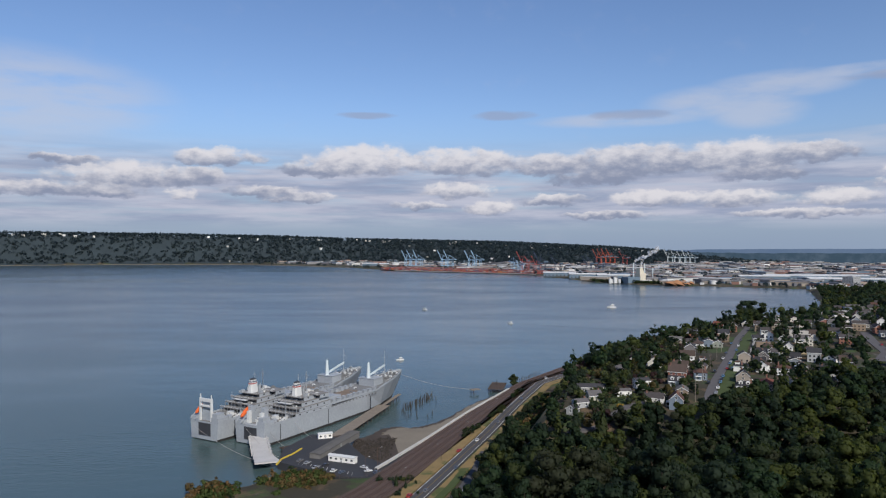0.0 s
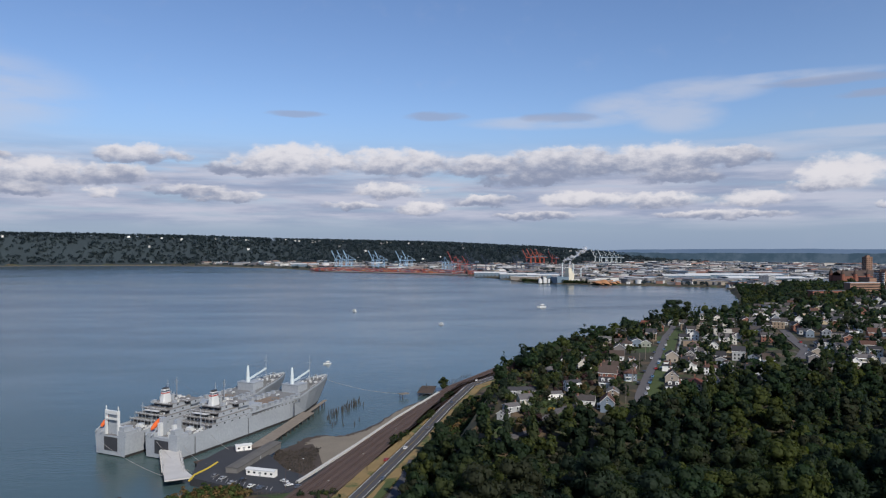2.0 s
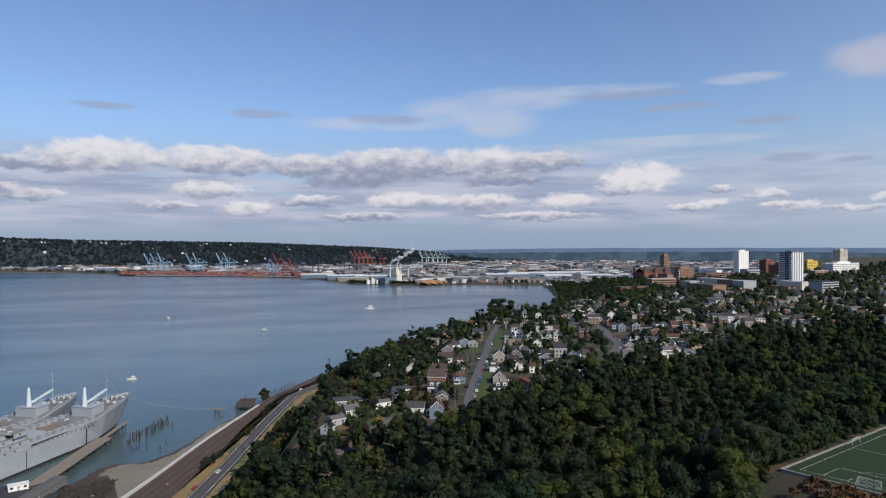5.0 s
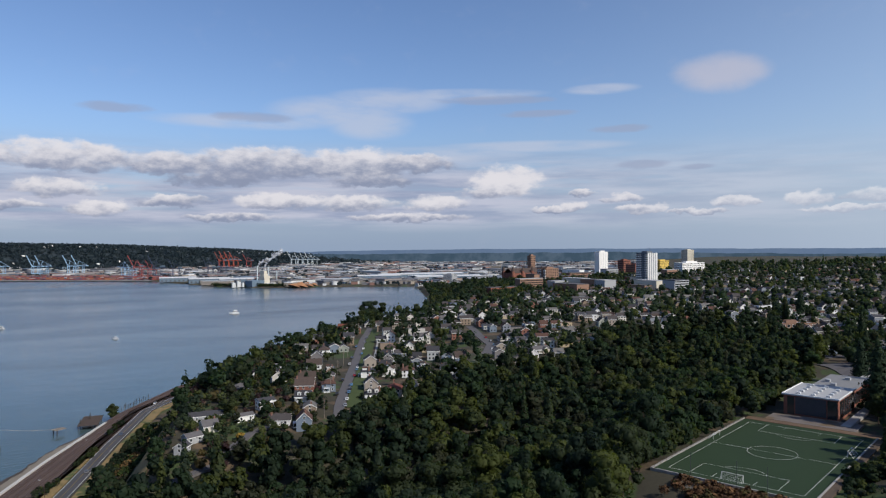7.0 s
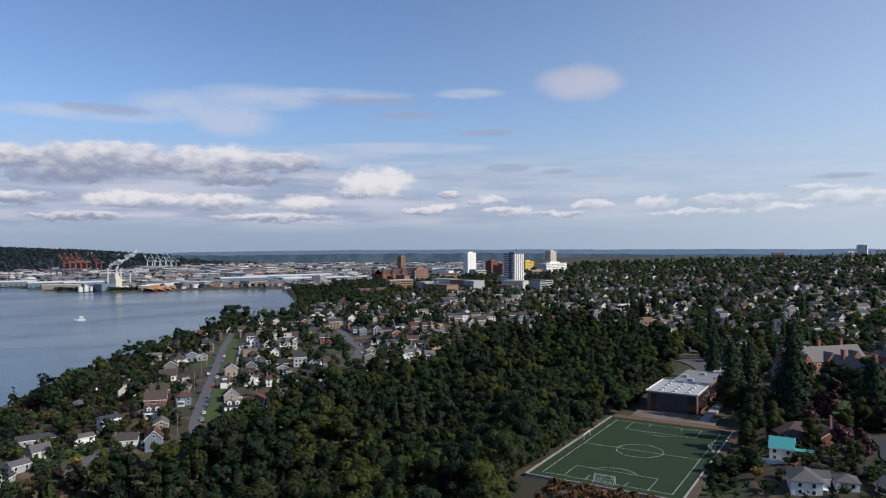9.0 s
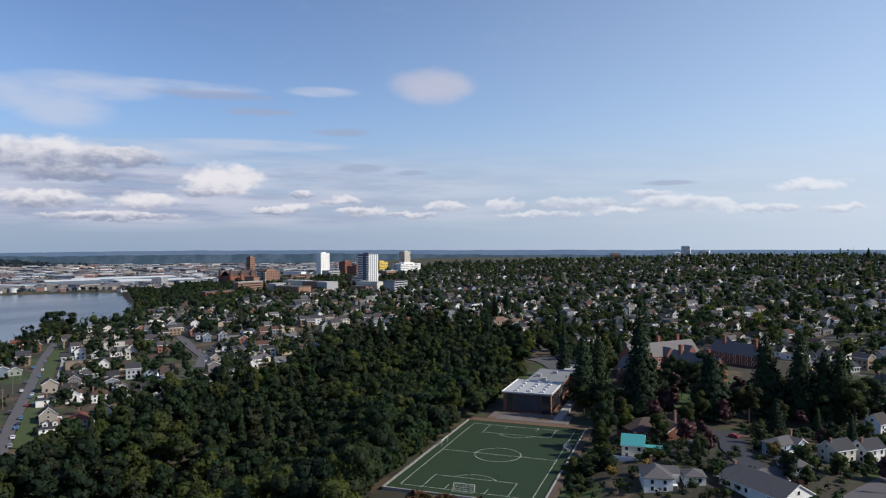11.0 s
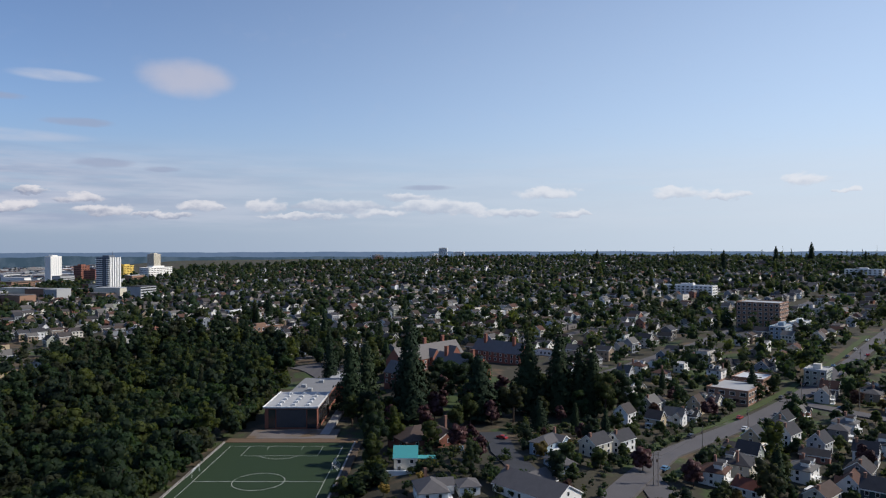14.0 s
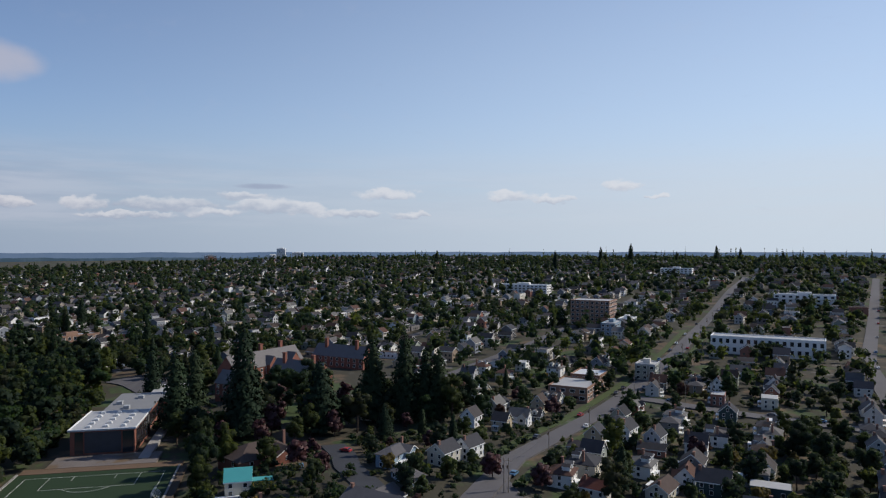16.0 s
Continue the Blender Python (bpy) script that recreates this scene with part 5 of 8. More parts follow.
# ---- boats on the bay ----
def boat_on(x, y, turn, big, label):
    boat = thing("motor_boat", pose(x, y, 0, 0, 0, turn), label, "boat")
    k = big
    part("hull", Solid().add([(-5 * k, -1.7 * k, -0.3), (3 * k, -1.6 * k, -0.3), (6 * k, 0, -0.2), (3 * k, 1.6 * k, -0.3), (-5 * k, 1.7 * k, -0.3), (-5 * k, -1.9 * k, 1.5 * k), (3 * k, -1.8 * k, 1.7 * k), (6.8 * k, 0, 2.1 * k), (3 * k, 1.8 * k, 1.7 * k), (-5 * k, 1.9 * k, 1.5 * k)],
         [(4, 3, 2, 1, 0), (5, 6, 7, 8, 9), (0, 1, 6, 5), (1, 2, 7, 6), (2, 3, 8, 7), (3, 4, 9, 8), (4, 0, 5, 9)]), ship_white, boat)
    part("cabin", Solid().box(-2.5 * k, 2.2 * k, -1.3 * k, 1.3 * k, 1.5 * k, 3.3 * k).box(-2.8 * k, 1.4 * k, -1.1 * k, 1.1 * k, 3.3 * k, 4.4 * k), ship_white, boat)
    part("cabin_window", Solid().box(-2.2 * k, 2.24 * k, -1.34 * k, 1.34 * k, 2.3 * k, 2.9 * k), glass, boat)
    return boat


boat_on(-35, 1355, 140, 1.0, "small white motor boat on the bay")
boat_on(336, 1402, 175, 1.6, "white motor yacht under way on the bay")
boat_on(108, 1129, 150, 0.8, "small white motor boat trailing a wake")
boat_on(-47, 778, 200, 0.75, "small white motor boat off the ships' bows")
for x, y, l, t_, wd in ((352, 1401, 190, 5, 5), (118, 1124, 150, -25, 4)):
    put("wake", Solid().add([(0, -0.5, 0), (l, -wd, 0), (l, wd, 0), (0, 0.5, 0)], [(0, 1, 2, 3)]).mesh("wake", water_mat), label="faint smooth wake behind a boat", category="wake", kind="structure", m=pose(x, y, 0.12, 0, 0, t_))

# ---- the wooded ravine and bluff ----
FOREST = [(10, 310), (22, 352), (31, 392), (40, 428), (46, 440), (47, 425), (43, 395), (52, 386), (68, 378), (92, 367), (112, 375), (130, 384), (150, 388), (165, 402), (215, 425), (240, 438), (300, 455), (360, 465), (440, 505),
          (530, 515), (610, 480), (560, 410), (470, 335), (420, 322), (330, 300), (312, 281), (215, 250), (170, 215), (100, 190), (20, 220), (0, 280)]
rng = np.random.default_rng(3)


def scatter(poly, gap, count, seed):
    r = np.random.default_rng(seed)
    xs, ys = [q[0] for q in poly], [q[1] for q in poly]
    pts = r.uniform((min(xs), min(ys)), (max(xs), max(ys)), (count, 2))
    pts = pts[inside(pts[:, 0], pts[:, 1], poly)]
    grid, out = {}, []
    for x, y in pts:
        c = (int(x // gap), int(y // gap))
        if all((x - a) ** 2 + (y - b) ** 2 > gap * gap for i in (-1, 0, 1) for j in (-1, 0, 1) for a, b in grid.get((c[0] + i, c[1] + j), ())):
            grid.setdefault(c, []).append((x, y))
            out.append((float(x), float(y)))
    return out


spots = sorted(scatter(FOREST, 8.6, 12000, 3), key=lambda q: math.hypot(q[0] - 30, q[1] - 60))
near_spots, far_spots = spots[:175], spots[175:]
SIZES = ((20, 6.8), (15, 5.6), (24, 7.8), (13, 5.2), (18, 7.4))
WOOD = [broad_tree("maple_tree", 10 + i, h, w_, 1250, 0.47, leaf_mat, "leafy green maple in the wooded ravine", group="trees in the ravine") for i, (h, w_) in enumerate(SIZES)]


def plant(kinds, places, seed, lo=0.85, hi=1.2):
    r = np.random.default_rng(seed)
    for i, (x, y) in enumerate(places):
        k = int(r.integers(len(kinds))) if i >= len(kinds) else i
        m = pose(x, y, height(x, y), 0, 0, r.uniform(0, 360)) @ Matrix.Diagonal((*([r.uniform(lo, hi)] * 2), r.uniform(lo, hi), 1))
        if i < len(kinds):
            kinds[k].matrix_basis = pose(x, y, height(x, y))
        else:
            copy_thing(kinds[k], m)


plant(WOOD, near_spots, 4)
grove("woodland", [(x, y, height(x, y), rng.uniform(12, 22), rng.uniform(5.0, 8.0)) for x, y in far_spots], far_leaf, "dense green woodland filling the ravine", "woodland", 360, 6, 0.08, 0.66, 8)
# Undergrowth, so that the wood closes down to the ground.
grove("undergrowth", [(x, y, height(x, y) - 0.5, rng.uniform(3, 6), rng.uniform(2.5, 4)) for x, y in scatter(FOREST, 6.5, 9000, 8)], far_leaf, "low shrubs under the trees", "shrubs", 40, 9, 0, 1.35)
BLUFF_WOOD = [(92, 562), (112, 622), (154, 695), (228, 765), (294, 825), (361, 878), (431, 928), (511, 998), (615, 1122), (645, 1105), (545, 972), (460, 900), (388, 850), (328, 800), (270, 742), (200, 672), (145, 606), (122, 562)]
bl = scatter(BLUFF_WOOD, 7.0, 9000, 12)
near_bl = sorted(bl, key=lambda q: math.hypot(*q))
grove("bluff_trees", [(x, y, height(x, y) - 1, rng.uniform(8, 15), rng.uniform(3.5, 5.5)) for x, y in near_bl], far_leaf, "thick green trees covering the bluff above the shore", "woodland", 190, 14, 0.05, 0.85, 4)
def off_path(x, y):
    return seg_dist(np.array([x]), np.array([y]), SLOPE)[0] > 8.5


BANK = [(14, 330), (21, 361), (29, 418), (43, 475), (60, 525), (80, 580)]
bank = [((1 - q) * a[0] + q * b[0] + rng.normal(), (1 - q) * a[1] + q * b[1] + rng.normal()) for off in (1.0, 6.0) for a, b in zip(offset_line(BANK, off), offset_line(BANK, off)[1:]) for q in np.arange(0, 1, 0.11)]
grove("roadside_trees", [(x, y, height(x, y) - 1.0, rng.uniform(7, 11) * (1.0 if y < 410 else 0.45), rng.uniform(3.2, 4.6) * (1.0 if y < 410 else 0.7)) for x, y in bank if off_path(x, y)], far_leaf, "leafy trees crowding the road's edge", "trees", 280, 19, 0, 0.7, 6)
grove("slope_shrubs", [(x, y, height(x, y) - 0.3, rng.uniform(2, 5), rng.uniform(1.8, 3.2)) for x, y in scatter([(38, 395), (52, 450), (74, 520), (100, 600), (124, 590), (106, 520), (84, 450), (58, 395)], 5.5, 6000, 13) if off_path(x, y)], far_leaf, "scattered shrubs on the dry grassy slope", "shrubs", 120, 15, 0, 0.9)
grove("road_shrubs", [(x, y, height(x, y) - 0.3, rng.uniform(2.5, 6), rng.uniform(2, 3.4)) for x, y in scatter([(44, 440), (60, 492), (82, 560), (104, 612), (112, 606), (92, 556), (70, 492), (54, 445)], 4.2, 5000, 17) if off_path(x, y)], shrub_mat, "shrubby bank beside the road", "shrubs", 150, 18, 0, 0.85)
grove("rail_shrubs", [(x, y, 4.6, rng.uniform(3, 6), rng.uniform(2.2, 3.6)) for x, y in [(14, 452), (17, 458), (20, 463), (23, 470), (34, 502), (37, 508), (41, 515), (44, 524), (56, 566), (60, 575), (65, 590)]], far_leaf, "round green shrubs between rails and road", "shrubs", 260, 16, 0, 0.7)

# ---- school: playing field and buildings ----
E1, E2, P0 = Vector((0.949, 0.315, 0)), Vector((-0.315, 0.949, 0)), Vector((233, 195, 0))
FIELD_Z = 46.4
FIELD = Matrix.Translation((P0.x, P0.y, 0)) @ pose(0, 0, 0, 0, 0, math.degrees(math.atan2(E1.y, E1.x)))


def on_field(x, y, z=FIELD_Z, turn=0.0):
    """A pose by metres along and across the field."""
    return FIELD @ pose(x, y, z, 0, 0, turn)


field = put("playing_field", Solid().box(-6, 91, -3, 51, -3, 0).mesh("playing_field", turf_mat), label="green artificial-turf football field with white lines", category="sports field", kind="structure", m=on_field(0, 0))
LINE = 0.13


def line_on(x0, x1, y0, y1):
    x0, x1 = x0 * 0.945 - 1.0, x1 * 0.945 - 1.0
    put("field_line", Solid().box(x0, x1, y0, y1, 0, 0.015).mesh("field_line", paint_line), field)


for y in (1.0, 47.0):
    line_on(0, 92, y - LINE / 2, y + LINE / 2)
for x in (0, 46, 92):
    line_on(x - LINE / 2, x + LINE / 2, 1.2, 46.8)
for x0, x1 in ((0.2, 14), (78, 91.8)):
    for y in (9, 39):
        line_on(x0, x1, y - LINE / 2, y + LINE / 2)
    xe = x1 if x0 < 10 else x0
    line_on(xe - LINE / 2, xe + LINE / 2, 9.2, 38.8)
    for y in (17, 31):
        line_on(x0 if x0 < 10 else 87, 5 if x0 < 10 else x1, y - LINE / 2, y + LINE / 2)


def arc(cx, cy, r, a0, a1, steps):
    cx = cx * 0.945 - 1.0
    s = Solid()
    for k in range(steps):
        t0, t1 = (radians(a0 + (a1 - a0) * q / steps) for q in (k, k + 1))
        s.add([(cx + rr * math.cos(t), cy + rr * math.sin(t), 0.015) for rr, t in ((r - 0.08, t0), (r + 0.08, t0), (r + 0.08, t1), (r - 0.08, t1))], [(0, 1, 2, 3)])
    put("field_line", s.mesh("field_line", paint_line), field)


arc(46, 24, 9.0, 0, 360, 48)
arc(9, 24, 9.0, -56, 56, 18)
arc(83, 24, 9.0, 124, 236, 18)


def goal_on(x, y, turn):
    goal = thing("goal", on_field(x, y, FIELD_Z, turn), "white football goal with a net", "goal")
    for s_ in (-3.66, 3.66):
        part("post", Solid().tube((0, s_, 0), (0, s_, 2.44), 0.08, sides=6), trim, goal)
        part("brace", Solid().tube((0, s_, 2.44), (-2.0, s_, 0), 0.05, sides=5), trim, goal)
    part("crossbar", Solid().tube((0, -3.7, 2.44), (0, 3.7, 2.44), 0.08, sides=6), trim, goal)
    net = Solid()
    for k in range(13):
        yy = -3.66 + 0.61 * k
        net.beam((0, yy, 2.4), (-2.0, yy, 0.05), 0.025)
    for k in range(6):
        q = k / 5
        net.beam((-2 * q, -3.66, 2.44 * (1 - q)), (-2 * q, 3.66, 2.44 * (1 - q)), 0.025)
    part("net", net, trim, goal)


goal_on(-0.6, 24, 0)
goal_on(58, 0.2, 90)
goal_on(50, 48.6, -90)
fence = thing("field_fence", on_field(0, 0), "tall dark mesh fence round the playing field", "fence")
for x in list(np.arange(-5, 91, 5.0)):
    part("post", Solid().tube((x, 50.5, -1), (x, 50.5, 1.6), 0.05, sides=5), rail_mat, fence)
part("kerb", Solid().box(-6, 91, 50.9, 51.5, -2, 0.5), concrete, fence)
part("kerb", Solid().box(-6.6, -6.0, -3, 51.5, -2, 0.4), concrete, fence)
part("kerb", Solid().box(-6, 91, -3.6, -3.0, -2, 0.6), concrete, fence)
for z in (0.8, 1.5):
    part("fence_rail", Solid().beam((-6, 50.5, z), (91, 50.5, z), 0.05), rail_mat, fence)
for y in (11, 21, 37):
    put("ball_net_post", Solid().tube((0, 0, -1), (0, 0, 8.5), 0.09, sides=6).mesh("ball_net_post", dark_steel), label="tall dark post behind the goal", category="post", m=on_field(-5.2, y))
put("forecourt", Solid().box(96.5, 112, 6, 44, -4, 0.25).mesh("forecourt", gravel_mat), label="bare grey gravel forecourt between field and gymnasium", category="pavement", kind="structure", m=on_field(0, 0))
put("earth_strip", Solid().box(91, 97, -4, 51, -4, 0.15).mesh("earth_strip", clay_mat), label="strip of bare brown earth beyond the field", category="earth", kind="structure", m=on_field(0, 0))
put("earth_strip", Solid().box(-26, 90, -6.2, -3.7, -6, 0.4).mesh("earth_strip", path_earth), label="narrow strip of bare brown earth beside the field", category="earth", kind="structure", m=on_field(0, 0))
# A mound of earth below the field's near end, grown over with rusty scrub.
mound = Solid()
MOUND = [[(FIELD @ Vector((-7.2 - 3.0 * i, 1 + 4.0 * j, 0)), 46.2 - 0.55 * i - 0.016 * i * i * 3 + 1.3 * noise.noise((i * 0.5, j * 0.4, 2.0))) for j in range(11)] for i in range(8)]
for i in range(7):
    for j in range(10):
        mound.add([(*q.xy, z) for q, z in (MOUND[i][j], MOUND[i][j + 1], MOUND[i + 1][j + 1], MOUND[i + 1][j])], [(0, 1, 2, 3)])
put("earth_bank", mound.mesh("earth_bank", clay_mat), label="rust-brown earth bank below the field", category="earth", kind="structure")
r_ = np.random.default_rng(88)
scrub = [(FIELD @ Vector((-7.5 - 17 * r_.uniform() ** 1.2, 3 + 36 * r_.uniform(), 0))) for _ in range(110)]
grove("scrub", [(q.x, q.y, 45.2 - 0.02 * (q - P0).length, r_.uniform(1.2, 3.2), r_.uniform(1.4, 2.8)) for q in scrub], rust_mat, "rust-brown scrub on the bank below the field", "shrubs", 110, 89, 0.0, 0.8)
put("path", Solid().box(103, 190, 9.5, 13.5, -4, 0.45).mesh("path", concrete), label="pale concrete path beside the brick hall", category="path", kind="structure", m=on_field(0, 0))

gym = thing("gymnasium", on_field(112, 16.2), "brick gymnasium with a dark glazed end and white flat roof", "building")
part("wall", Solid().box(0.3, 33, 0.3, 23.7, -3, 9.6), brick_wall, gym)
part("end_panel", Solid().box(0.0, 0.4, 5.2, 18.4, 1.0, 9.0), dark_steel, gym, "dark grey metal panel")
for y0, y1 in ((0.6, 4.6), (19.0, 22.0)):
    part("window", Solid().box(0.1, 0.35, y0, y1, 0.6, 9.0), glass, gym)
for k in range(6):
    part("window", Solid().box(4 + 4.6 * k, 7.4 + 4.6 * k, 0.1, 0.4, 0.6, 8.6), glass, gym)
part("roof", Solid().box(-0.6, 33.4, -0.4, 24.4, 9.6, 10.0), flat_roof, gym)
part("parapet", Solid().box(-0.6, 33.4, -0.4, 0.0, 10.0, 10.35).box(-0.6, 33.4, 24.0, 24.4, 10.0, 10.35).box(-0.6, -0.2, 0.0, 24.0, 10.0, 10.35), trim, gym)
for k in range(5):
    for y in (5, 11.5, 18):
        part("skylight", Solid().box(3 + 6 * k, 5 + 6 * k, y - 0.9, y + 0.9, 10.0, 10.6).box(3.3 + 6 * k, 4.7 + 6 * k, y - 0.6, y + 0.6, 10.6, 10.85), ship_white, gym)
hall_roof = mat("grey_membrane_roof", (0.20, 0.20, 0.20), 0.75, grain=0.12, scale=0.25)
hall = thing("school_hall", on_field(146, 15), "long brick school hall with a pale flat roof", "building")
part("wall", Solid().box(0.2, 44, 3, 22, -3, 8.0), brick_wall, hall)
part("roof", Solid().box(-0.4, 44.6, 2.4, 22.6, 8.0, 8.4).box(27.5, 44, -2.4, 2.4, 8.0, 8.4), hall_roof, hall)
part("wall", Solid().box(28, 43.5, -1.8, 3, -3, 8.0), brick_wall, hall)
for k in range(8):
    part("window", Solid().box(2 + 3.2 * k, 4.2 + 3.2 * k, 2.8, 3.05, 1, 6.5), glass, hall)
for x, y in ((8, 12), (18, 17), (30, 10)):
    part("roof_unit", Solid().box(x, x + 3, y, y + 2.4, 8.4, 9.8), grey_wall, hall)
annex = thing("school_annex", on_field(200, 8), "low dark school building with a pale flat roof", "building")
part("wall", Solid().box(0, 26, 0, 18, -3, 5.2), dark_steel, annex)
part("roof", Solid().box(-0.5, 26.5, -0.5, 18.5, 5.2, 5.7), flat_roof, annex)
drape("school_yard", [(436, 268), (452, 300), (470, 330)], 22, asphalt, "grey school car park among trees", "car park", 0.5)


# The old school: steep slate gables over brick.
def brick_range(x, y, turn, length, deep, h, label, gables=2, chim=2):
    b_ = thing("brick_school", pose(x, y, height(x, y), 0, 0, turn), label, "building")
    w_, r = Solid(), Solid()
    rise = deep * 0.55
    gable_walls(w_, -length / 2, length / 2, -deep / 2, deep / 2, -3, h, rise)
    part("wall", w_, brick_wall, b_)
    gable(r, -length / 2, length / 2, -deep / 2, deep / 2, h, rise, 0.3, 0.25)
    part("roof", r, slate_roof, b_)
    for k in range(gables):
        gx = -length / 2 + (k + 0.5) * length / gables
        s, c = Solid(), Solid()
        turn_ = Matrix.Translation((gx, -deep / 2 + 1, 0)) @ pose(0, 0, 0, 0, 0, 90)
        gable_walls(s, -3.5, 4, -3.6, 3.6, -3, h + 0.5, 4.6)
        gable(c, -3.4, 4, -3.6, 3.6, h + 0.5, 4.6, 0.2)
        for q in (s, c):
            q.v = [tuple(turn_ @ Vector(p_)) for p_ in q.v]
        part("gable_wall", s, brick_wall, b_)
        part("gable_roof", c, slate_roof, b_)
        for z in (2.2, 5.4):
            add_window(b_, gx, -deep / 2 - 2.55, z, 180, 2.2, 2.0)
    for k in range(int(length / 4.5)):
        xx = -length / 2 + 2.2 + 4.5 * k
        for z in (2.2, 5.4):
            add_window(b_, xx, deep / 2 + 0.02, z, 0, 1.5, 1.8)
            add_window(b_, xx, -deep / 2 - 0.02, z, 180, 1.5, 1.8)
    for k in range(chim):
        cx = -length * 0.3 + 0.6 * length * k / max(1, chim - 1)
        part("chimney", Solid().box(cx - 1, cx + 1, 0.6, 2.2, h, h + rise + 3.5).box(cx - 1.2, cx + 1.2, 0.4, 2.4, h + rise + 3.5, h + rise + 3.9), brick_wall, b_)
    return b_


brick_range(430, 244, 66, 18, 11, 7, "brick school gable half hidden by tall firs", 1, 1)
brick_range(448, 214, 66, 34, 13, 7, "old brick school wing with steep slate gables", 2, 2)
brick_range(476, 246, -24, 56, 14, 7.5, "old brick school range with a long slate roof", 3, 3)
brick_range(512, 206, 66, 40, 12, 7, "old brick school wing with dormer gables", 3, 2)

# ---- houses ----
TAKEN = []


def stand(house, x, y, turn, z=None, k=0.8):
    house.matrix_basis = pose(x, y, height(x, y) if z is None else z, 0, 0, turn) @ Matrix.Diagonal((k, k, 0.5 + 0.5 * k, 1))
    TAKEN.append((x, y))
    return house


ST = 63.5  # the way the streets run
# Houses over the bluff and along the near street, each as it looks.
stand(house_on("house", 21, 9, 1, "gable", grey_wall, dark_roof, "long low house with a wide dark roof", pitch=0.4, porch=False, chimney=False), 91, 433, -4)
stand(house_on("house", 10, 7.5, 1, "gable", cream_wall, grey_roof, "cream gabled house with a tall chimney", pitch=0.75, porch=False, wing=3, few=True), 89, 416, 12)
stand(house_on("house", 11, 6.5, 1, "gable", white_wall, grey_roof, "pale garage with a low grey roof", pitch=0.4, porch=False, chimney=False, few=True), 108, 423, 8)
stand(house_on("house", 10, 7, 1, "gable", grey_wall, grey_roof, "grey house with a low gabled roof on the slope", pitch=0.5, porch=False, few=True), 79, 405, 20)
stand(house_on("house", 8, 6.5, 1, "gable", grey_wall, dark_roof, "small grey house with a broad dark roof on the slope", porch=False, chimney=False, few=True), 73, 396, 55)
stand(house_on("house", 11, 8, 2, "gable", white_wall, dark_roof, "white two-storey house with a dark roof", pitch=0.4, porch=False, wing=3), 123, 437, 8)
stand(house_on("house", 19, 10, 1, "hip", grey_wall, grey_roof, "long low grey house with a hip roof", pitch=0.5, porch=False), 122, 492, ST - 10)
stand(house_on("house", 12, 9, 1, "gable", house_wall, brown_roof, "single-storey house with a brown gabled roof"), 143, 535, ST + 40)
stand(house_on("house", 11, 9, 1, "gable", house_wall, grey_roof, "small pale house with a grey roof"), 160, 545, ST)
stand(house_on("house", 14, 10, 2, "gable", brick_wall, brown_roof, "red brick house with a steep brown gable", pitch=0.95, porch=False), 154, 462, ST + 90)
stand(house_on("house", 12, 10, 2, "hip", white_wall, brown_roof, "white house with a brown hip roof", pitch=0.6), 214, 592, ST)
stand(house_on("house", 12, 9, 2, "hip", white_wall, dark_roof, "bright white two-storey house by the street"), 246, 655, ST)
stand(house_on("house", 13, 9, 2, "gable", brick_wall, brown_roof, "brown brick house with twin gables", pitch=0.8, wing=4), 262, 690, ST)
stand(house_on("house", 12, 9, 2, "gable", brick_wall, red_roof, "brick house near the street's far end", pitch=0.7), 287, 735, ST + 90)
stand(house_on("house", 14, 11, 2, "hip", house_wall, red_roof, "broad house with a reddish hip roof and pale porch", pitch=0.6), 199, 432, ST)
stand(house_on("house", 12, 9, 2, "gable", white_wall, brown_roof, "white house with a brown gable", pitch=0.7, wing=3), 218, 482, ST)
stand(house_on("house", 12, 10, 2, "gable", house_wall, dark_roof, "two-storey house with dark gable and porch", pitch=0.7), 238, 524, ST)
stand(house_on("house", 13, 9, 2, "hip", house_wall, brown_roof, "two-storey house with a brown hip roof"), 262, 570, ST)
stand(house_on("house", 15, 10, 2, "gable", white_wall, dark_roof, "large white house with a dark gabled roof above the wood", pitch=0.6, wing=4), 262, 455, ST - 40)
stand(house_on("house", 14, 9, 2, "gable", white_wall, dark_roof, "white house with two chimneys", pitch=0.55), 280, 508, ST - 20)
stand(house_on("house", 9, 8, 1, "gable", house_wall, brown_roof, "small gabled cottage with red-brown trim"), 244, 447, ST + 90)
stand(house_on("house", 18, 9, 1, "gable", cream_wall, grey_roof, "long cream house at the wood's edge", pitch=0.6, wing=5), 362, 505, ST - 70)
stand(house_on("house", 15, 11, 2, "hip", white_wall, dark_roof, "large white house with dormers and tall chimney", dormer=True), 564, 556, ST - 60)
# Houses round the private drive beyond the field.
stand(house_on("house", 26, 17, 1, "hip", brick_wall, brown_roof, "wide house with a spreading brown hip roof", pitch=0.55, wing=7, porch=False), 312, 187, -40, z=height(312, 187) + 1.2, k=0.9)
teal = stand(house_on("house", 9, 9, 2, "gable", cream_wall, teal_roof, "cream house with a bright teal metal roof", pitch=0.7, chimney=False, porch=False), 281, 182, -70, z=height(281, 182) - 0.6, k=0.86)
part("porch_roof", Solid().box(4.2, 12.5, -1.5, 3.0, 4.0, 4.3), teal_roof, teal)
part("porch_wall", Solid().box(4.4, 12.0, -1.0, 2.6, -2.0, 4.0), yellow_wall, teal, "yellow painted wall")
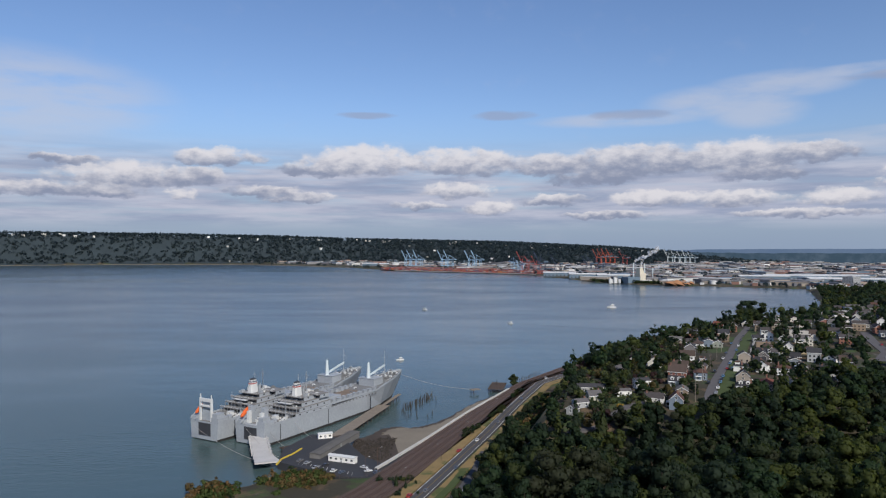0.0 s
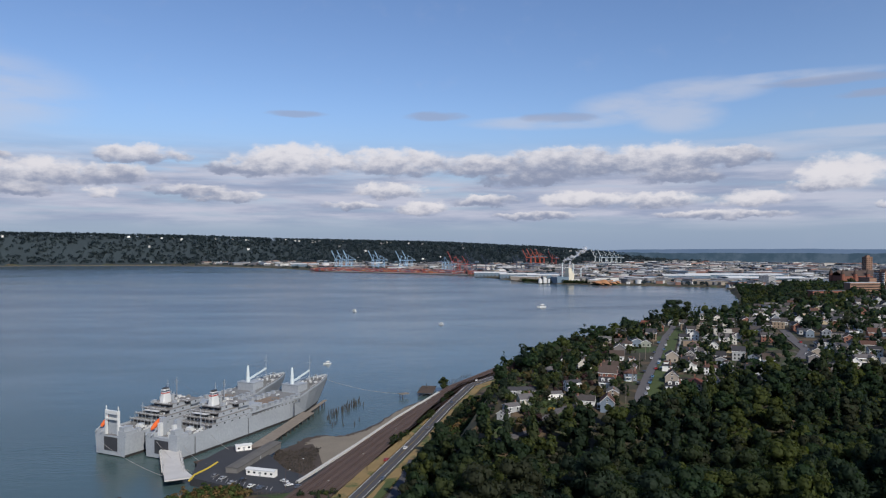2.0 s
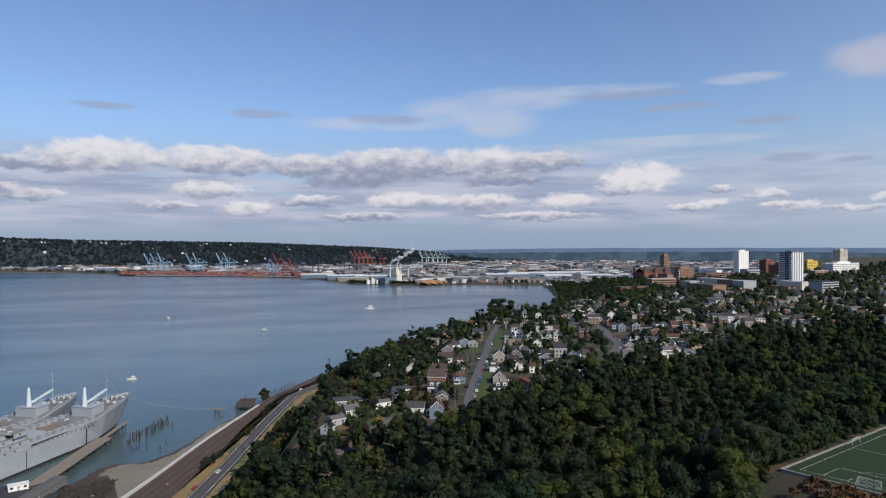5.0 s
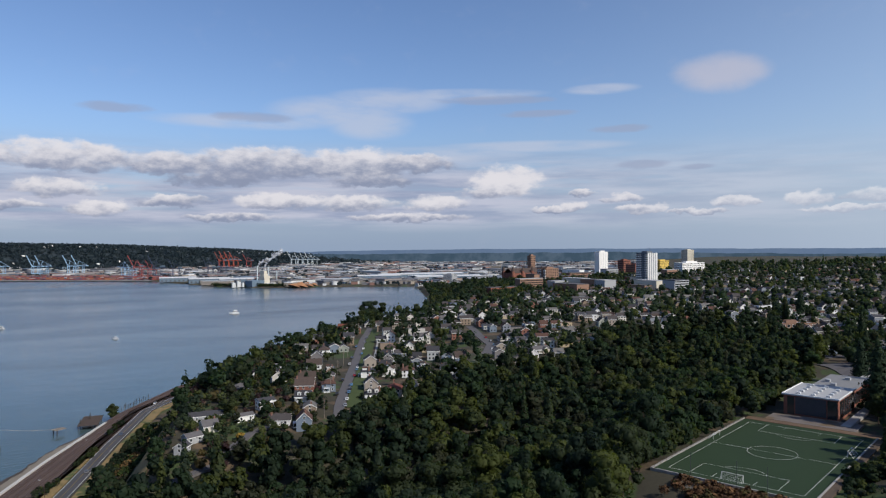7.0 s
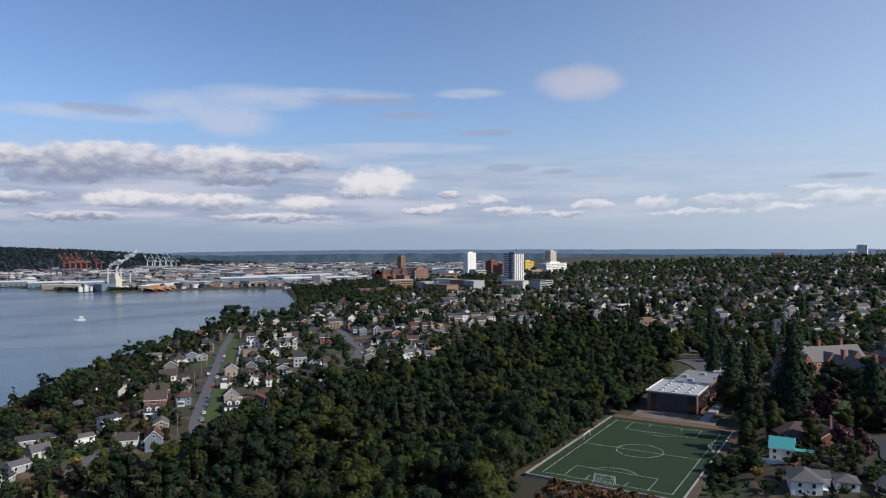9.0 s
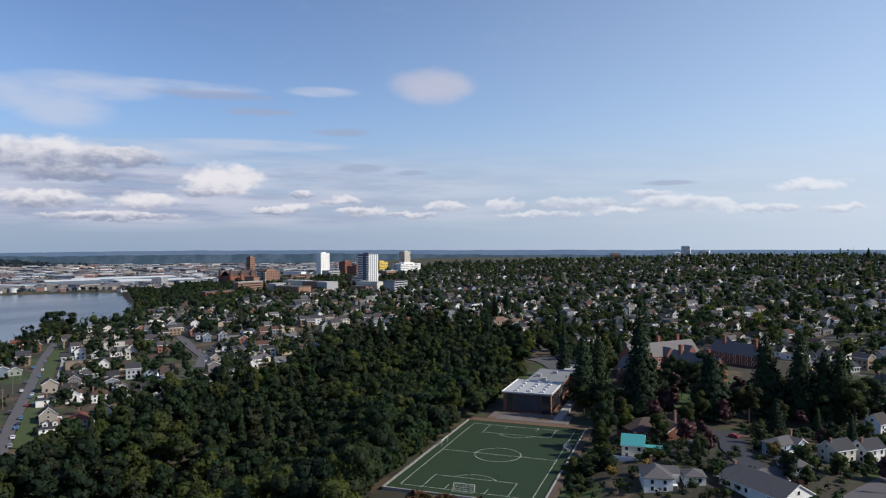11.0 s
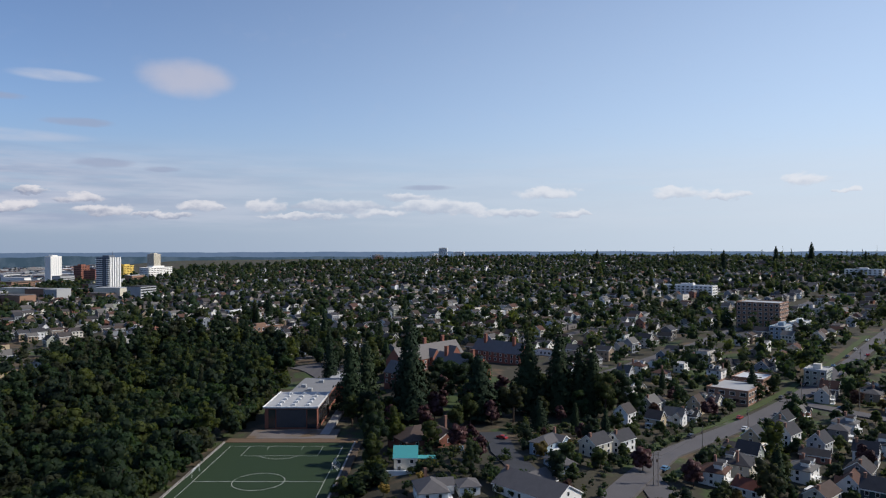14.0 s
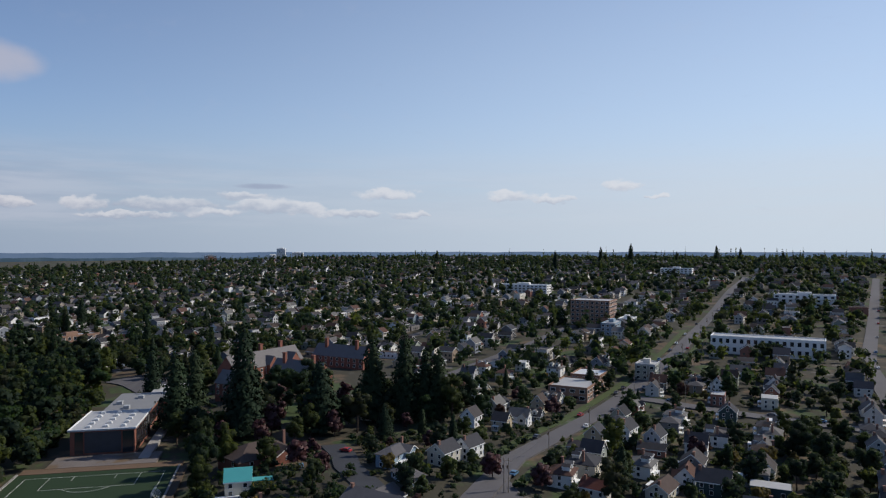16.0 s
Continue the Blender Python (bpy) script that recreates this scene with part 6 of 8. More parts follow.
part("terrace", Solid().box(-8.5, 5.0, -9.0, -4.4, -3.0, 0.9).box(-8.5, -8.3, -9.0, -4.4, 0.9, 1.9).box(-8.5, 5.0, -9.0, -8.85, 0.9, 1.9), trim, teal, "white railed terrace")
stand(house_on("house", 15, 11, 2, "hip", white_wall, grey_roof, "large pale house with bays and white balconies", pitch=0.6, wing=6), 256, 164, 30, z=height(256, 164) - 1.0)
stand(house_on("house", 9, 8, 1, "hip", white_wall, grey_roof, "pale low wing with a grey hip roof", pitch=0.5, porch=False, chimney=False), 262, 154, 30)
stand(house_on("house", 28, 15, 1, "gable", white_wall, grey_roof, "long white house with a broad grey roof", pitch=0.5, wing=8, porch=False), 264, 133, 62, k=0.85)
stand(house_on("house", 17, 9, 2, "hip", blue_wall, grey_roof, "blue-white two-storey house with grey hip roof", pitch=0.5, wing=4), 306, 137, -20)
stand(house_on("house", 13, 8, 1, "hip", blue_wall, grey_roof, "low wing with a grey hip roof", pitch=0.5, porch=False, chimney=False), 289, 130, 40)
stand(house_on("house", 9, 7, 2, "gable", white_wall, dark_roof, "white half-timbered gable among dark firs", pitch=0.9, porch=False, chimney=False), 380, 161, 160, z=height(380, 161))
stand(house_on("house", 12, 9, 2, "gable", cream_wall, dark_roof, "tan house with a dark clipped gable", pitch=0.7), 312, 121, 150)
stand(house_on("house", 12, 8, 2, "gable", white_wall, dark_roof, "white gabled house with dark steep roof", pitch=0.8, wing=3), 322, 113, 150)
# Houses along the avenue.
stand(house_on("house", 13, 12, 2, "hip", cream_wall, dark_roof, "square cream house with dark hip roof and dormers", pitch=0.6, dormer=True), 314, 73, 160)
stand(house_on("house", 14, 9, 1, "gable", cream_wall, brown_roof, "cream bungalow with a brown gabled roof", pitch=0.6), 300, 50, 150)
stand(house_on("house", 13, 9, 2, "gable", dark_wall, dark_roof, "dark green house with a steep gable", pitch=0.8), 304, 33, 70)
stand(house_on("house", 15, 9, 2, "flat", dark_wall, flat_roof, "dark house with a pale flat roof", chimney=False, porch=False), 300, 17, 70)
stand(house_on("house", 11, 8, 1, "gable", house_wall, red_roof, "small house with a dull red roof"), 296, 71, 60)
stand(house_on("house", 12, 8, 2, "gable", white_wall, dark_roof, "white house with a tall dark gable", pitch=0.9), 361, 52, 150)
stand(house_on("house", 10, 8, 2, "gable", house_wall, dark_roof, "narrow house with a steep dark roof", pitch=0.9), 353, 42, 150)
stand(house_on("house", 10, 8, 2, "gable", white_wall, dark_roof, "white cottage with a peaked gable", pitch=0.9), 346, 28, 70)
stand(house_on("house", 11, 9, 2, "gable", dark_wall, dark_roof, "dark blue-green house with a gable", pitch=0.8), 396, 2, 160)
stand(house_on("house", 12, 8, 2, "flat", house_wall, flat_roof, "flat-roofed stucco duplex by the avenue", chimney=False), 426, -2, 160)
stand(house_on("house", 12, 9, 2, "flat", cream_wall, flat_roof, "cream flat-roofed duplex by the avenue", chimney=False), 420, -24, 160)
stand(house_on("house", 14, 8, 1, "gable", white_wall, dark_roof, "long white house with a dark gabled roof"), 388, -18, 160)
stand(house_on("house", 11, 8, 2, "gable", white_wall, dark_roof, "white house with a steep dark gable above the avenue", pitch=0.9), 449, -8, 160)
stand(house_on("house", 11, 8, 2, "flat", white_wall, flat_roof, "white cube-shaped house with a flat roof", chimney=False, porch=False), 500, 92, 160)


def block(name, x, y, turn, w_, d_, h, floors, cols, wall_m, label, depth_cols=None, roof=flat_roof, base_z=None, balconies=False, deep=25, unit=True, split=False):
    """A flat-roofed building with a window for each bay and floor."""
    z0 = height(x, y) if base_z is None else base_z
    b_ = thing(name, pose(x, y, z0, 0, 0, turn), label, "building")
    part("wall", Solid().box(-w_ / 2, w_ / 2, -d_ / 2, d_ / 2, -deep if base_z is not None else -4, h), wall_m, b_)
    part("roof", Solid().box(-w_ / 2 + 0.4, w_ / 2 - 0.4, -d_ / 2 + 0.4, d_ / 2 - 0.4, h, h + 0.12), roof, b_)
    p_ = Solid()
    for x0, x1, y0, y1 in ((-w_ / 2 - 0.1, w_ / 2 + 0.1, -d_ / 2 - 0.1, -d_ / 2 + 0.4), (-w_ / 2 - 0.1, w_ / 2 + 0.1, d_ / 2 - 0.4, d_ / 2 + 0.1), (-w_ / 2 - 0.1, -w_ / 2 + 0.4, -d_ / 2 + 0.4, d_ / 2 - 0.4), (w_ / 2 - 0.4, w_ / 2 + 0.1, -d_ / 2 + 0.4, d_ / 2 - 0.4)):
        p_.box(x0, x1, y0, y1, h - 0.2, h + 0.7)
    part("parapet", p_, trim if wall_m is white_wall else wall_m, b_)
    if unit:
        part("roof_unit", Solid().box(-w_ * 0.12, w_ * 0.12, -d_ * 0.15, d_ * 0.2, h + 0.12, h + 2.8), wall_m, b_)
    fh = h / floors
    dc = depth_cols or max(2, int(cols * d_ / w_))
    for f in range(floors):
        z = fh * (f + 0.55)
        row = Solid()

        def pane(xx, yy, zz, t_, wd, tl):
            if base_z is None or split:
                add_window(b_, xx, yy, zz, t_, wd, tl)
                return
            one, q = window_solid(wd, tl), pose(xx, yy, zz, 0, 0, t_)
            k0 = len(row.v)
            row.v += [tuple(q @ Vector(p_)) for p_ in one.v]
            row.f += [tuple(i + k0 for i in f_) for f_ in one.f]
            row.s += one.s

        for k in range(cols):
            xx = -w_ / 2 + (k + 0.5) * w_ / cols
            for sgn, t_ in ((-1, 180), (1, 0)):
                pane(xx, sgn * (d_ / 2 + 0.02), z, t_, round(w_ / cols * 0.5, 1), round(fh * 0.5, 1))
        for k in range(dc):
            yy = -d_ / 2 + (k + 0.5) * d_ / dc
            for sgn, t_ in ((-1, 90), (1, -90)):
                pane(sgn * (w_ / 2 + 0.02), yy, z, t_, round(d_ / dc * 0.5, 1), round(fh * 0.5, 1))
        if row.v:
            part("window_row", row, [trim, glass], b_)
        if balconies:
            part("balcony", Solid().box(-w_ * 0.42, w_ * 0.42, d_ / 2, d_ / 2 + 1.4, fh * f - 0.1, fh * f + 0.1).box(-w_ * 0.42, w_ * 0.42, d_ / 2 + 1.3, d_ / 2 + 1.4, fh * f + 0.1, fh * f + 1.1), trim, b_)
    TAKEN.append((x, y))
    return b_


AV = -21.4  # the way the avenue runs
block("corner_shops", 437, 66, AV, 26, 20, 6.6, 2, 6, tan_brick, "two-storey brick building with a pale flat roof", 4, unit=False)
block("corner_shops", 461, 56, AV, 20, 16, 7.0, 2, 5, tan_brick, "brick corner building with a white roof", 3, roof=ship_white, unit=False)
block("brick_apartments", 700, 28, AV, 27, 34, 21, 6, 6, tan_brick, "tall plain brick apartment block", 8, base_z=60, unit=False)
block("school_block", 553, -68, AV + 90, 68, 16, 11, 2, 16, white_wall, "long pale two-storey building with window bands", 3, base_z=57, unit=False, split=True)
block("apartments", 822, -196, AV + 90, 56, 18, 12, 3, 9, white_wall, "white three-storey apartments with balconies", 3, base_z=67, balconies=True)
block("apartments", 985, 85, AV + 90, 66, 18, 13, 4, 12, white_wall, "long white four-storey apartment building", 3, base_z=66, balconies=True)
block("apartments", 1230, -160, AV + 90, 48, 18, 13, 4, 8, white_wall, "pale apartment building among trees on the ridge", 3, base_z=80)
block("town_houses", 640, 20, AV, 30, 11, 9, 3, 8, blue_wall, "row of blue and white town houses", 3, base_z=59)
block("town_houses", 668, 4, AV, 22, 11, 9, 3, 6, white_wall, "row of white town houses", 3, base_z=59.5)
block("town_houses", 480, 22, AV, 14, 11, 8.5, 3, 4, house_wall, "grey three-storey flats on the avenue", 3)
block("low_school", 640, 476, -30, 42, 14, 5, 1, 9, tan_brick, "low flat-roofed building among trees", 3)

# Streets of the town.
A_, B_ = Vector((0.365, 0.931, 0)), Vector((0.931, -0.365, 0))


def town(qa, qb):
    p_ = A_ * qa + B_ * qb
    return p_.x, p_.y


drape("street", [(146, 388), (159, 420), (214, 530), (272, 650), (313, 727), (340, 790)], 5.8, asphalt, "grey street lined with parked cars", "street", 0.35)
drape("lawn", [(166.5, 418), (222, 530), (280, 650), (317, 716)], 8, lawn_mat, "long green lawn beside the street", "lawn", 0.32)
drape("pavement", [(172, 416), (229, 530), (287, 648)], 1.6, concrete, "pale footpath along the lawn", "pavement", 0.42)
drape("street", [(60, 372), (84, 380), (104, 402), (128, 414)], 5, asphalt, "curving grey drive between hedges", "street", 0.35)
drape("street", [(322, 520), (350, 556), (372, 610), (400, 670)], 8, asphalt, "grey street between houses", "street", 0.35)
drape("avenue", [(250, 116), (282, 108), (324, 97), (340, 89), (390, 64), (455, 33), (550, -9), (660, -50), (806, -104), (1010, -180), (1240, -268)], 9, asphalt, "wide grey avenue climbing away through houses", "street", 0.35)
drape("street", [(250, 86), (300, 104)], 9, asphalt, "grey side street by the crossing", "street", 0.37)
drape("street", [(372, -70), (408, -6), (440, 44)], 9, asphalt, "grey side street crossing the avenue", "street", 0.33)
drape("street", [(470, 140), (509, 124), (555, 103), (606, 79), (700, 44), (840, -10), (1000, -70)], 9, asphalt, "grey street between rows of houses", "street", 0.33)
drape("street", [(420, -80), (524, -117), (735, -221), (1143, -419)], 9, asphalt, "grey road running up the hill", "street", 0.35)
drape("drive", [(334, 166), (318, 158), (300, 152), (288, 145), (277, 138)], 9, dark_asphalt, "dark asphalt private drive", "drive", 0.35)
for off in (-9, 9):
    drape("verge", offset_line([(300, 104), (340, 89), (390, 64), (455, 33), (550, -9), (660, -50)], off), 4, lawn_mat, "green verge beside the avenue", "grass", 0.3)
for qa in (405, 505, 605, 705, 805, 905):
    drape("street", [town(qa, q) for q in range(330 if qa < 640 else 250, 900, 40)], 8, asphalt, "grey street between houses and trees", "street", 0.3)

STREETS_A = [206, 305, 405, 505, 605, 705, 805, 905, 1005, 1105, 1205, 110, 10, -90, -190, 1305, 1405, 1505, 1605, -290, -390]
SCHOOL = [(200, 190), (214, 250), (330, 300), (480, 345), (545, 260), (560, 195), (420, 140), (300, 190)]
DRIVE = [(240, 190), (330, 205), (395, 165), (345, 92), (262, 108)]


def free(x, y, gap):
    return all((x - a) ** 2 + (y - b) ** 2 > gap * gap for a, b in TAKEN)


ROUTES = [[(146, 388), (214, 530), (313, 727)], [(262, 114), (340, 89), (455, 33), (660, -50), (1240, -268)], [(372, -70), (440, 44)], [(470, 140), (606, 79), (1000, -70)], [(420, -80), (735, -221), (1143, -419)], [(322, 520), (372, 610), (400, 670)]]
rng = np.random.default_rng(40)
lots = []
for qa in STREETS_A:
    for side in (-19, 19, -39, 39):
        for qb in np.arange(-60, 2400, 12.5):
            if abs((qb - 90) % 145 - 72) > 64:
                continue
            if abs(side) > 30 and rng.uniform() < 0.45:
                continue
            x, y = town(qa + side + rng.normal() * 1.5, qb + rng.normal() * 1.5)
            lots.append((x, y, qa, side))
for line, n_ in (([(230, 540), (322, 725)], 12), ([(175, 470), (300, 720)], 0), ([(330, 560), (400, 720)], 10), ([(290, 560), (370, 740)], 11), ([(205, 560), (262, 670)], 0), ([(420, 640), (520, 860)], 12), ([(380, 700), (470, 900)], 12), ([(450, 760), (560, 980)], 12), ([(150, 500), (215, 640)], 7), ([(190, 620), (262, 730)], 6)):
    for k in range(n_):
        q = k / n_
        lots.append((line[0][0] + (line[1][0] - line[0][0]) * q, line[0][1] + (line[1][1] - line[0][1]) * q, 9999, 19))
lx, ly = np.array([l[0] for l in lots]), np.array([l[1] for l in lots])
dist = np.hypot(lx - 40, ly - 70)
bear = np.degrees(np.arctan2(lx - 40, ly - 70))
good = ~inside(lx, ly, FOREST) & ~inside(lx, ly, SCHOOL) & ~inside(lx, ly, DRIVE) & ~inside(lx, ly, BLUFF_WOOD) & ~inside(lx, ly, BAY) & ~inside(lx, ly, BENCH)
good &= (seg_dist(lx, ly, BLUFF) > 52) & (dist > 235) & (bear > -5) & (bear < 122) & (dist < 2400)
for route in ROUTES:
    good &= seg_dist(lx, ly, route) > 11
order = [i for i in np.argsort(dist) if good[i]]
MODELS = [house_on("house", *a, few=True, **k) for a, k in (
    ((11, 9, 2, "gable", house_wall, roof_mat, "two-storey gabled house with a front porch"), dict(pitch=0.9)),
    ((10, 9, 2, "hip", house_wall, roof_mat, "square two-storey house with a hip roof"), dict(pitch=0.6)),
    ((12, 9, 1, "gable", house_wall, roof_mat, "low bungalow with a gabled roof and dormer"), dict(pitch=0.7, dormer=True)),
    ((10, 8, 2, "gable", house_wall, roof_mat, "gabled house with a front wing"), dict(pitch=0.95, wing=3)),
    ((13, 8, 1, "gable", house_wall, roof_mat, "long single-storey house with a low gable"), dict(pitch=0.5, porch=False)),
    ((9, 8, 2, "gable", house_wall, roof_mat, "narrow two-storey house with a steep gable"), dict(pitch=0.95, chimney=False)),
    ((11, 10, 2, "hip", white_wall, roof_mat, "white house with a hip roof and dormer"), dict(pitch=0.6, dormer=True)),
    ((12, 9, 1, "gable", house_wall, roof_mat, "low house with a steep roof and a gabled wing"), dict(pitch=0.95, wing=3)))]
far_houses, placed = [], 0
for i in order:
    x, y, qa, side = lots[i]
    if not free(x, y, 11.0):
        continue
    base = ST if qa == 9999 else AV
    turn = base + (180 if side > 0 else 0) + (90 if rng.uniform() < 0.45 else 0) + rng.normal() * 3
    if placed < 134:
        k = int(rng.integers(len(MODELS)))
        if placed < len(MODELS):
            MODELS[placed].matrix_basis = pose(x, y, height(x, y), 0, 0, turn) @ Matrix.Diagonal((0.8, 0.8, 0.85, 1))
        else:
            copy_thing(MODELS[k], pose(x, y, height(x, y), 0, 0, turn) @ Matrix.Diagonal((*rng.uniform((0.92, 0.92, 0.9), (1.12, 1.12, 1.1)), 1)))
        TAKEN.append((x, y))
        placed += 1
    elif rng.uniform() < 0.8 and not (qa > 1250 and math.atan2(x, y) < 0.84):
        far_houses.append((x, y, turn))

far_wall = mat("far_siding", WALLS[0], 0.7, tints=WALLS, grain=0.06, island=True)
far_roof = mat("far_shingle", ROOFS[0], 0.88, tints=ROOFS, grain=0.15, island=True, spec=0.12)
s = Solid()
far_z = land(np.array([h[0] for h in far_houses]), np.array([h[1] for h in far_houses]))
for (x, y, turn), gz in zip(far_houses, far_z):
    q = pose(x, y, gz, 0, 0, turn)
    k0 = len(s.v)
    wd, dp, h = rng.uniform(7, 11.5), rng.uniform(6.5, 9), rng.choice([3.2, 3.4, 5.2, 5.8, 7.0])
    rise = rng.uniform(0.45, 0.9) * dp / 2
    n0 = len(s.f)
    if rng.uniform() < 0.12:
        s.box(-wd * 0.8, wd * 0.8, -dp / 2, dp / 2, -3, h + 0.6)
        s.box(-wd * 0.78, wd * 0.78, -dp / 2 + 0.3, dp / 2 - 0.3, h + 0.6, h + 0.75, 1)
    else:
        gable_walls(s, -wd / 2, wd / 2, -dp / 2, dp / 2, -3, h, rise)
        gable(s, -wd / 2, wd / 2, -dp / 2, dp / 2, h, rise, 0.5, 0.25, 1, board=3 if math.hypot(x, y) < 1000 else None)
    for f in range(int(h // 2.7) if math.hypot(x, y) < 1100 else 0):
        for fx in (-0.3, 0.0, 0.3):
            for yy in (-dp / 2 - 0.05, dp / 2 + 0.05):
                s.box(fx * wd - 0.6, fx * wd + 0.6, yy - 0.04, yy + 0.04, 1 + 2.8 * f, 2.4 + 2.8 * f, 2)
        for xx in (-wd / 2 - 0.05, wd / 2 + 0.05):
            for fy in (-0.22, 0.22):
                s.box(xx - 0.04, xx + 0.04, fy * dp - 0.6, fy * dp + 0.6, 1 + 2.8 * f, 2.4 + 2.8 * f, 2)
    s.v[k0:] = [tuple(q @ Vector(p_)) for p_ in s.v[k0:]]
put("far_houses", s.mesh("far_houses", far_wall, far_roof, glass, trim), label="hundreds of small gabled houses spread over the hill", category="houses", kind="stuff")

# ---- trees of the town ----
def heights(pts):
    return land(np.array([q[0] for q in pts]), np.array([q[1] for q in pts])) if len(pts) else []


FIRS = [fir_tree("fir_tree", 60 + i, h, w_, n_, 0.56, needle_mat, lab, 0.62, t_) for i, (h, w_, n_, lab, t_) in enumerate((
    (48, 9.2, 4600, "tall dense dark green fir", 0), (30, 10.5, 3200, "dark cedar with layered drooping branches", 9),
    (32, 6.2, 2400, "slim dark green fir", 0), (38, 9.2, 3200, "broad dark green fir", 7)))]
POPLAR = fir_tree("poplar_tree", 66, 22, 3.4, 1100, 0.6, leaf_mat, "tall narrow green poplar", 0.35)
YARDS = [broad_tree("garden_tree", 70 + i, h, w_, 560, 0.46, m_, lab) for i, (h, w_, m_, lab) in enumerate((
    (10, 4.2, yard_leaf, "round leafy garden tree"), (13, 5.2, leaf_mat, "broad green shade tree"), (7, 3.2, yard_leaf, "small round garden tree"),
    (15, 5.8, leaf_mat, "large dark green street tree"), (6, 2.9, yard_leaf, "low bushy garden tree")))]
REDS = [broad_tree("plum_tree", 80, 8, 3.6, 560, 0.5, red_leaf, "dark red-leaved garden tree"), broad_tree("plum_tree", 81, 13, 5.0, 700, 0.55, red_leaf, "large dark red-leaved tree")]
GOLD = broad_tree("maple_tree", 82, 8, 3.8, 560, 0.5, gold_leaf, "small tree with yellow-orange leaves")


def tree_at(proto, places, seed=1, lo=0.85, hi=1.15):
    r = np.random.default_rng(seed)
    for i, q in enumerate(places):
        x, y = q[:2]
        k = q[2] if len(q) > 2 else r.uniform(lo, hi)
        TAKEN.append((x, y))
        if i == 0 and len(q) < 3:
            proto.matrix_basis = pose(x, y, height(x, y))
        else:
            copy_thing(proto, pose(x, y, height(x, y), 0, 0, r.uniform(0, 360)) @ Matrix.Diagonal((k, k, k * r.uniform(0.95, 1.05), 1)))


# The firs round the old school and the drive.
tree_at(FIRS[0], [(346, 206), (377, 145, 0.86)], 1)
tree_at(FIRS[1], [(356, 177), (345, 148, 0.45)], 2)
tree_at(FIRS[2], [(380, 136), (-24, 361, 0.2), (-19, 358, 0.16), (700, 505, 0.9), (590, 380, 0.8)], 3)
tree_at(FIRS[3], [(376, 159), (378, 130, 0.8), (368, 246, 0.95), (430, 290, 0.7), (412, 258, 0.8)], 4)
tree_at(POPLAR, [(668, 500), (676, 506), (661, 493), (980, -20), (900, 160), (1010, 130), (930, 210), (820, 330)], 5)
tree_at(REDS[1], [(350, 196), (372, 185)], 6)
tree_at(REDS[0], [(290, 158), (300, 104), (330, 128), (295, 88), (420, 96), (340, 30), (303, 170), (392, 80)], 7)
tree_at(GOLD, [(280, 10), (257, 180, 0.55), (268, 172, 0.4), (100, 398, 0.6), (300, 452, 0.5), (470, 80, 0.7)], 8)
# A grove of great trees between the old school and the drive.
GROVE = [(338, 236), (330, 200), (350, 158), (372, 118), (398, 116), (424, 150), (420, 188), (440, 205), (425, 235), (385, 222), (368, 246)]
r_ = np.random.default_rng(77)
YARD_WOOD = []
for x, y in scatter(GROVE, 8.5, 900, 78):
    if free(x, y, 7.5):
        q = r_.uniform()
        proto = WOOD[int(r_.integers(5))] if q < 0.8 else REDS[1]
        k = r_.uniform(0.55, 0.95)
        copy_thing(proto, pose(x, y, height(x, y), 0, 0, r_.uniform(0, 360)) @ Matrix.Diagonal((k, k, k, 1)))
        TAKEN.append((x, y))
for x, y in scatter([(440, 270), (470, 262), (520, 285), (545, 262), (560, 200), (600, 260), (620, 420), (560, 400), (480, 335)], 10, 1500, 79):
    if free(x, y, 9):
        YARD_WOOD.append((x, y))
        TAKEN.append((x, y))
for e_ in np.arange(-4, 205, 6.5):
    q = FIELD @ Vector((e_ + r_.normal(), (57 if e_ < 100 else 50 + 0.02 * e_) + r_.normal() * 1.5, 0))
    YARD_WOOD.append((q.x, q.y))
grove("school_trees", [(x, y, z - 1, r_.uniform(9, 16), r_.uniform(4, 6.5)) for (x, y), z in zip(YARD_WOOD, heights(YARD_WOOD))], far_leaf, "leafy trees round the school", "trees", 300, 83, 0.1, 0.7, 6)
for e_, o_ in ((96, -9), (88, -12), (79, -13), (70, -12), (62, -14), (50, -15), (104, -6), (112, -8), (86, -20), (70, -22)):
    q = FIELD @ Vector((e_, o_, 0))
    k = r_.uniform(0.6, 0.95)
    copy_thing(WOOD[int(r_.integers(5))], pose(q.x, q.y, height(q.x, q.y), 0, 0, r_.uniform(0, 360)) @ Matrix.Diagonal((k * 0.8, k * 0.8, k, 1)))
    TAKEN.append((q.x, q.y))
# The clump of tall trees at the street's far end.
tree_at(WOOD[2], [(342, 815, 0.95), (351, 822, 1.3), (363, 828, 1.15), (378, 835, 0.9)], 9)
tree_at(WOOD[4], [(63, 627, 0.66), (205, 690, 0.9), (215, 705, 1.0), (150, 620, 0.8)], 10)

rng = np.random.default_rng(44)
ZONE = [(60, 395), (110, 580), (240, 860), (360, 1080), (600, 1400), (900, 1500), (1250, 1300), (1800, 900), (2200, 200), (2000, -500), (1000, -620), (300, -180), (240, 0), (235, 110), (300, 190), (420, 130), (560, 190), (545, 300), (640, 480), (520, 525), (300, 468), (160, 412), (95, 375)]
pts = scatter(ZONE, 7.6, 90000, 45)
px_, py_ = np.array([q[0] for q in pts]), np.array([q[1] for q in pts])
keep = ~inside(px_, py_, FOREST) & ~inside(px_, py_, BAY) & ~inside(px_, py_, BENCH)
for route in ROUTES:
    keep &= seg_dist(px_, py_, route) > 9
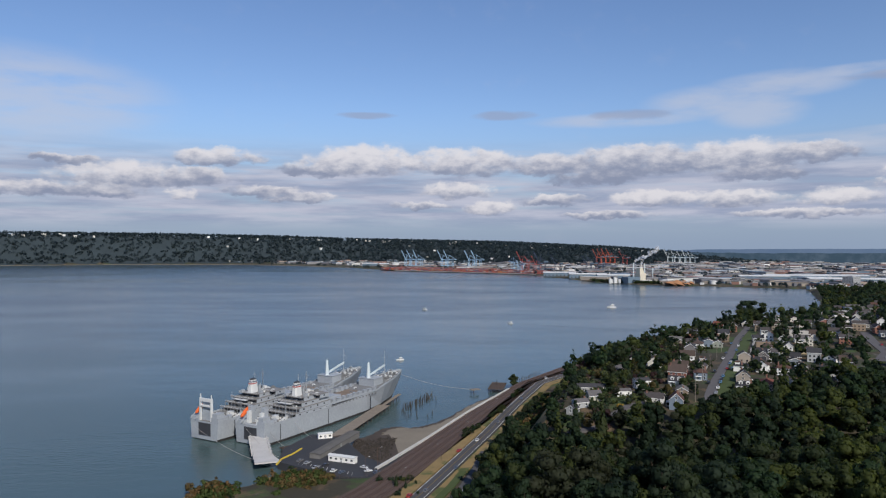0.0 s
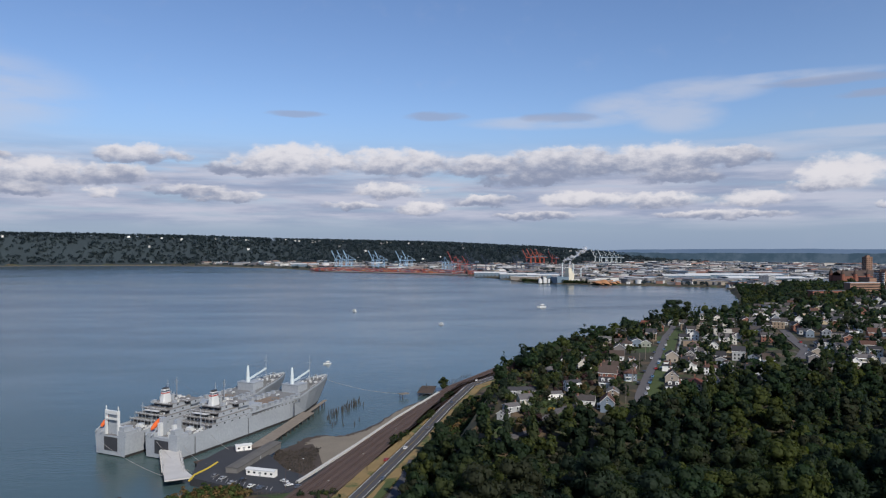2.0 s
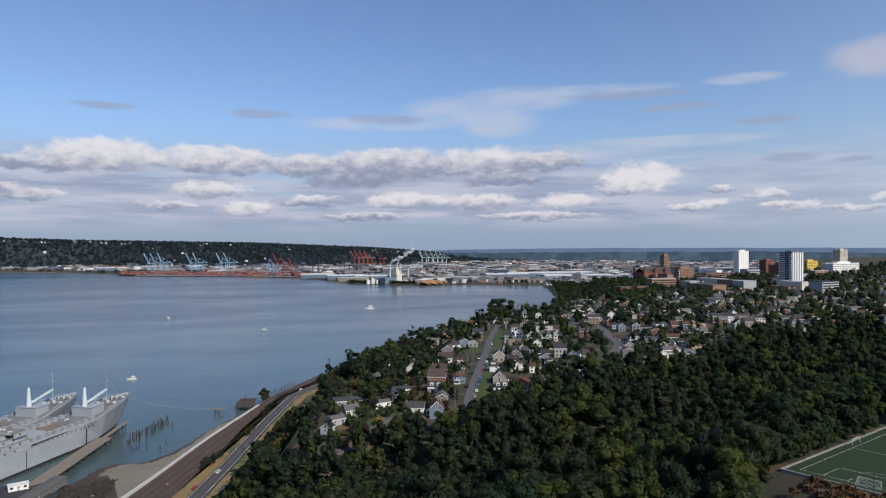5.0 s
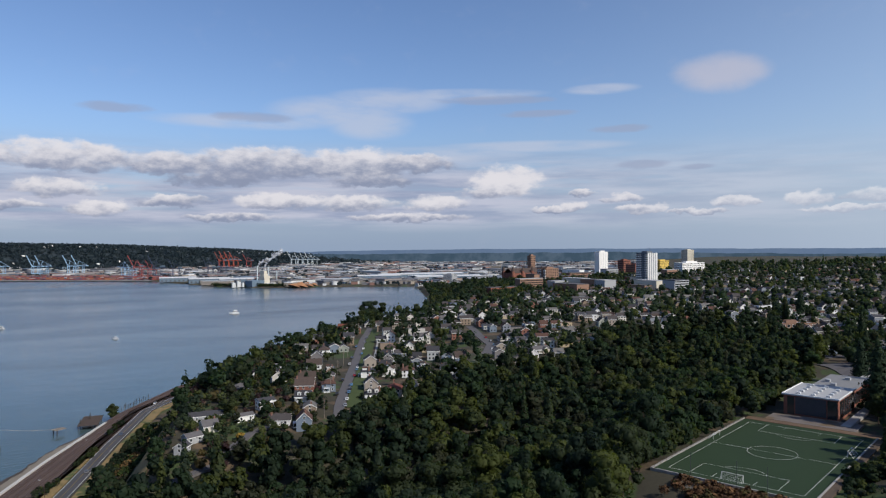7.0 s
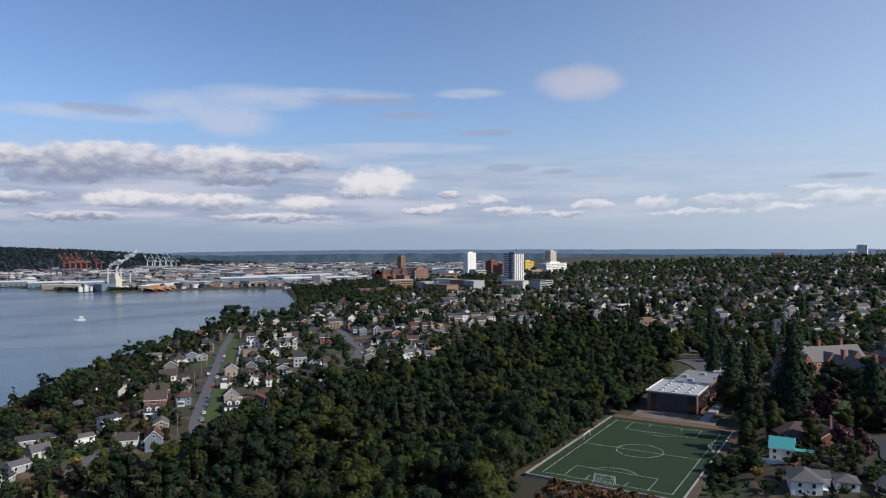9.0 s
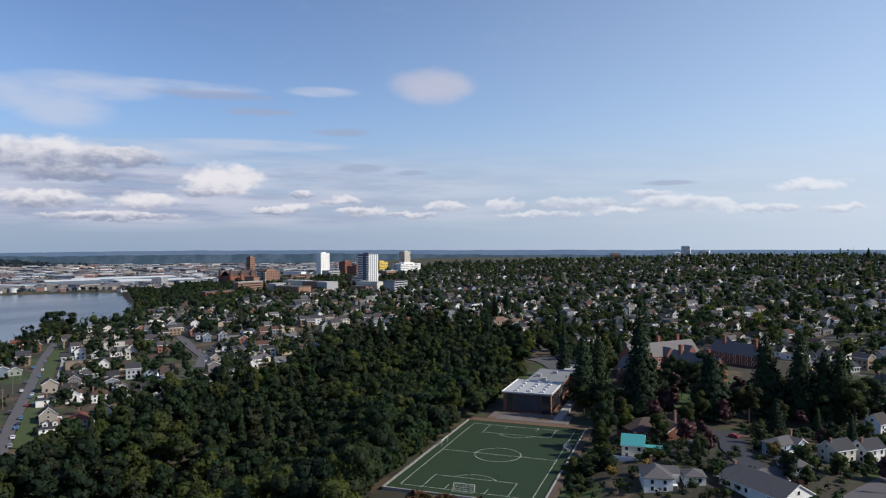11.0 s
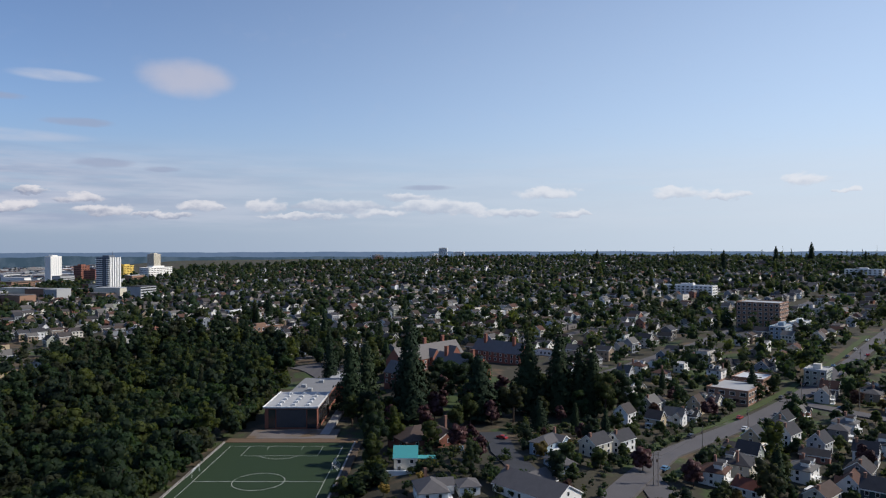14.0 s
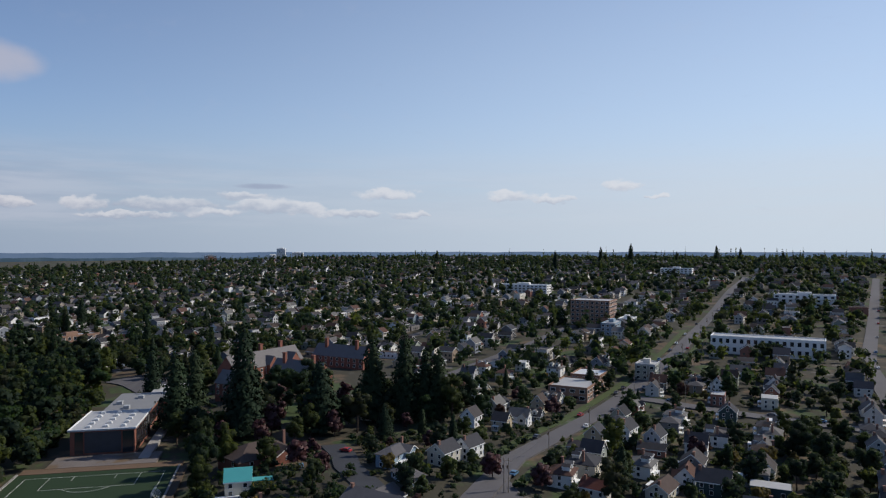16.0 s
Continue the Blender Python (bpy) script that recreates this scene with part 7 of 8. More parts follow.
lawn_line = seg_dist(px_, py_, [(168, 418), (318, 716)]) > 7
drive_line = seg_dist(px_, py_, [(334, 166), (318, 158), (300, 152), (288, 145), (277, 138)]) > 9
keep &= lawn_line & drive_line
dense = np.array([noise.noise((x * 0.006, y * 0.006, 4.0)) for x, y in pts])
def mask_of(spots, radius):
    cells = set()
    n_ = int(radius // 2) + 1
    for x, y in spots:
        a, b = int(x // 2), int(y // 2)
        cells |= {(a + i, b + j) for i in range(-n_, n_ + 1) for j in range(-n_, n_ + 1) if math.hypot(2 * i, 2 * j) < radius}
    return cells


near_cells, far_cells = mask_of(TAKEN, 6.2), mask_of([(h[0], h[1]) for h in far_houses], 6.5)
chosen = []
for (x, y), ok, d in zip(pts, keep, dense):
    if not ok or rng.uniform() > 0.80 + 0.9 * d:
        continue
    if (int(x // 2), int(y // 2)) in near_cells:
        continue
    if (int(x // 2), int(y // 2)) in far_cells and rng.uniform() < 0.8:
        continue
    chosen.append((x, y))
chosen.sort(key=lambda q: math.hypot(q[0] - 60, q[1] - 80))
close, rest = chosen[:280], chosen[280:]
zs = heights(close)
for i, ((x, y), z) in enumerate(zip(close, zs)):
    if i < 5:
        YARDS[i].matrix_basis = pose(x, y, z)
        continue
    q = rng.uniform()
    proto = YARDS[int(rng.integers(5))] if q < 0.93 else REDS[0] if q < 0.97 else FIRS[2]
    k = rng.uniform(0.5, 0.95) * (0.6 if proto is FIRS[2] else 1)
    copy_thing(proto, pose(x, y, z, 0, 0, rng.uniform(0, 360)) @ Matrix.Diagonal((k, k, k, 1)))
zs = heights(rest)
mid = [(x, y, z, rng.uniform(6, 13) * big, rng.uniform(3.0, 5.2) * big) for (x, y), z, big in zip(rest, zs, rng.choice([0.8, 1.0, 1.0, 1.5], len(rest)))]
near_mid = [q for q in mid if math.hypot(q[0], q[1]) < 900]
far_mid = [q for q in mid if math.hypot(q[0], q[1]) >= 900]
grove("town_trees", near_mid, far_leaf, "leafy trees between the houses", "trees", 56, 50, 0.09, 1.05, 2)
grove("town_trees", far_mid, far_leaf, "trees over the far town", "trees", 14, 51, 0.12, 1.5, 1)
low_wood = scatter([(478, 1012), (584, 1128), (706, 1308), (826, 1518), (922, 1728), (1000, 1890), (1180, 1800), (1080, 1500), (920, 1230), (740, 1030), (620, 930)], 15, 9000, 87)
grove("shore_wood", [(x, y, z - 1, rng.uniform(11, 20), rng.uniform(6, 9.5)) for (x, y), z in zip(low_wood, heights(low_wood))], far_leaf, "leafy trees on the low ground towards the waterway", "woodland", 70, 94, 0.06, 1.0, 3)
slope_wood = [FIELD @ Vector((e_ + rng.normal() * 2, o_ + rng.normal() * 1.2, 0)) for e_ in np.arange(18, 118, 5.0) for o_ in (-9.5, -14.5, -19.5)]
slope_wood = [(q.x, q.y) for q in slope_wood if free(q.x, q.y, 7.5)]
grove("slope_trees", [(x, y, z - 0.5, rng.uniform(3, 8), rng.uniform(2.4, 4.2)) for (x, y), z in zip(slope_wood, heights(slope_wood))], far_leaf, "dark shrubs and small trees on the slope beside the field", "shrubs", 170, 95, 0.05, 0.75, 4)
# Green gardens on the terrace above the shore.
terrace = [q for q in scatter([(62, 398), (78, 430), (92, 480), (108, 540), (140, 610), (200, 680), (262, 745), (280, 730), (225, 640), (190, 570), (160, 500), (140, 450), (105, 385), (80, 375)], 5.2, 8000, 85) if free(q[0], q[1], 6.5) and off_path(*q)]
grove("terrace_shrubs", [(x, y, z - 0.3, rng.uniform(2.5, 7.0), rng.uniform(2.0, 3.8)) for (x, y), z in zip(terrace, heights(terrace))], garden_mat, "leafy shrubs and small trees in the terrace gardens", "shrubs", 130, 86, 0, 0.75, 3)
# Hedges and shrubs round the near houses.
shrub = []
for x, y in TAKEN[:230]:
    for _ in range(8):
        a, r = rng.uniform(0, 2 * math.pi), rng.uniform(8.0, 12)
        shrub.append((x + r * math.cos(a), y + r * math.sin(a)))
sx_, sy_ = np.array([q[0] for q in shrub]), np.array([q[1] for q in shrub])
clear = np.min([seg_dist(sx_, sy_, r_) for r_ in ROUTES], axis=0) > 7
shrub = [q for q, c in zip(shrub, clear) if c and free(q[0], q[1], 6.8)]
shrub += [q for q in scatter([(236, 186), (262, 196), (300, 196), (345, 165), (400, 130), (430, 90), (400, 70), (340, 95), (290, 112), (255, 112), (236, 140)], 3.9, 6000, 84) if free(q[0], q[1], 7.5) and seg_dist(np.array([q[0]]), np.array([q[1]]), [(334, 166), (318, 158), (300, 152), (288, 145), (277, 138)])[0] > 8]
grove("garden_shrubs", [(x, y, z - 0.2, rng.uniform(1.4, 4.6), rng.uniform(1.2, 2.6)) for (x, y), z in zip(shrub, heights(shrub))], far_leaf, "clipped hedges and shrubs in the gardens", "shrubs", 48, 52, 0, 0.8, 2)
# The wooded ridge along the horizon.
RIDGE = [(1300, 1250), (1500, 1600), (2000, 1450), (2500, 1000), (2700, 700), (2900, -700), (1400, -1100), (1100, -640), (1900, -500), (2150, 150), (1800, 850)]
rp = scatter(RIDGE, 25, 30000, 60)
grove("ridge_trees", [(x, y, z - 1, rng.uniform(12, 20), rng.uniform(6, 9)) for (x, y), z in zip(rp, heights(rp))], far_leaf, "dark trees along the ridge on the skyline", "woodland", 24, 61, 0.22, 1.5, 1)
sk = [(d_ * math.sin(radians(b_)), d_ * math.cos(radians(b_))) for d_, b_ in zip(rng.uniform(1250, 2000, 190), rng.uniform(52, 118, 190))]
grove("skyline_firs", [(x, y, z - 2, rng.uniform(18, 36), rng.uniform(5, 8)) for (x, y), z in zip(sk, heights(sk))], far_leaf, "dark firs standing above the ridge", "conifers", 110, 62, 0.85, 0.9, 1)
for x, y in scatter([(332, 45), (345, 10), (372, -30), (335, -64), (280, -40), (268, 0), (285, 14), (305, 5), (325, 20)], 9.5, 700, 81):
    if free(x, y, 8.5):
        k = r_.uniform(0.55, 0.8)
        copy_thing(WOOD[int(r_.integers(5))], pose(x, y, height(x, y), 0, 0, r_.uniform(0, 360)) @ Matrix.Diagonal((k, k, k, 1)))
skyp = [(1820, -182, 1.6), (1650, -90, 1.3), (1700, -350, 1.4), (1760, -420, 1.2), (1560, 120, 1.1), (1900, 300, 1.1), (1500, -420, 1.1), (1640, -250, 1.0), (1450, 20, 1.4)]
for x, y, k in skyp:
    copy_thing(FIRS[2], pose(x, y, height(x, y) - 2, 0, 0, x) @ Matrix.Diagonal((k, k, k, 1)))

# ---- port and mills across the bay ----
rng = np.random.default_rng(90)


def crane_on(x, y, turn, k, material, up, label):
    c = thing("port_crane", pose(x, y, 3, 0, 0, turn) @ Matrix.Diagonal((k, k, k, 1)), label, "crane")
    for px in (-9, 9):
        for py in (-13, 13):
            part("leg", Solid().beam((px, py, 0), (px * 0.9, py, 42), 1.5), material, c)
    f = Solid()
    for px in (-9, 9):
        f.beam((px, -13, 13), (px, 13, 13), 1.8)
    for py in (-13, 13):
        f.beam((-9, py, 14), (9, py, 14), 1.6).beam((-9, py, 41), (9, py, 41), 2.0).beam((-9, py, 14), (9, py, 40), 1.0)
    part("portal", f, material, c)
    part("back_girder", Solid().beam((0, -34, 43), (0, 14, 43), 3.2, 3.0), material, c)
    part("machine_house", Solid().box(-4, 4, -26, -10, 44, 50), shed_mat, c)
    part("apex", Solid().beam((0, 12, 43), (0, 5, 64), 1.6).beam((0, 5, 64), (0, -30, 44), 0.9), material, c)
    if up:
        part("boom", Solid().beam((-1.5, 14, 43), (-1.5, 38, 88), 1.0, 1.6).beam((1.5, 14, 43), (1.5, 38, 88), 1.0, 1.6).beam((0, 5, 64), (0, 30, 72), 0.7), material, c)
    else:
        part("boom", Solid().beam((0, 14, 43), (0, 62, 44), 3.0, 2.4).beam((0, 5, 64), (0, 50, 45), 0.8), material, c)
    return c


def by(bearing_px, d):
    """A place at that many metres, by a bearing in tangent units across the first view."""
    a = math.atan(bearing_px)
    return d * math.sin(a), d * math.cos(a)


f_ = 1249.0
protos = {}
for u, d, kind, k in ((722, 3480, "b", 1.0), (732, 3500, "b", 1.0), (742, 3520, "b", 1.0), (786, 3430, "b", 1.0), (797, 3450, "b", 1.0), (834, 3380, "b", 1.0), (846, 3400, "b", 1.0),
                      (910, 3050, "l", 0.75), (922, 3030, "l", 0.75), (928, 3060, "r", 0.8), (940, 3020, "r", 0.8), (952, 3000, "r", 0.8), (959, 2960, "d", 0.85), (987, 2990, "d", 0.85),
                      (1042, 3100, "d", 0.8), (1050, 3120, "d", 0.8), (1063, 3080, "d", 0.8), (1060, 4000, "o", 1.05), (1068, 4020, "o", 1.05), (1076, 4040, "o", 1.05), (1084, 4050, "o", 1.0), (1106, 4080, "r", 0.9),
                      (1186, 4200, "p", 0.95), (1198, 4220, "p", 0.95), (1208, 4240, "p", 0.95), (1217, 4260, "p", 0.95), (1226, 4280, "p", 0.9)):
    x, y = by((u - 784) / f_, d)
    material, up, name_ = {"b": (crane_blue, True, "pale blue port crane with its boom raised"), "l": (crane_blue, False, "pale blue port crane"), "r": (crane_red, True, "red port crane with its boom raised"),
                           "d": (crane_dark, True, "dark blue port crane"), "o": (crane_orange, True, "orange-red port crane with its boom raised"), "p": (crane_pale, True, "pale grey-green port crane with its boom raised")}[kind]
    turn = 60 if up else 20
    if kind not in protos:
        protos[kind] = crane_on(x, y, turn, 1.0, material, up, name_)
    else:
        copy_thing(protos[kind], pose(x, y, 3, 0, 0, turn + rng.normal() * 4) @ Matrix.Diagonal((k, k, k, 1)))

s = Solid()
for _ in range(2300):
    q = rng.uniform()
    back = 15 + 170 * rng.uniform() ** 1.3
    ax, ay = (-300 + 460 * q, 3260 - 290 * q) if rng.uniform() < 0.75 else (160 + 215 * q, 2960 - 150 * q)
    x, y = ax + 0.5 * back, ay + 0.86 * back
    n_ = int(rng.integers(1, 5))
    for lvl in range(n_):
        s.box(-6.1, 6.1, -1.22, 1.22, 3.3 + 2.6 * lvl, 5.85 + 2.6 * lvl, 0, pose(x, y, 0, 0, 0, -33 if rng.uniform() < 0.9 else 57) @ Matrix.Diagonal((1.6, 2.4, 1, 1)))
put("containers", s.mesh("containers", box_mat), label="stacks of red and orange shipping containers on the quay", category="containers", kind="stuff")
drape("quay", [(-215, 3200), (157, 2966), (374, 2802)], 24, concrete, "grey concrete quay at the water's edge", "quay", 0.4, level=3.0, step=80)

# Sheds and works on the flats.
s = Solid()
sb, sd = rng.uniform(-17, 47, 6400), 2150 + 2550 * rng.uniform(size=6400) ** 0.9
sx_, sy_ = sd * np.sin(np.radians(sb)), sd * np.cos(np.radians(sb))
shore_d, sz_ = seg_dist(sx_, sy_, FAR_SHORE), land(sx_, sy_)
fine = ~inside(sx_, sy_, BAY) & (sz_ < 14) & (shore_d > 26) & ~((sb < 9) & (shore_d < 190)) & ~((sb > 35) & (sd < 2350))
for x, y, z in zip(sx_[fine], sy_[fine], sz_[fine]):
    big = rng.uniform() ** 4.5
    wd, dp, h = 11 + 110 * big, 8 + 38 * big, rng.uniform(4, 9) + 6 * big
    q = pose(x, y, z, 0, 0, rng.choice([-33, 57, 24, -66]) + rng.normal() * 3)
    s.box(-wd / 2, wd / 2, -dp / 2, dp / 2, -1, h, 0, q)
    s.box(-wd / 2 - 0.4, wd / 2 + 0.4, -dp / 2 - 0.4, dp / 2 + 0.4, h, h + 0.8, 0, q)
put("warehouses", s.mesh("warehouses", shed_mat), label="white and grey industrial sheds on the harbour flats", category="sheds", kind="stuff")
tp = []
for _ in range(5000):
    b_, d = rng.uniform(-17, 47), 2150 + 2600 * rng.uniform()
    x, y = d * math.sin(radians(b_)), d * math.cos(radians(b_))
    tp.append((x, y))
tx, ty = np.array([q[0] for q in tp]), np.array([q[1] for q in tp])
okk = ~inside(tx, ty, BAY) & (seg_dist(tx, ty, FAR_SHORE) > 12)
tz = land(tx, ty)
grove("flat_trees", [(x, y, z, rng.uniform(7, 13), rng.uniform(6, 11)) for x, y, z, o in zip(tx, ty, tz, okk) if o and z < 20 and rng.uniform() < 0.5], hazed_leaf, "dark trees between the sheds on the flats", "trees", 34, 91, 0.05, 1.5)
# The wooded bluff behind, with houses along its brow.
hp = []
for _ in range(30000):
    b_, d = rng.uniform(-36, 26), rng.uniform(3600, 4960)
    hp.append((d * math.sin(radians(b_)), d * math.cos(radians(b_))))
tx, ty = np.array([q[0] for q in hp]), np.array([q[1] for q in hp])
tz = land(tx, ty)
okk = ~inside(tx, ty, BAY) & (tz > 7) & (np.hypot(tx, ty) < 4960) & (seg_dist(tx, ty, FAR_SHORE) < 900 + 60 * np.clip(np.degrees(np.arctan2(tx, ty)) + 8, 0, 40))
hill = [(x, y, z - 2, rng.uniform(12, 22), rng.uniform(10, 18)) for x, y, z, o in zip(tx, ty, tz, okk) if o]
grove("bluff_wood", hill[:6500], hazed_leaf, "woods covering the far bluff", "woodland", 18, 92, 0.12, 1.3)
s = Solid()
for x, y, z, *_ in hill[6500:12500]:
    brow = np.interp(math.degrees(math.atan2(x, y)), [-40, -31, -22, -14, -6, 4, 14, 24], [190, 180, 172, 160, 140, 122, 86, 20])
    if (0.88 * brow < z < 0.975 * brow and rng.uniform() < 0.10) or rng.uniform() < 0.004:
        wd, q = rng.uniform(8, 17), pose(x, y, z, 0, 0, rng.uniform(0, 90))
        s.box(-wd / 2, wd / 2, -5, 5, -2, 9 + rng.uniform(0, 5), 0, q)
drape("beach", FAR_SHORE[9:14], 26, sand_mat, "pale strip of beach under the far bluff", "beach", 0.5, level=0.6, step=60)
put("bluff_houses", s.mesh("bluff_houses", white_wall), label="pale houses among trees along the far bluff", category="houses", kind="stuff")


def silo(x, y, r, h, material, label, name="storage_tank"):
    t_ = thing(name, pose(x, y, 3, 0, 0, 0), label, "tank")
    part("shell", Solid().tube((0, 0, -1), (0, 0, h), r, sides=20), material, t_)
    part("lid", Solid().tube((0, 0, h), (0, 0, h + r * 0.15), r * 1.02, r * 0.2, 20), flat_roof, t_)
    return t_


def at_px(u, d):
    return by((u - 784) / f_, d)


# The paper mill on its point.
mx, my = at_px(1133, 2320)
mill = thing("paper_mill", pose(mx, my, 3, 0, 0, 24), "pale paper mill with a tall boiler house and steaming stacks", "factory")
part("boiler_house", Solid().box(-11, 11, -13, 13, -2, 30).box(-9, 4, -9, 9, 30, 46).box(5, 10, -6, 6, 30, 37), cream_wall, mill)
part("hall", Solid().box(-60, -13, -16, 16, -2, 18).box(13, 70, -14, 14, -2, 16).box(30, 60, -30, -14, -2, 12), shed_mat, mill)
for x, h, r in ((-22, 62, 2.2), (8, 66, 2.0), (22, 58, 2.4), (55, 45, 2.0)):
    part("stack", Solid().tube((x, 6, 0), (x, 6, h), r, r * 0.75, 12), crane_pale if x != 8 else ship_white, mill)
for k in range(7):
    part("conveyor", Solid().beam((70 + 10 * k, 4, 10 - k), (82 + 10 * k, 4, 9 - k), 2.5), timber, mill)
for k in range(5):
    part("tank", Solid().tube((-75 - 9 * k, 8 + 5 * (k % 2), -1), (-75 - 9 * k, 8 + 5 * (k % 2), 12 + 3 * (k % 3)), 4, sides=12), ship_white, mill)
steam_mat = bpy.data.materials.new("steam")
steam_mat.use_nodes = True
n = Nodes(steam_mat.node_tree)
where = n.add("ShaderNodeNewGeometry").outputs["Position"]
thin = n.step(n.noise(where, 0.06, 4.0), 0.30, 0.60)
white_ = n.add("ShaderNodeBsdfTranslucent", Color=(0.85, 0.86, 0.88, 1)).outputs[0]
dif = n.add("ShaderNodeBsdfDiffuse", Color=(0.85, 0.86, 0.88, 1)).outputs[0]
both = n.add("ShaderNodeMixShader", i0=0.5, i1=white_, i2=dif).outputs[0]
out = n.add("ShaderNodeMixShader", i0=n.math("MULTIPLY", thin, 0.42), i1=n.add("ShaderNodeBsdfTransparent").outputs[0], i2=both).outputs[0]
n.tree.links.new(out, n.add("ShaderNodeOutputMaterial").inputs[0])


def plume(x, y, z, high, drift, r0, r1, seed):
    r = np.random.default_rng(seed)
    bm = bmesh.new()
    for k in range(26):
        q = k / 25
        c = Vector((x + drift[0] * q ** 1.3 + r.normal() * (1 + 4.5 * q), y + drift[1] * q + r.normal() * 3 * q, z + high * q ** 0.85 + r.normal() * 2 * q))
        m_ = Matrix.Translation(c) @ Matrix.Diagonal((*([(r0 + (r1 - r0) * q) * r.uniform(0.7, 1.2)] * 3), 1))
        bmesh.ops.create_icosphere(bm, subdivisions=2, radius=1.0, matrix=m_)
    mesh = bpy.data.meshes.new("steam_plume")
    bm.to_mesh(mesh)
    bm.free()
    mesh.materials.append(steam_mat)
    mesh.polygons.foreach_set("use_smooth", np.ones(len(mesh.polygons), bool))
    put("steam_plume", mesh, label="white steam rising from the mill's stacks", category="steam", kind="stuff")


plume(mx + 2, my, 60, 52, (52, -10), 2.2, 7, 1)
plume(mx - 18, my + 6, 62, 24, (30, -6), 1.8, 4.5, 2)
plume(mx + 62, my + 20, 34, 28, (14, -4), 1.8, 3.6, 3)
cx, cy = at_px(1205, 2250)
heap = Solid()
for k, (ox, h, r) in enumerate(((-36, 9, 22), (-14, 13, 26), (12, 11, 26), (36, 7, 18))):
    heap.tube((ox, 0, 0), (ox + 3, 0, h), r, 4, 14)
put("chip_heap", heap.mesh("chip_heap", chip_mat), label="long orange heap of wood chips by the water", category="wood chips", m=pose(cx, cy, 3, 0, 0, 18))
for u, d, r, h in ((700, 3620, 18, 24), (1262, 2290, 10, 11)):
    silo(*at_px(u, d), r, h, ship_white, "round white storage tank near the quay")
for u, d, w_, dp, h, turn in ((1440, 2700, 330, 60, 15, -8), (1500, 2520, 240, 60, 14, -8), (1350, 2620, 160, 46, 13, -8), (1040, 2560, 130, 40, 14, -6), (1085, 2500, 110, 40, 14, -6), (990, 2700, 120, 40, 13, -6), (655, 3800, 80, 30, 14, 0), (680, 3790, 50, 30, 13, 0)):
    x, y = at_px(u, d)
    w1 = thing("warehouse", pose(x, y, 3, 0, 0, turn), "long white-roofed warehouse on the flats", "warehouse")
    part("wall", Solid().box(-w_ / 2, w_ / 2, -dp / 2, dp / 2, -1, h), shed_mat, w1)
    rr = Solid()
    gable(rr, -w_ / 2, w_ / 2, -dp / 2, dp / 2, h, 3.5, 1.0, 0.5)
    part("roof", rr, ship_white, w1)
    for k in range(int(w_ / 14)):
        part("dock_door", Solid().box(-w_ / 2 + 5 + 14 * k, -w_ / 2 + 10 + 14 * k, -dp / 2 - 0.15, -dp / 2 + 0.1, 0.5, 6), dark_steel, w1)
tree_line = []
for k in range(150):
    q = rng.uniform()
    a, b = ((590, 2190), (700, 2122)) if k < 80 else ((480, 2320), (560, 2215))
    tree_line.append((a[0] + (b[0] - a[0]) * q + rng.normal() * 4 + 8, a[1] + (b[1] - a[1]) * q + rng.normal() * 4 + 12, 2, rng.uniform(5, 10), rng.uniform(4, 7)))
grove("shore_trees", tree_line, far_leaf, "dark shoreline trees below the mill", "trees", 60, 93, 0.0, 1.2)

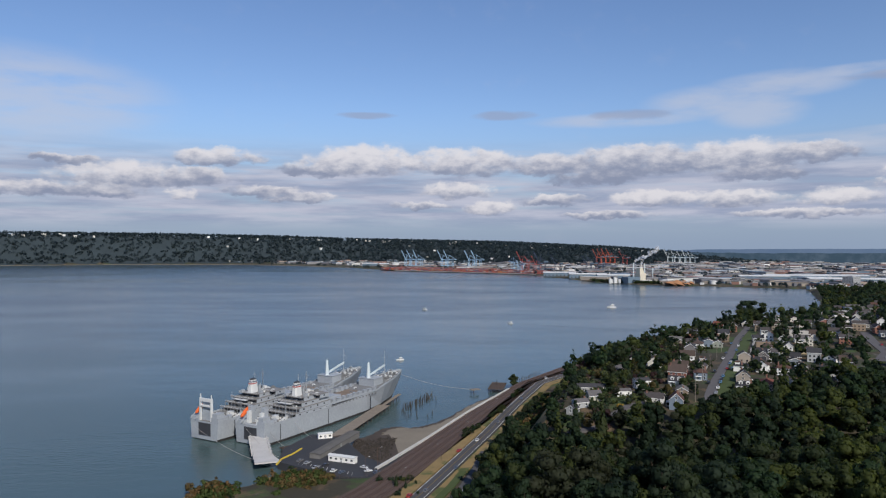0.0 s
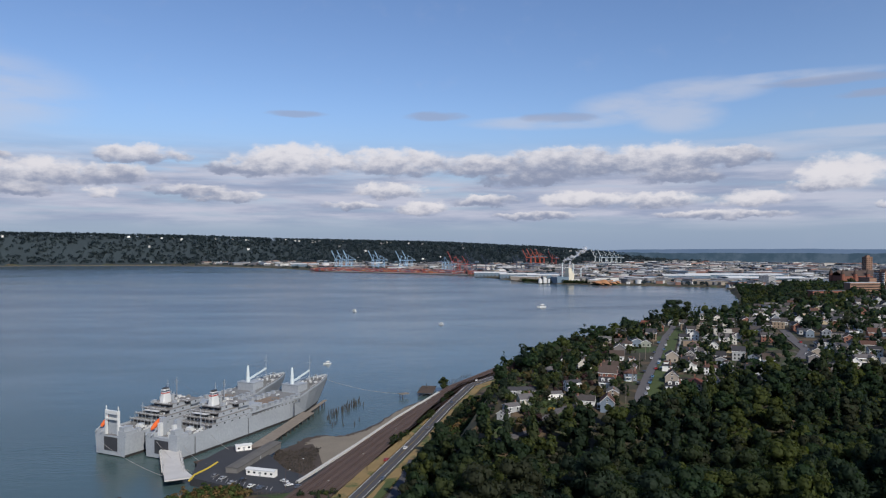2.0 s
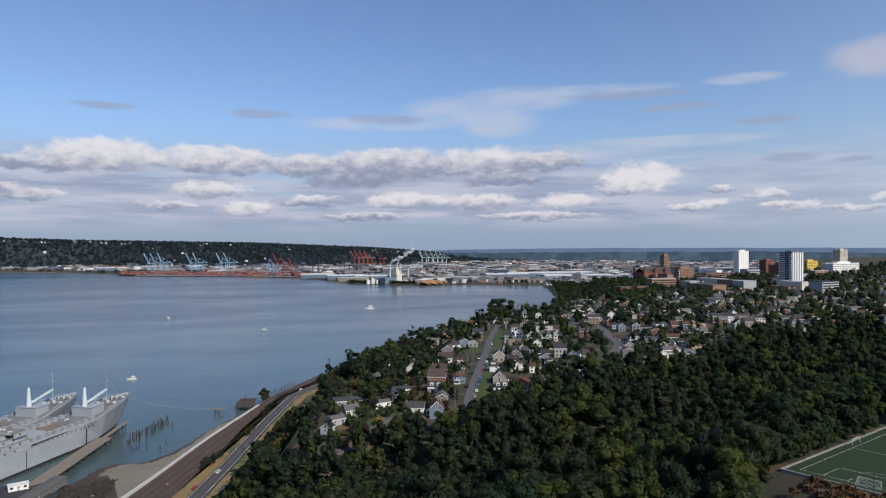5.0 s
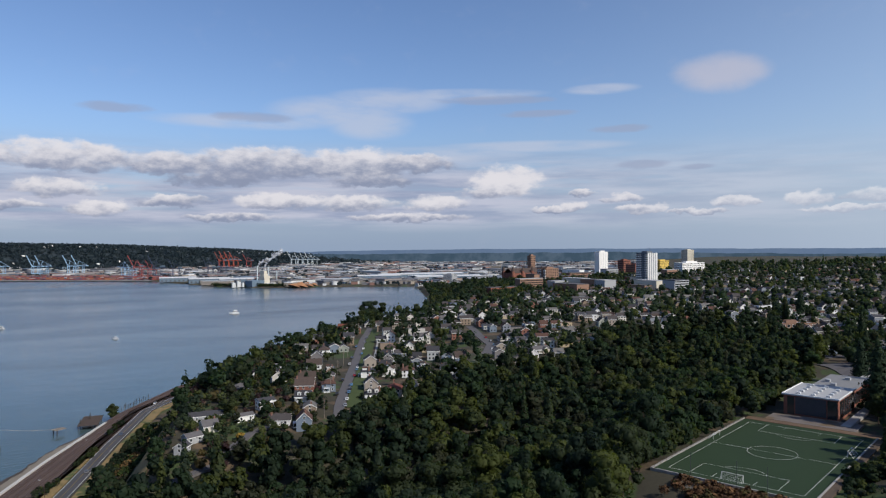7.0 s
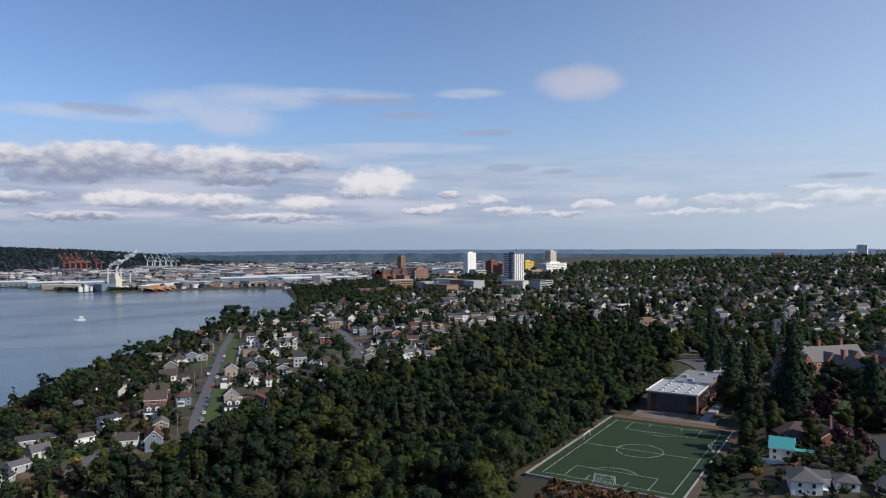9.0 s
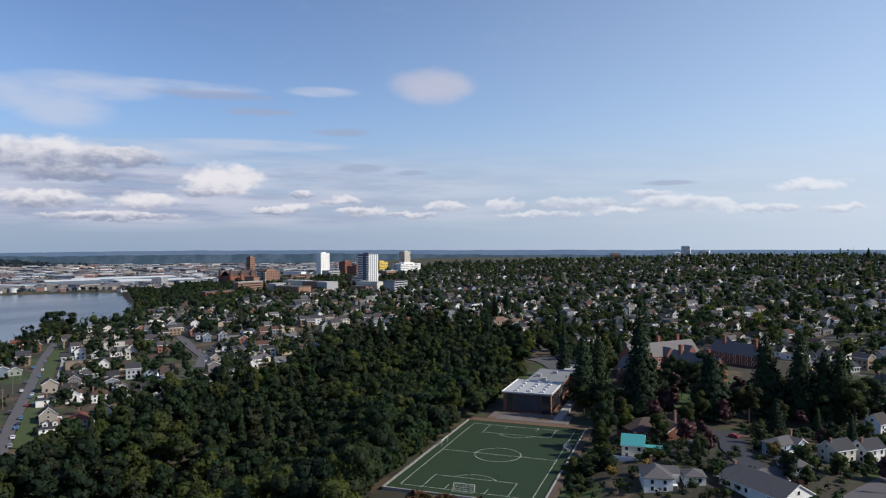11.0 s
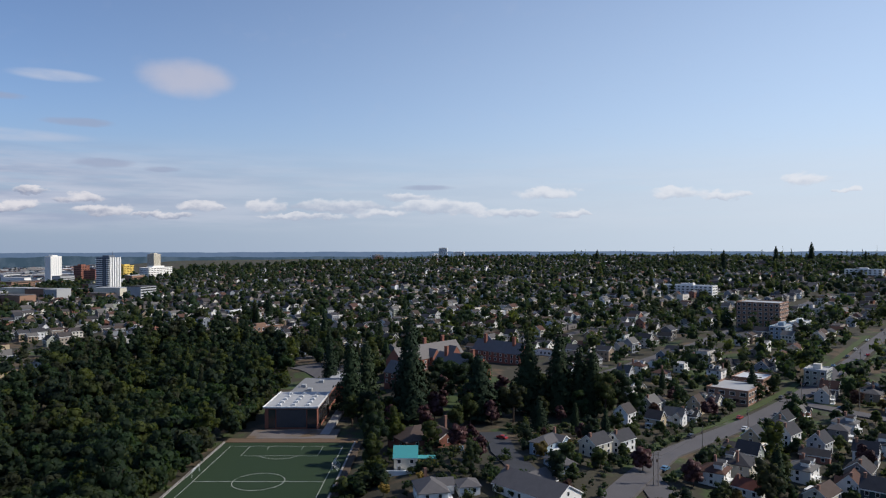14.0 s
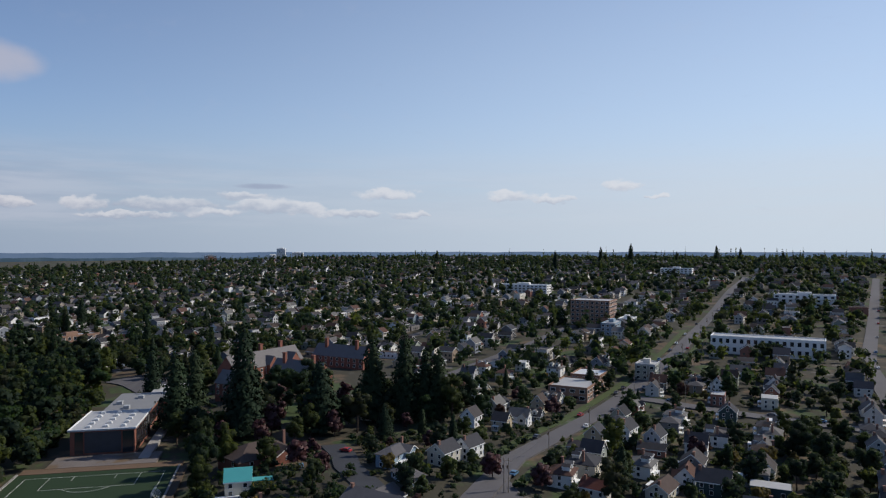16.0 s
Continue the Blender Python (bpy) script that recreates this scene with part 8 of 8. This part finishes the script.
# ---- towers of the town centre ----
def tower(x, y, turn, w_, d_, z0, z1, floors, cols, wall_m, label, fins=0, slabs=False, fin_m=None):
    """A tall block; cols 0: blank walls with shallow joints. fins: upright bands on the south side; slabs: balconies on the west."""
    b_ = thing("tower_block", pose(x, y, z0, 0, 0, turn), label, "tower block")
    h = z1 - z0
    part("wall", Solid().box(-w_ / 2, w_ / 2, -d_ / 2, d_ / 2, -40, h), wall_m, b_)
    part("roof_house", Solid().box(-w_ * 0.25, w_ * 0.25, -d_ * 0.25, d_ * 0.25, h, h + 4), wall_m, b_)
    part("parapet", Solid().box(-w_ / 2, w_ / 2, -d_ / 2, -d_ / 2 + 0.5, h, h + 1.2).box(-w_ / 2, w_ / 2, d_ / 2 - 0.5, d_ / 2, h, h + 1.2).box(-w_ / 2, -w_ / 2 + 0.5, -d_ / 2 + 0.5, d_ / 2 - 0.5, h, h + 1.2), wall_m, b_)
    fh = h / floors
    for f in range(floors if cols else 0):
        s = Solid()
        z = fh * f + fh * 0.35
        for k in range(cols):
            xx = -w_ / 2 + (k + 0.5) * w_ / cols
            for sgn in (-1, 1):
                s.box(xx - w_ / cols * 0.25, xx + w_ / cols * 0.25, sgn * d_ / 2 - 0.12, sgn * d_ / 2 + 0.12, z, z + fh * 0.45)
            yy = -d_ / 2 + (k + 0.5) * d_ / cols
            for sgn in (-1, 1):
                s.box(sgn * w_ / 2 - 0.12, sgn * w_ / 2 + 0.12, yy - d_ / cols * 0.25, yy + d_ / cols * 0.25, z, z + fh * 0.45)
        part("window_row", s, glass, b_)
    for k in range(0 if cols else 5):
        xx = -w_ / 2 + (k + 0.5) * w_ / 5
        part("wall_joint", Solid().box(xx - 0.35, xx + 0.35, -d_ / 2 - 0.06, -d_ / 2 + 0.1, 0, h - 2), grey_wall, b_)
    for k in range(fins):
        xx = -w_ / 2 + (k + 0.5) * w_ / fins
        part("fin", Solid().box(xx - w_ / fins * 0.28, xx + w_ / fins * 0.28, -d_ / 2 - 0.9, -d_ / 2 - 0.1, 0, h + 1.0), fin_m or trim, b_)
    for f in range(floors if slabs else 0):
        part("balcony", Solid().box(-w_ / 2 - 1.5, -w_ / 2 + 0.1, d_ * 0.02, d_ / 2, fh * f, fh * f + 1.2).box(-w_ / 2 - 1.5, -w_ / 2 + 0.1, -d_ / 2, -d_ * 0.3, fh * f, fh * f + 1.2), trim, b_)
    return b_


GRID_TURN = 4  # the way the centre's streets run
tower(1038, 1414, GRID_TURN, 14, 13, 38, 99, 14, 3, tan_brick, "slim brown brick tower block")
tower(1366, 1531, GRID_TURN, 34, 17, 60, 104, 14, 0, white_wall, "plain white slab tower block")
tower(966, 975, GRID_TURN, 27, 25, 52, 110, 18, 5, blue_grey_wall, "tall grey residential tower with white vertical bands", 5, True)
tower(1901, 1698, GRID_TURN, 34, 24, 70, 103, 10, 6, cream_wall, "cream tower block on the skyline")
tower(945, 1233, GRID_TURN, 36, 26, 40, 76, 11, 6, tan_brick, "brown and white balconied apartment block", 0, True)
tower(3452, 1245, 15, 60, 40, 78, 117, 10, 9, white_wall, "large white hospital tower on the skyline")
tower(3420, 1150, 15, 130, 50, 70, 98, 5, 14, white_wall, "wide white hospital block on the skyline")
tower(1180, 2039, 35, 44, 30, 3, 30, 8, 7, grey_wall, "grey office block near the waterway")
tower(1405, 1352, GRID_TURN, 36, 22, 50, 82, 8, 7, yellow_wall, "yellow and cream apartment block")
tower(1376, 1235, GRID_TURN, 84, 24, 55, 80, 6, 16, white_wall, "long white apartment building")
tower(1300, 1330, GRID_TURN, 50, 30, 48, 75, 6, 9, brick_wall, "red brick building in the centre")
tower(1312, 1388, GRID_TURN, 26, 20, 48, 84, 7, 5, brick_wall, "tall old red brick building in the centre")
tower(2200, 1050, 30, 70, 30, 75, 98, 6, 10, grey_wall, "grey hospital building among trees")
tower(2050, 980, 30, 60, 26, 75, 94, 5, 8, tan_brick, "brown medical building among trees")
tower(2350, 900, 30, 90, 26, 78, 98, 5, 12, white_wall, "long white building on the ridge")
# The turreted brick high school on the bluff.
castle = thing("brick_castle", pose(962, 1345, 40, 0, 0, GRID_TURN), "turreted brick school like a castle", "building")
part("wall", Solid().box(-42, 42, -16, 16, -20, 24), brick_wall, castle)
r = Solid()
gable(r, -42, 42, -16, 16, 24, 10, 0.5)
part("roof", r, brown_roof, castle)
for x in (-42, -14, 14, 42):
    for y in (-16, 16):
        t_ = part("turret", Solid().tube((x, y, -20), (x, y, 28), 4, sides=10), brick_wall, castle)
        part("spire", Solid().tube((x, y, 28), (x, y, 38), 4.4, 0.2, 10), brown_roof, t_)
rng = np.random.default_rng(95)
for k in range(70):
    b_, d = rng.uniform(33, 47), rng.uniform(1250, 2300)
    x, y = d * math.sin(radians(b_)), d * math.cos(radians(b_))
    w_, dp, h = rng.uniform(18, 60), rng.uniform(14, 30), rng.uniform(8, 22)
    g0 = height(x, y)
    q = thing("town_building", pose(x, y, g0, 0, 0, GRID_TURN + rng.choice([0, 90])), rng.choice(["flat-roofed building in the town centre", "plain commercial building with a flat roof"]), "building")
    part("wall", Solid().box(-w_ / 2, w_ / 2, -dp / 2, dp / 2, -5, h), [brick_wall, white_wall, tan_brick, grey_wall, cream_wall][k % 5], q)
    part("roof", Solid().box(-w_ / 2 - 0.2, w_ / 2 + 0.2, -dp / 2 - 0.2, dp / 2 + 0.2, h, h + 0.8), [flat_roof, grey_roof, dark_roof][k % 3], q)
    for f in range(int(h // 4)):
        part("window_row", Solid().box(-w_ / 2 + 1, w_ / 2 - 1, -dp / 2 - 0.1, -dp / 2 + 0.1, 1.6 + 4 * f, 3.2 + 4 * f), glass, q)
mast = thing("radio_mast", pose(1010, 1010, 52), "slim lattice radio mast with antennas", "mast")
part("pole", Solid().tube((0, 0, 0), (0, 0, 68), 0.9, 0.3, 6), rail_mat, mast)

# ---- cars, poles and lamps ----
CAR = car_on("car", "parked car with dark windows")


def car_at(x, y, turn, z=None, first=[True]):
    z = height(x, y) + 0.4 if z is None else z
    m_ = pose(x, y, z, 0, 0, turn)
    if first[0]:
        CAR.matrix_basis = m_
        first[0] = False
    else:
        copy_thing(CAR, m_)


rng = np.random.default_rng(97)
for x, y in ((12, 420), (36, 486), (24, 442), (-6, 352), (5, 388), (-14, 345), (60, 560), (92, 645)):
    car_at(x + (2.4 if rng.uniform() < 0.5 else -2.4), y, 70, 5.37)
for x, y in ((7, 342), (11, 351), (20, 372)):
    car_at(x, y, 62, 5.44)
for x, y, t_ in ((-77, 400, 60), (-66, 396, 60), (-71, 392, 60), (-44, 392, -30), (-41, 386, 20), (-36, 383, 40), (-60, 386, 60), (-55, 383, 60), (-82, 404, 60)):
    car_at(x, y, t_, 4.31)


def along(line, q):
    lens = [math.dist(a, b) for a, b in zip(line, line[1:])]
    s = q * sum(lens)
    for a, b, l in zip(line, line[1:], lens):
        if s <= l:
            d = ((b[0] - a[0]) / l, (b[1] - a[1]) / l)
            return a[0] + d[0] * s, a[1] + d[1] * s, d
        s -= l
    return *line[-1], d


def park(line, qs, off, z_off=0.4):
    for q in qs:
        x, y, d = along(line, q)
        car_at(x + d[1] * off, y - d[0] * off, math.degrees(math.atan2(d[1], d[0])))


LINE_A = [(146, 388), (159, 420), (214, 530), (272, 650), (313, 727)]
park(LINE_A, (0.10, 0.13, 0.17, 0.19, 0.22, 0.30, 0.36, 0.38, 0.55, 0.62, 0.72, 0.8), 3.3)
park(LINE_A, (0.16, 0.26, 0.42, 0.5, 0.66), -3.3)
AVENUE = [(262, 114), (300, 104), (340, 89), (390, 64), (455, 33), (550, -9), (660, -50), (806, -104)]
park(AVENUE, (0.08, 0.21, 0.27, 0.29, 0.36, 0.41, 0.45, 0.52, 0.57, 0.63, 0.71), 4.8)
park(AVENUE, (0.16, 0.24, 0.33, 0.35, 0.39, 0.44, 0.49, 0.55, 0.6, 0.68, 0.8), -4.8)
park([(372, -70), (408, -6), (440, 44)], (0.1, 0.3, 0.45, 0.6, 0.8), 3.4)
park([(470, 140), (606, 79), (840, -10)], (0.1, 0.2, 0.28, 0.4, 0.5, 0.6), 3.4)
park([(420, -80), (524, -117), (735, -221), (1143, -419)], (0.05, 0.12, 0.15, 0.2, 0.3, 0.4, 0.5), 3.8)
park([(322, 520), (350, 556), (372, 610)], (0.2, 0.4, 0.6, 0.8), 2.8)
park([(436, 268), (452, 300), (470, 330)], (0.1, 0.25, 0.4, 0.55, 0.7, 0.85), 8)
for x, y, t_ in ((300, 168, 20), (322, 158, 70), (70, 376, 30)):
    car_at(x, y, t_)


def lamp_on(x, y, z, high, turn, label="tall grey street lamp with a curved arm"):
    lamp = thing("street_lamp", pose(x, y, z, 0, 0, turn), label, "street lamp")
    part("pole", Solid().tube((0, 0, -0.5), (0, 0, high), 0.12, 0.07, 6), rail_mat if high > 8 else dark_steel, lamp)
    part("arm", Solid().tube((0, 0, high), (2.2, 0, high + 0.4), 0.06, 0.05, 5), rail_mat, lamp)
    part("lamp_head", Solid().box(1.8, 2.7, -0.15, 0.15, high + 0.3, high + 0.5), ship_white, lamp)
    return lamp


lamp0 = lamp_on(-17, 360, 4.8, 9.5, 160)
for x, y in ((-1, 402), (18, 452), (42, 520), (70, 595)):
    copy_thing(lamp0, pose(x, y, 4.8, 0, 0, 160))
for x, y in ((-42, 380), (-37, 398)):
    copy_thing(lamp0, pose(x, y, 4.3, 0, 0, 20))
for x, y in ((190, 242), (172, 236)):
    copy_thing(lamp0, pose(x, y, height(x, y) + 4, 0, 0, 40))


def pole_on(x, y, turn):
    p_ = thing("utility_pole", pose(x, y, height(x, y), 0, 0, turn), "wooden utility pole with a cross-arm", "utility pole")
    part("pole", Solid().tube((0, 0, -1), (0, 0, 11.5), 0.17, 0.11, 6), timber, p_)
    part("cross_arm", Solid().beam((-1.2, 0, 10.6), (1.2, 0, 10.6), 0.12).beam((-0.9, 0, 9.6), (0.9, 0, 9.6), 0.1), timber, p_)
    part("transformer", Solid().tube((0.3, 0.2, 8.2), (0.3, 0.2, 9.2), 0.25, sides=7), rail_mat, p_)
    return p_


pole0 = pole_on(288, 100, 20)
tops = []
for q in np.arange(0.05, 0.98, 0.075):
    x, y, d = along(AVENUE, q)
    x, y = x + d[1] * 8.2, y - d[0] * 8.2
    copy_thing(pole0, pose(x, y, height(x, y), 0, 0, 68))
    tops.append(Vector((x, y, height(x, y) + 10.6)))
for q in np.arange(0.05, 0.98, 0.12):
    x, y, d = along(LINE_A, q)
    x, y = x - d[1] * 7.5, y + d[0] * 7.5
    copy_thing(pole0, pose(x, y, height(x, y), 0, 0, -26))
for q in np.arange(0.05, 0.98, 0.1):
    x, y, d = along([(372, -70), (408, -6), (440, 44)], q)
    if q < 0.2 or q > 0.6:
        copy_thing(pole0, pose(x + 6, y - 3, height(x, y), 0, 0, 20))
for a, b in zip(tops, tops[1:]):
    wire = Solid()
    for off in (-1.0, 1.0):
        side = Vector((0.365, 0.931, 0)) * off
        for k in range(5):
            sag = lambda q: a.lerp(b, q) + side - Vector((0, 0, 1.0 * 4 * q * (1 - q)))
            wire.tube(sag(k / 5), sag((k + 1) / 5), 0.025, sides=3)
    put("power_line", wire.mesh("power_line", dark_steel), label="sagging dark power line between poles", category="cable")
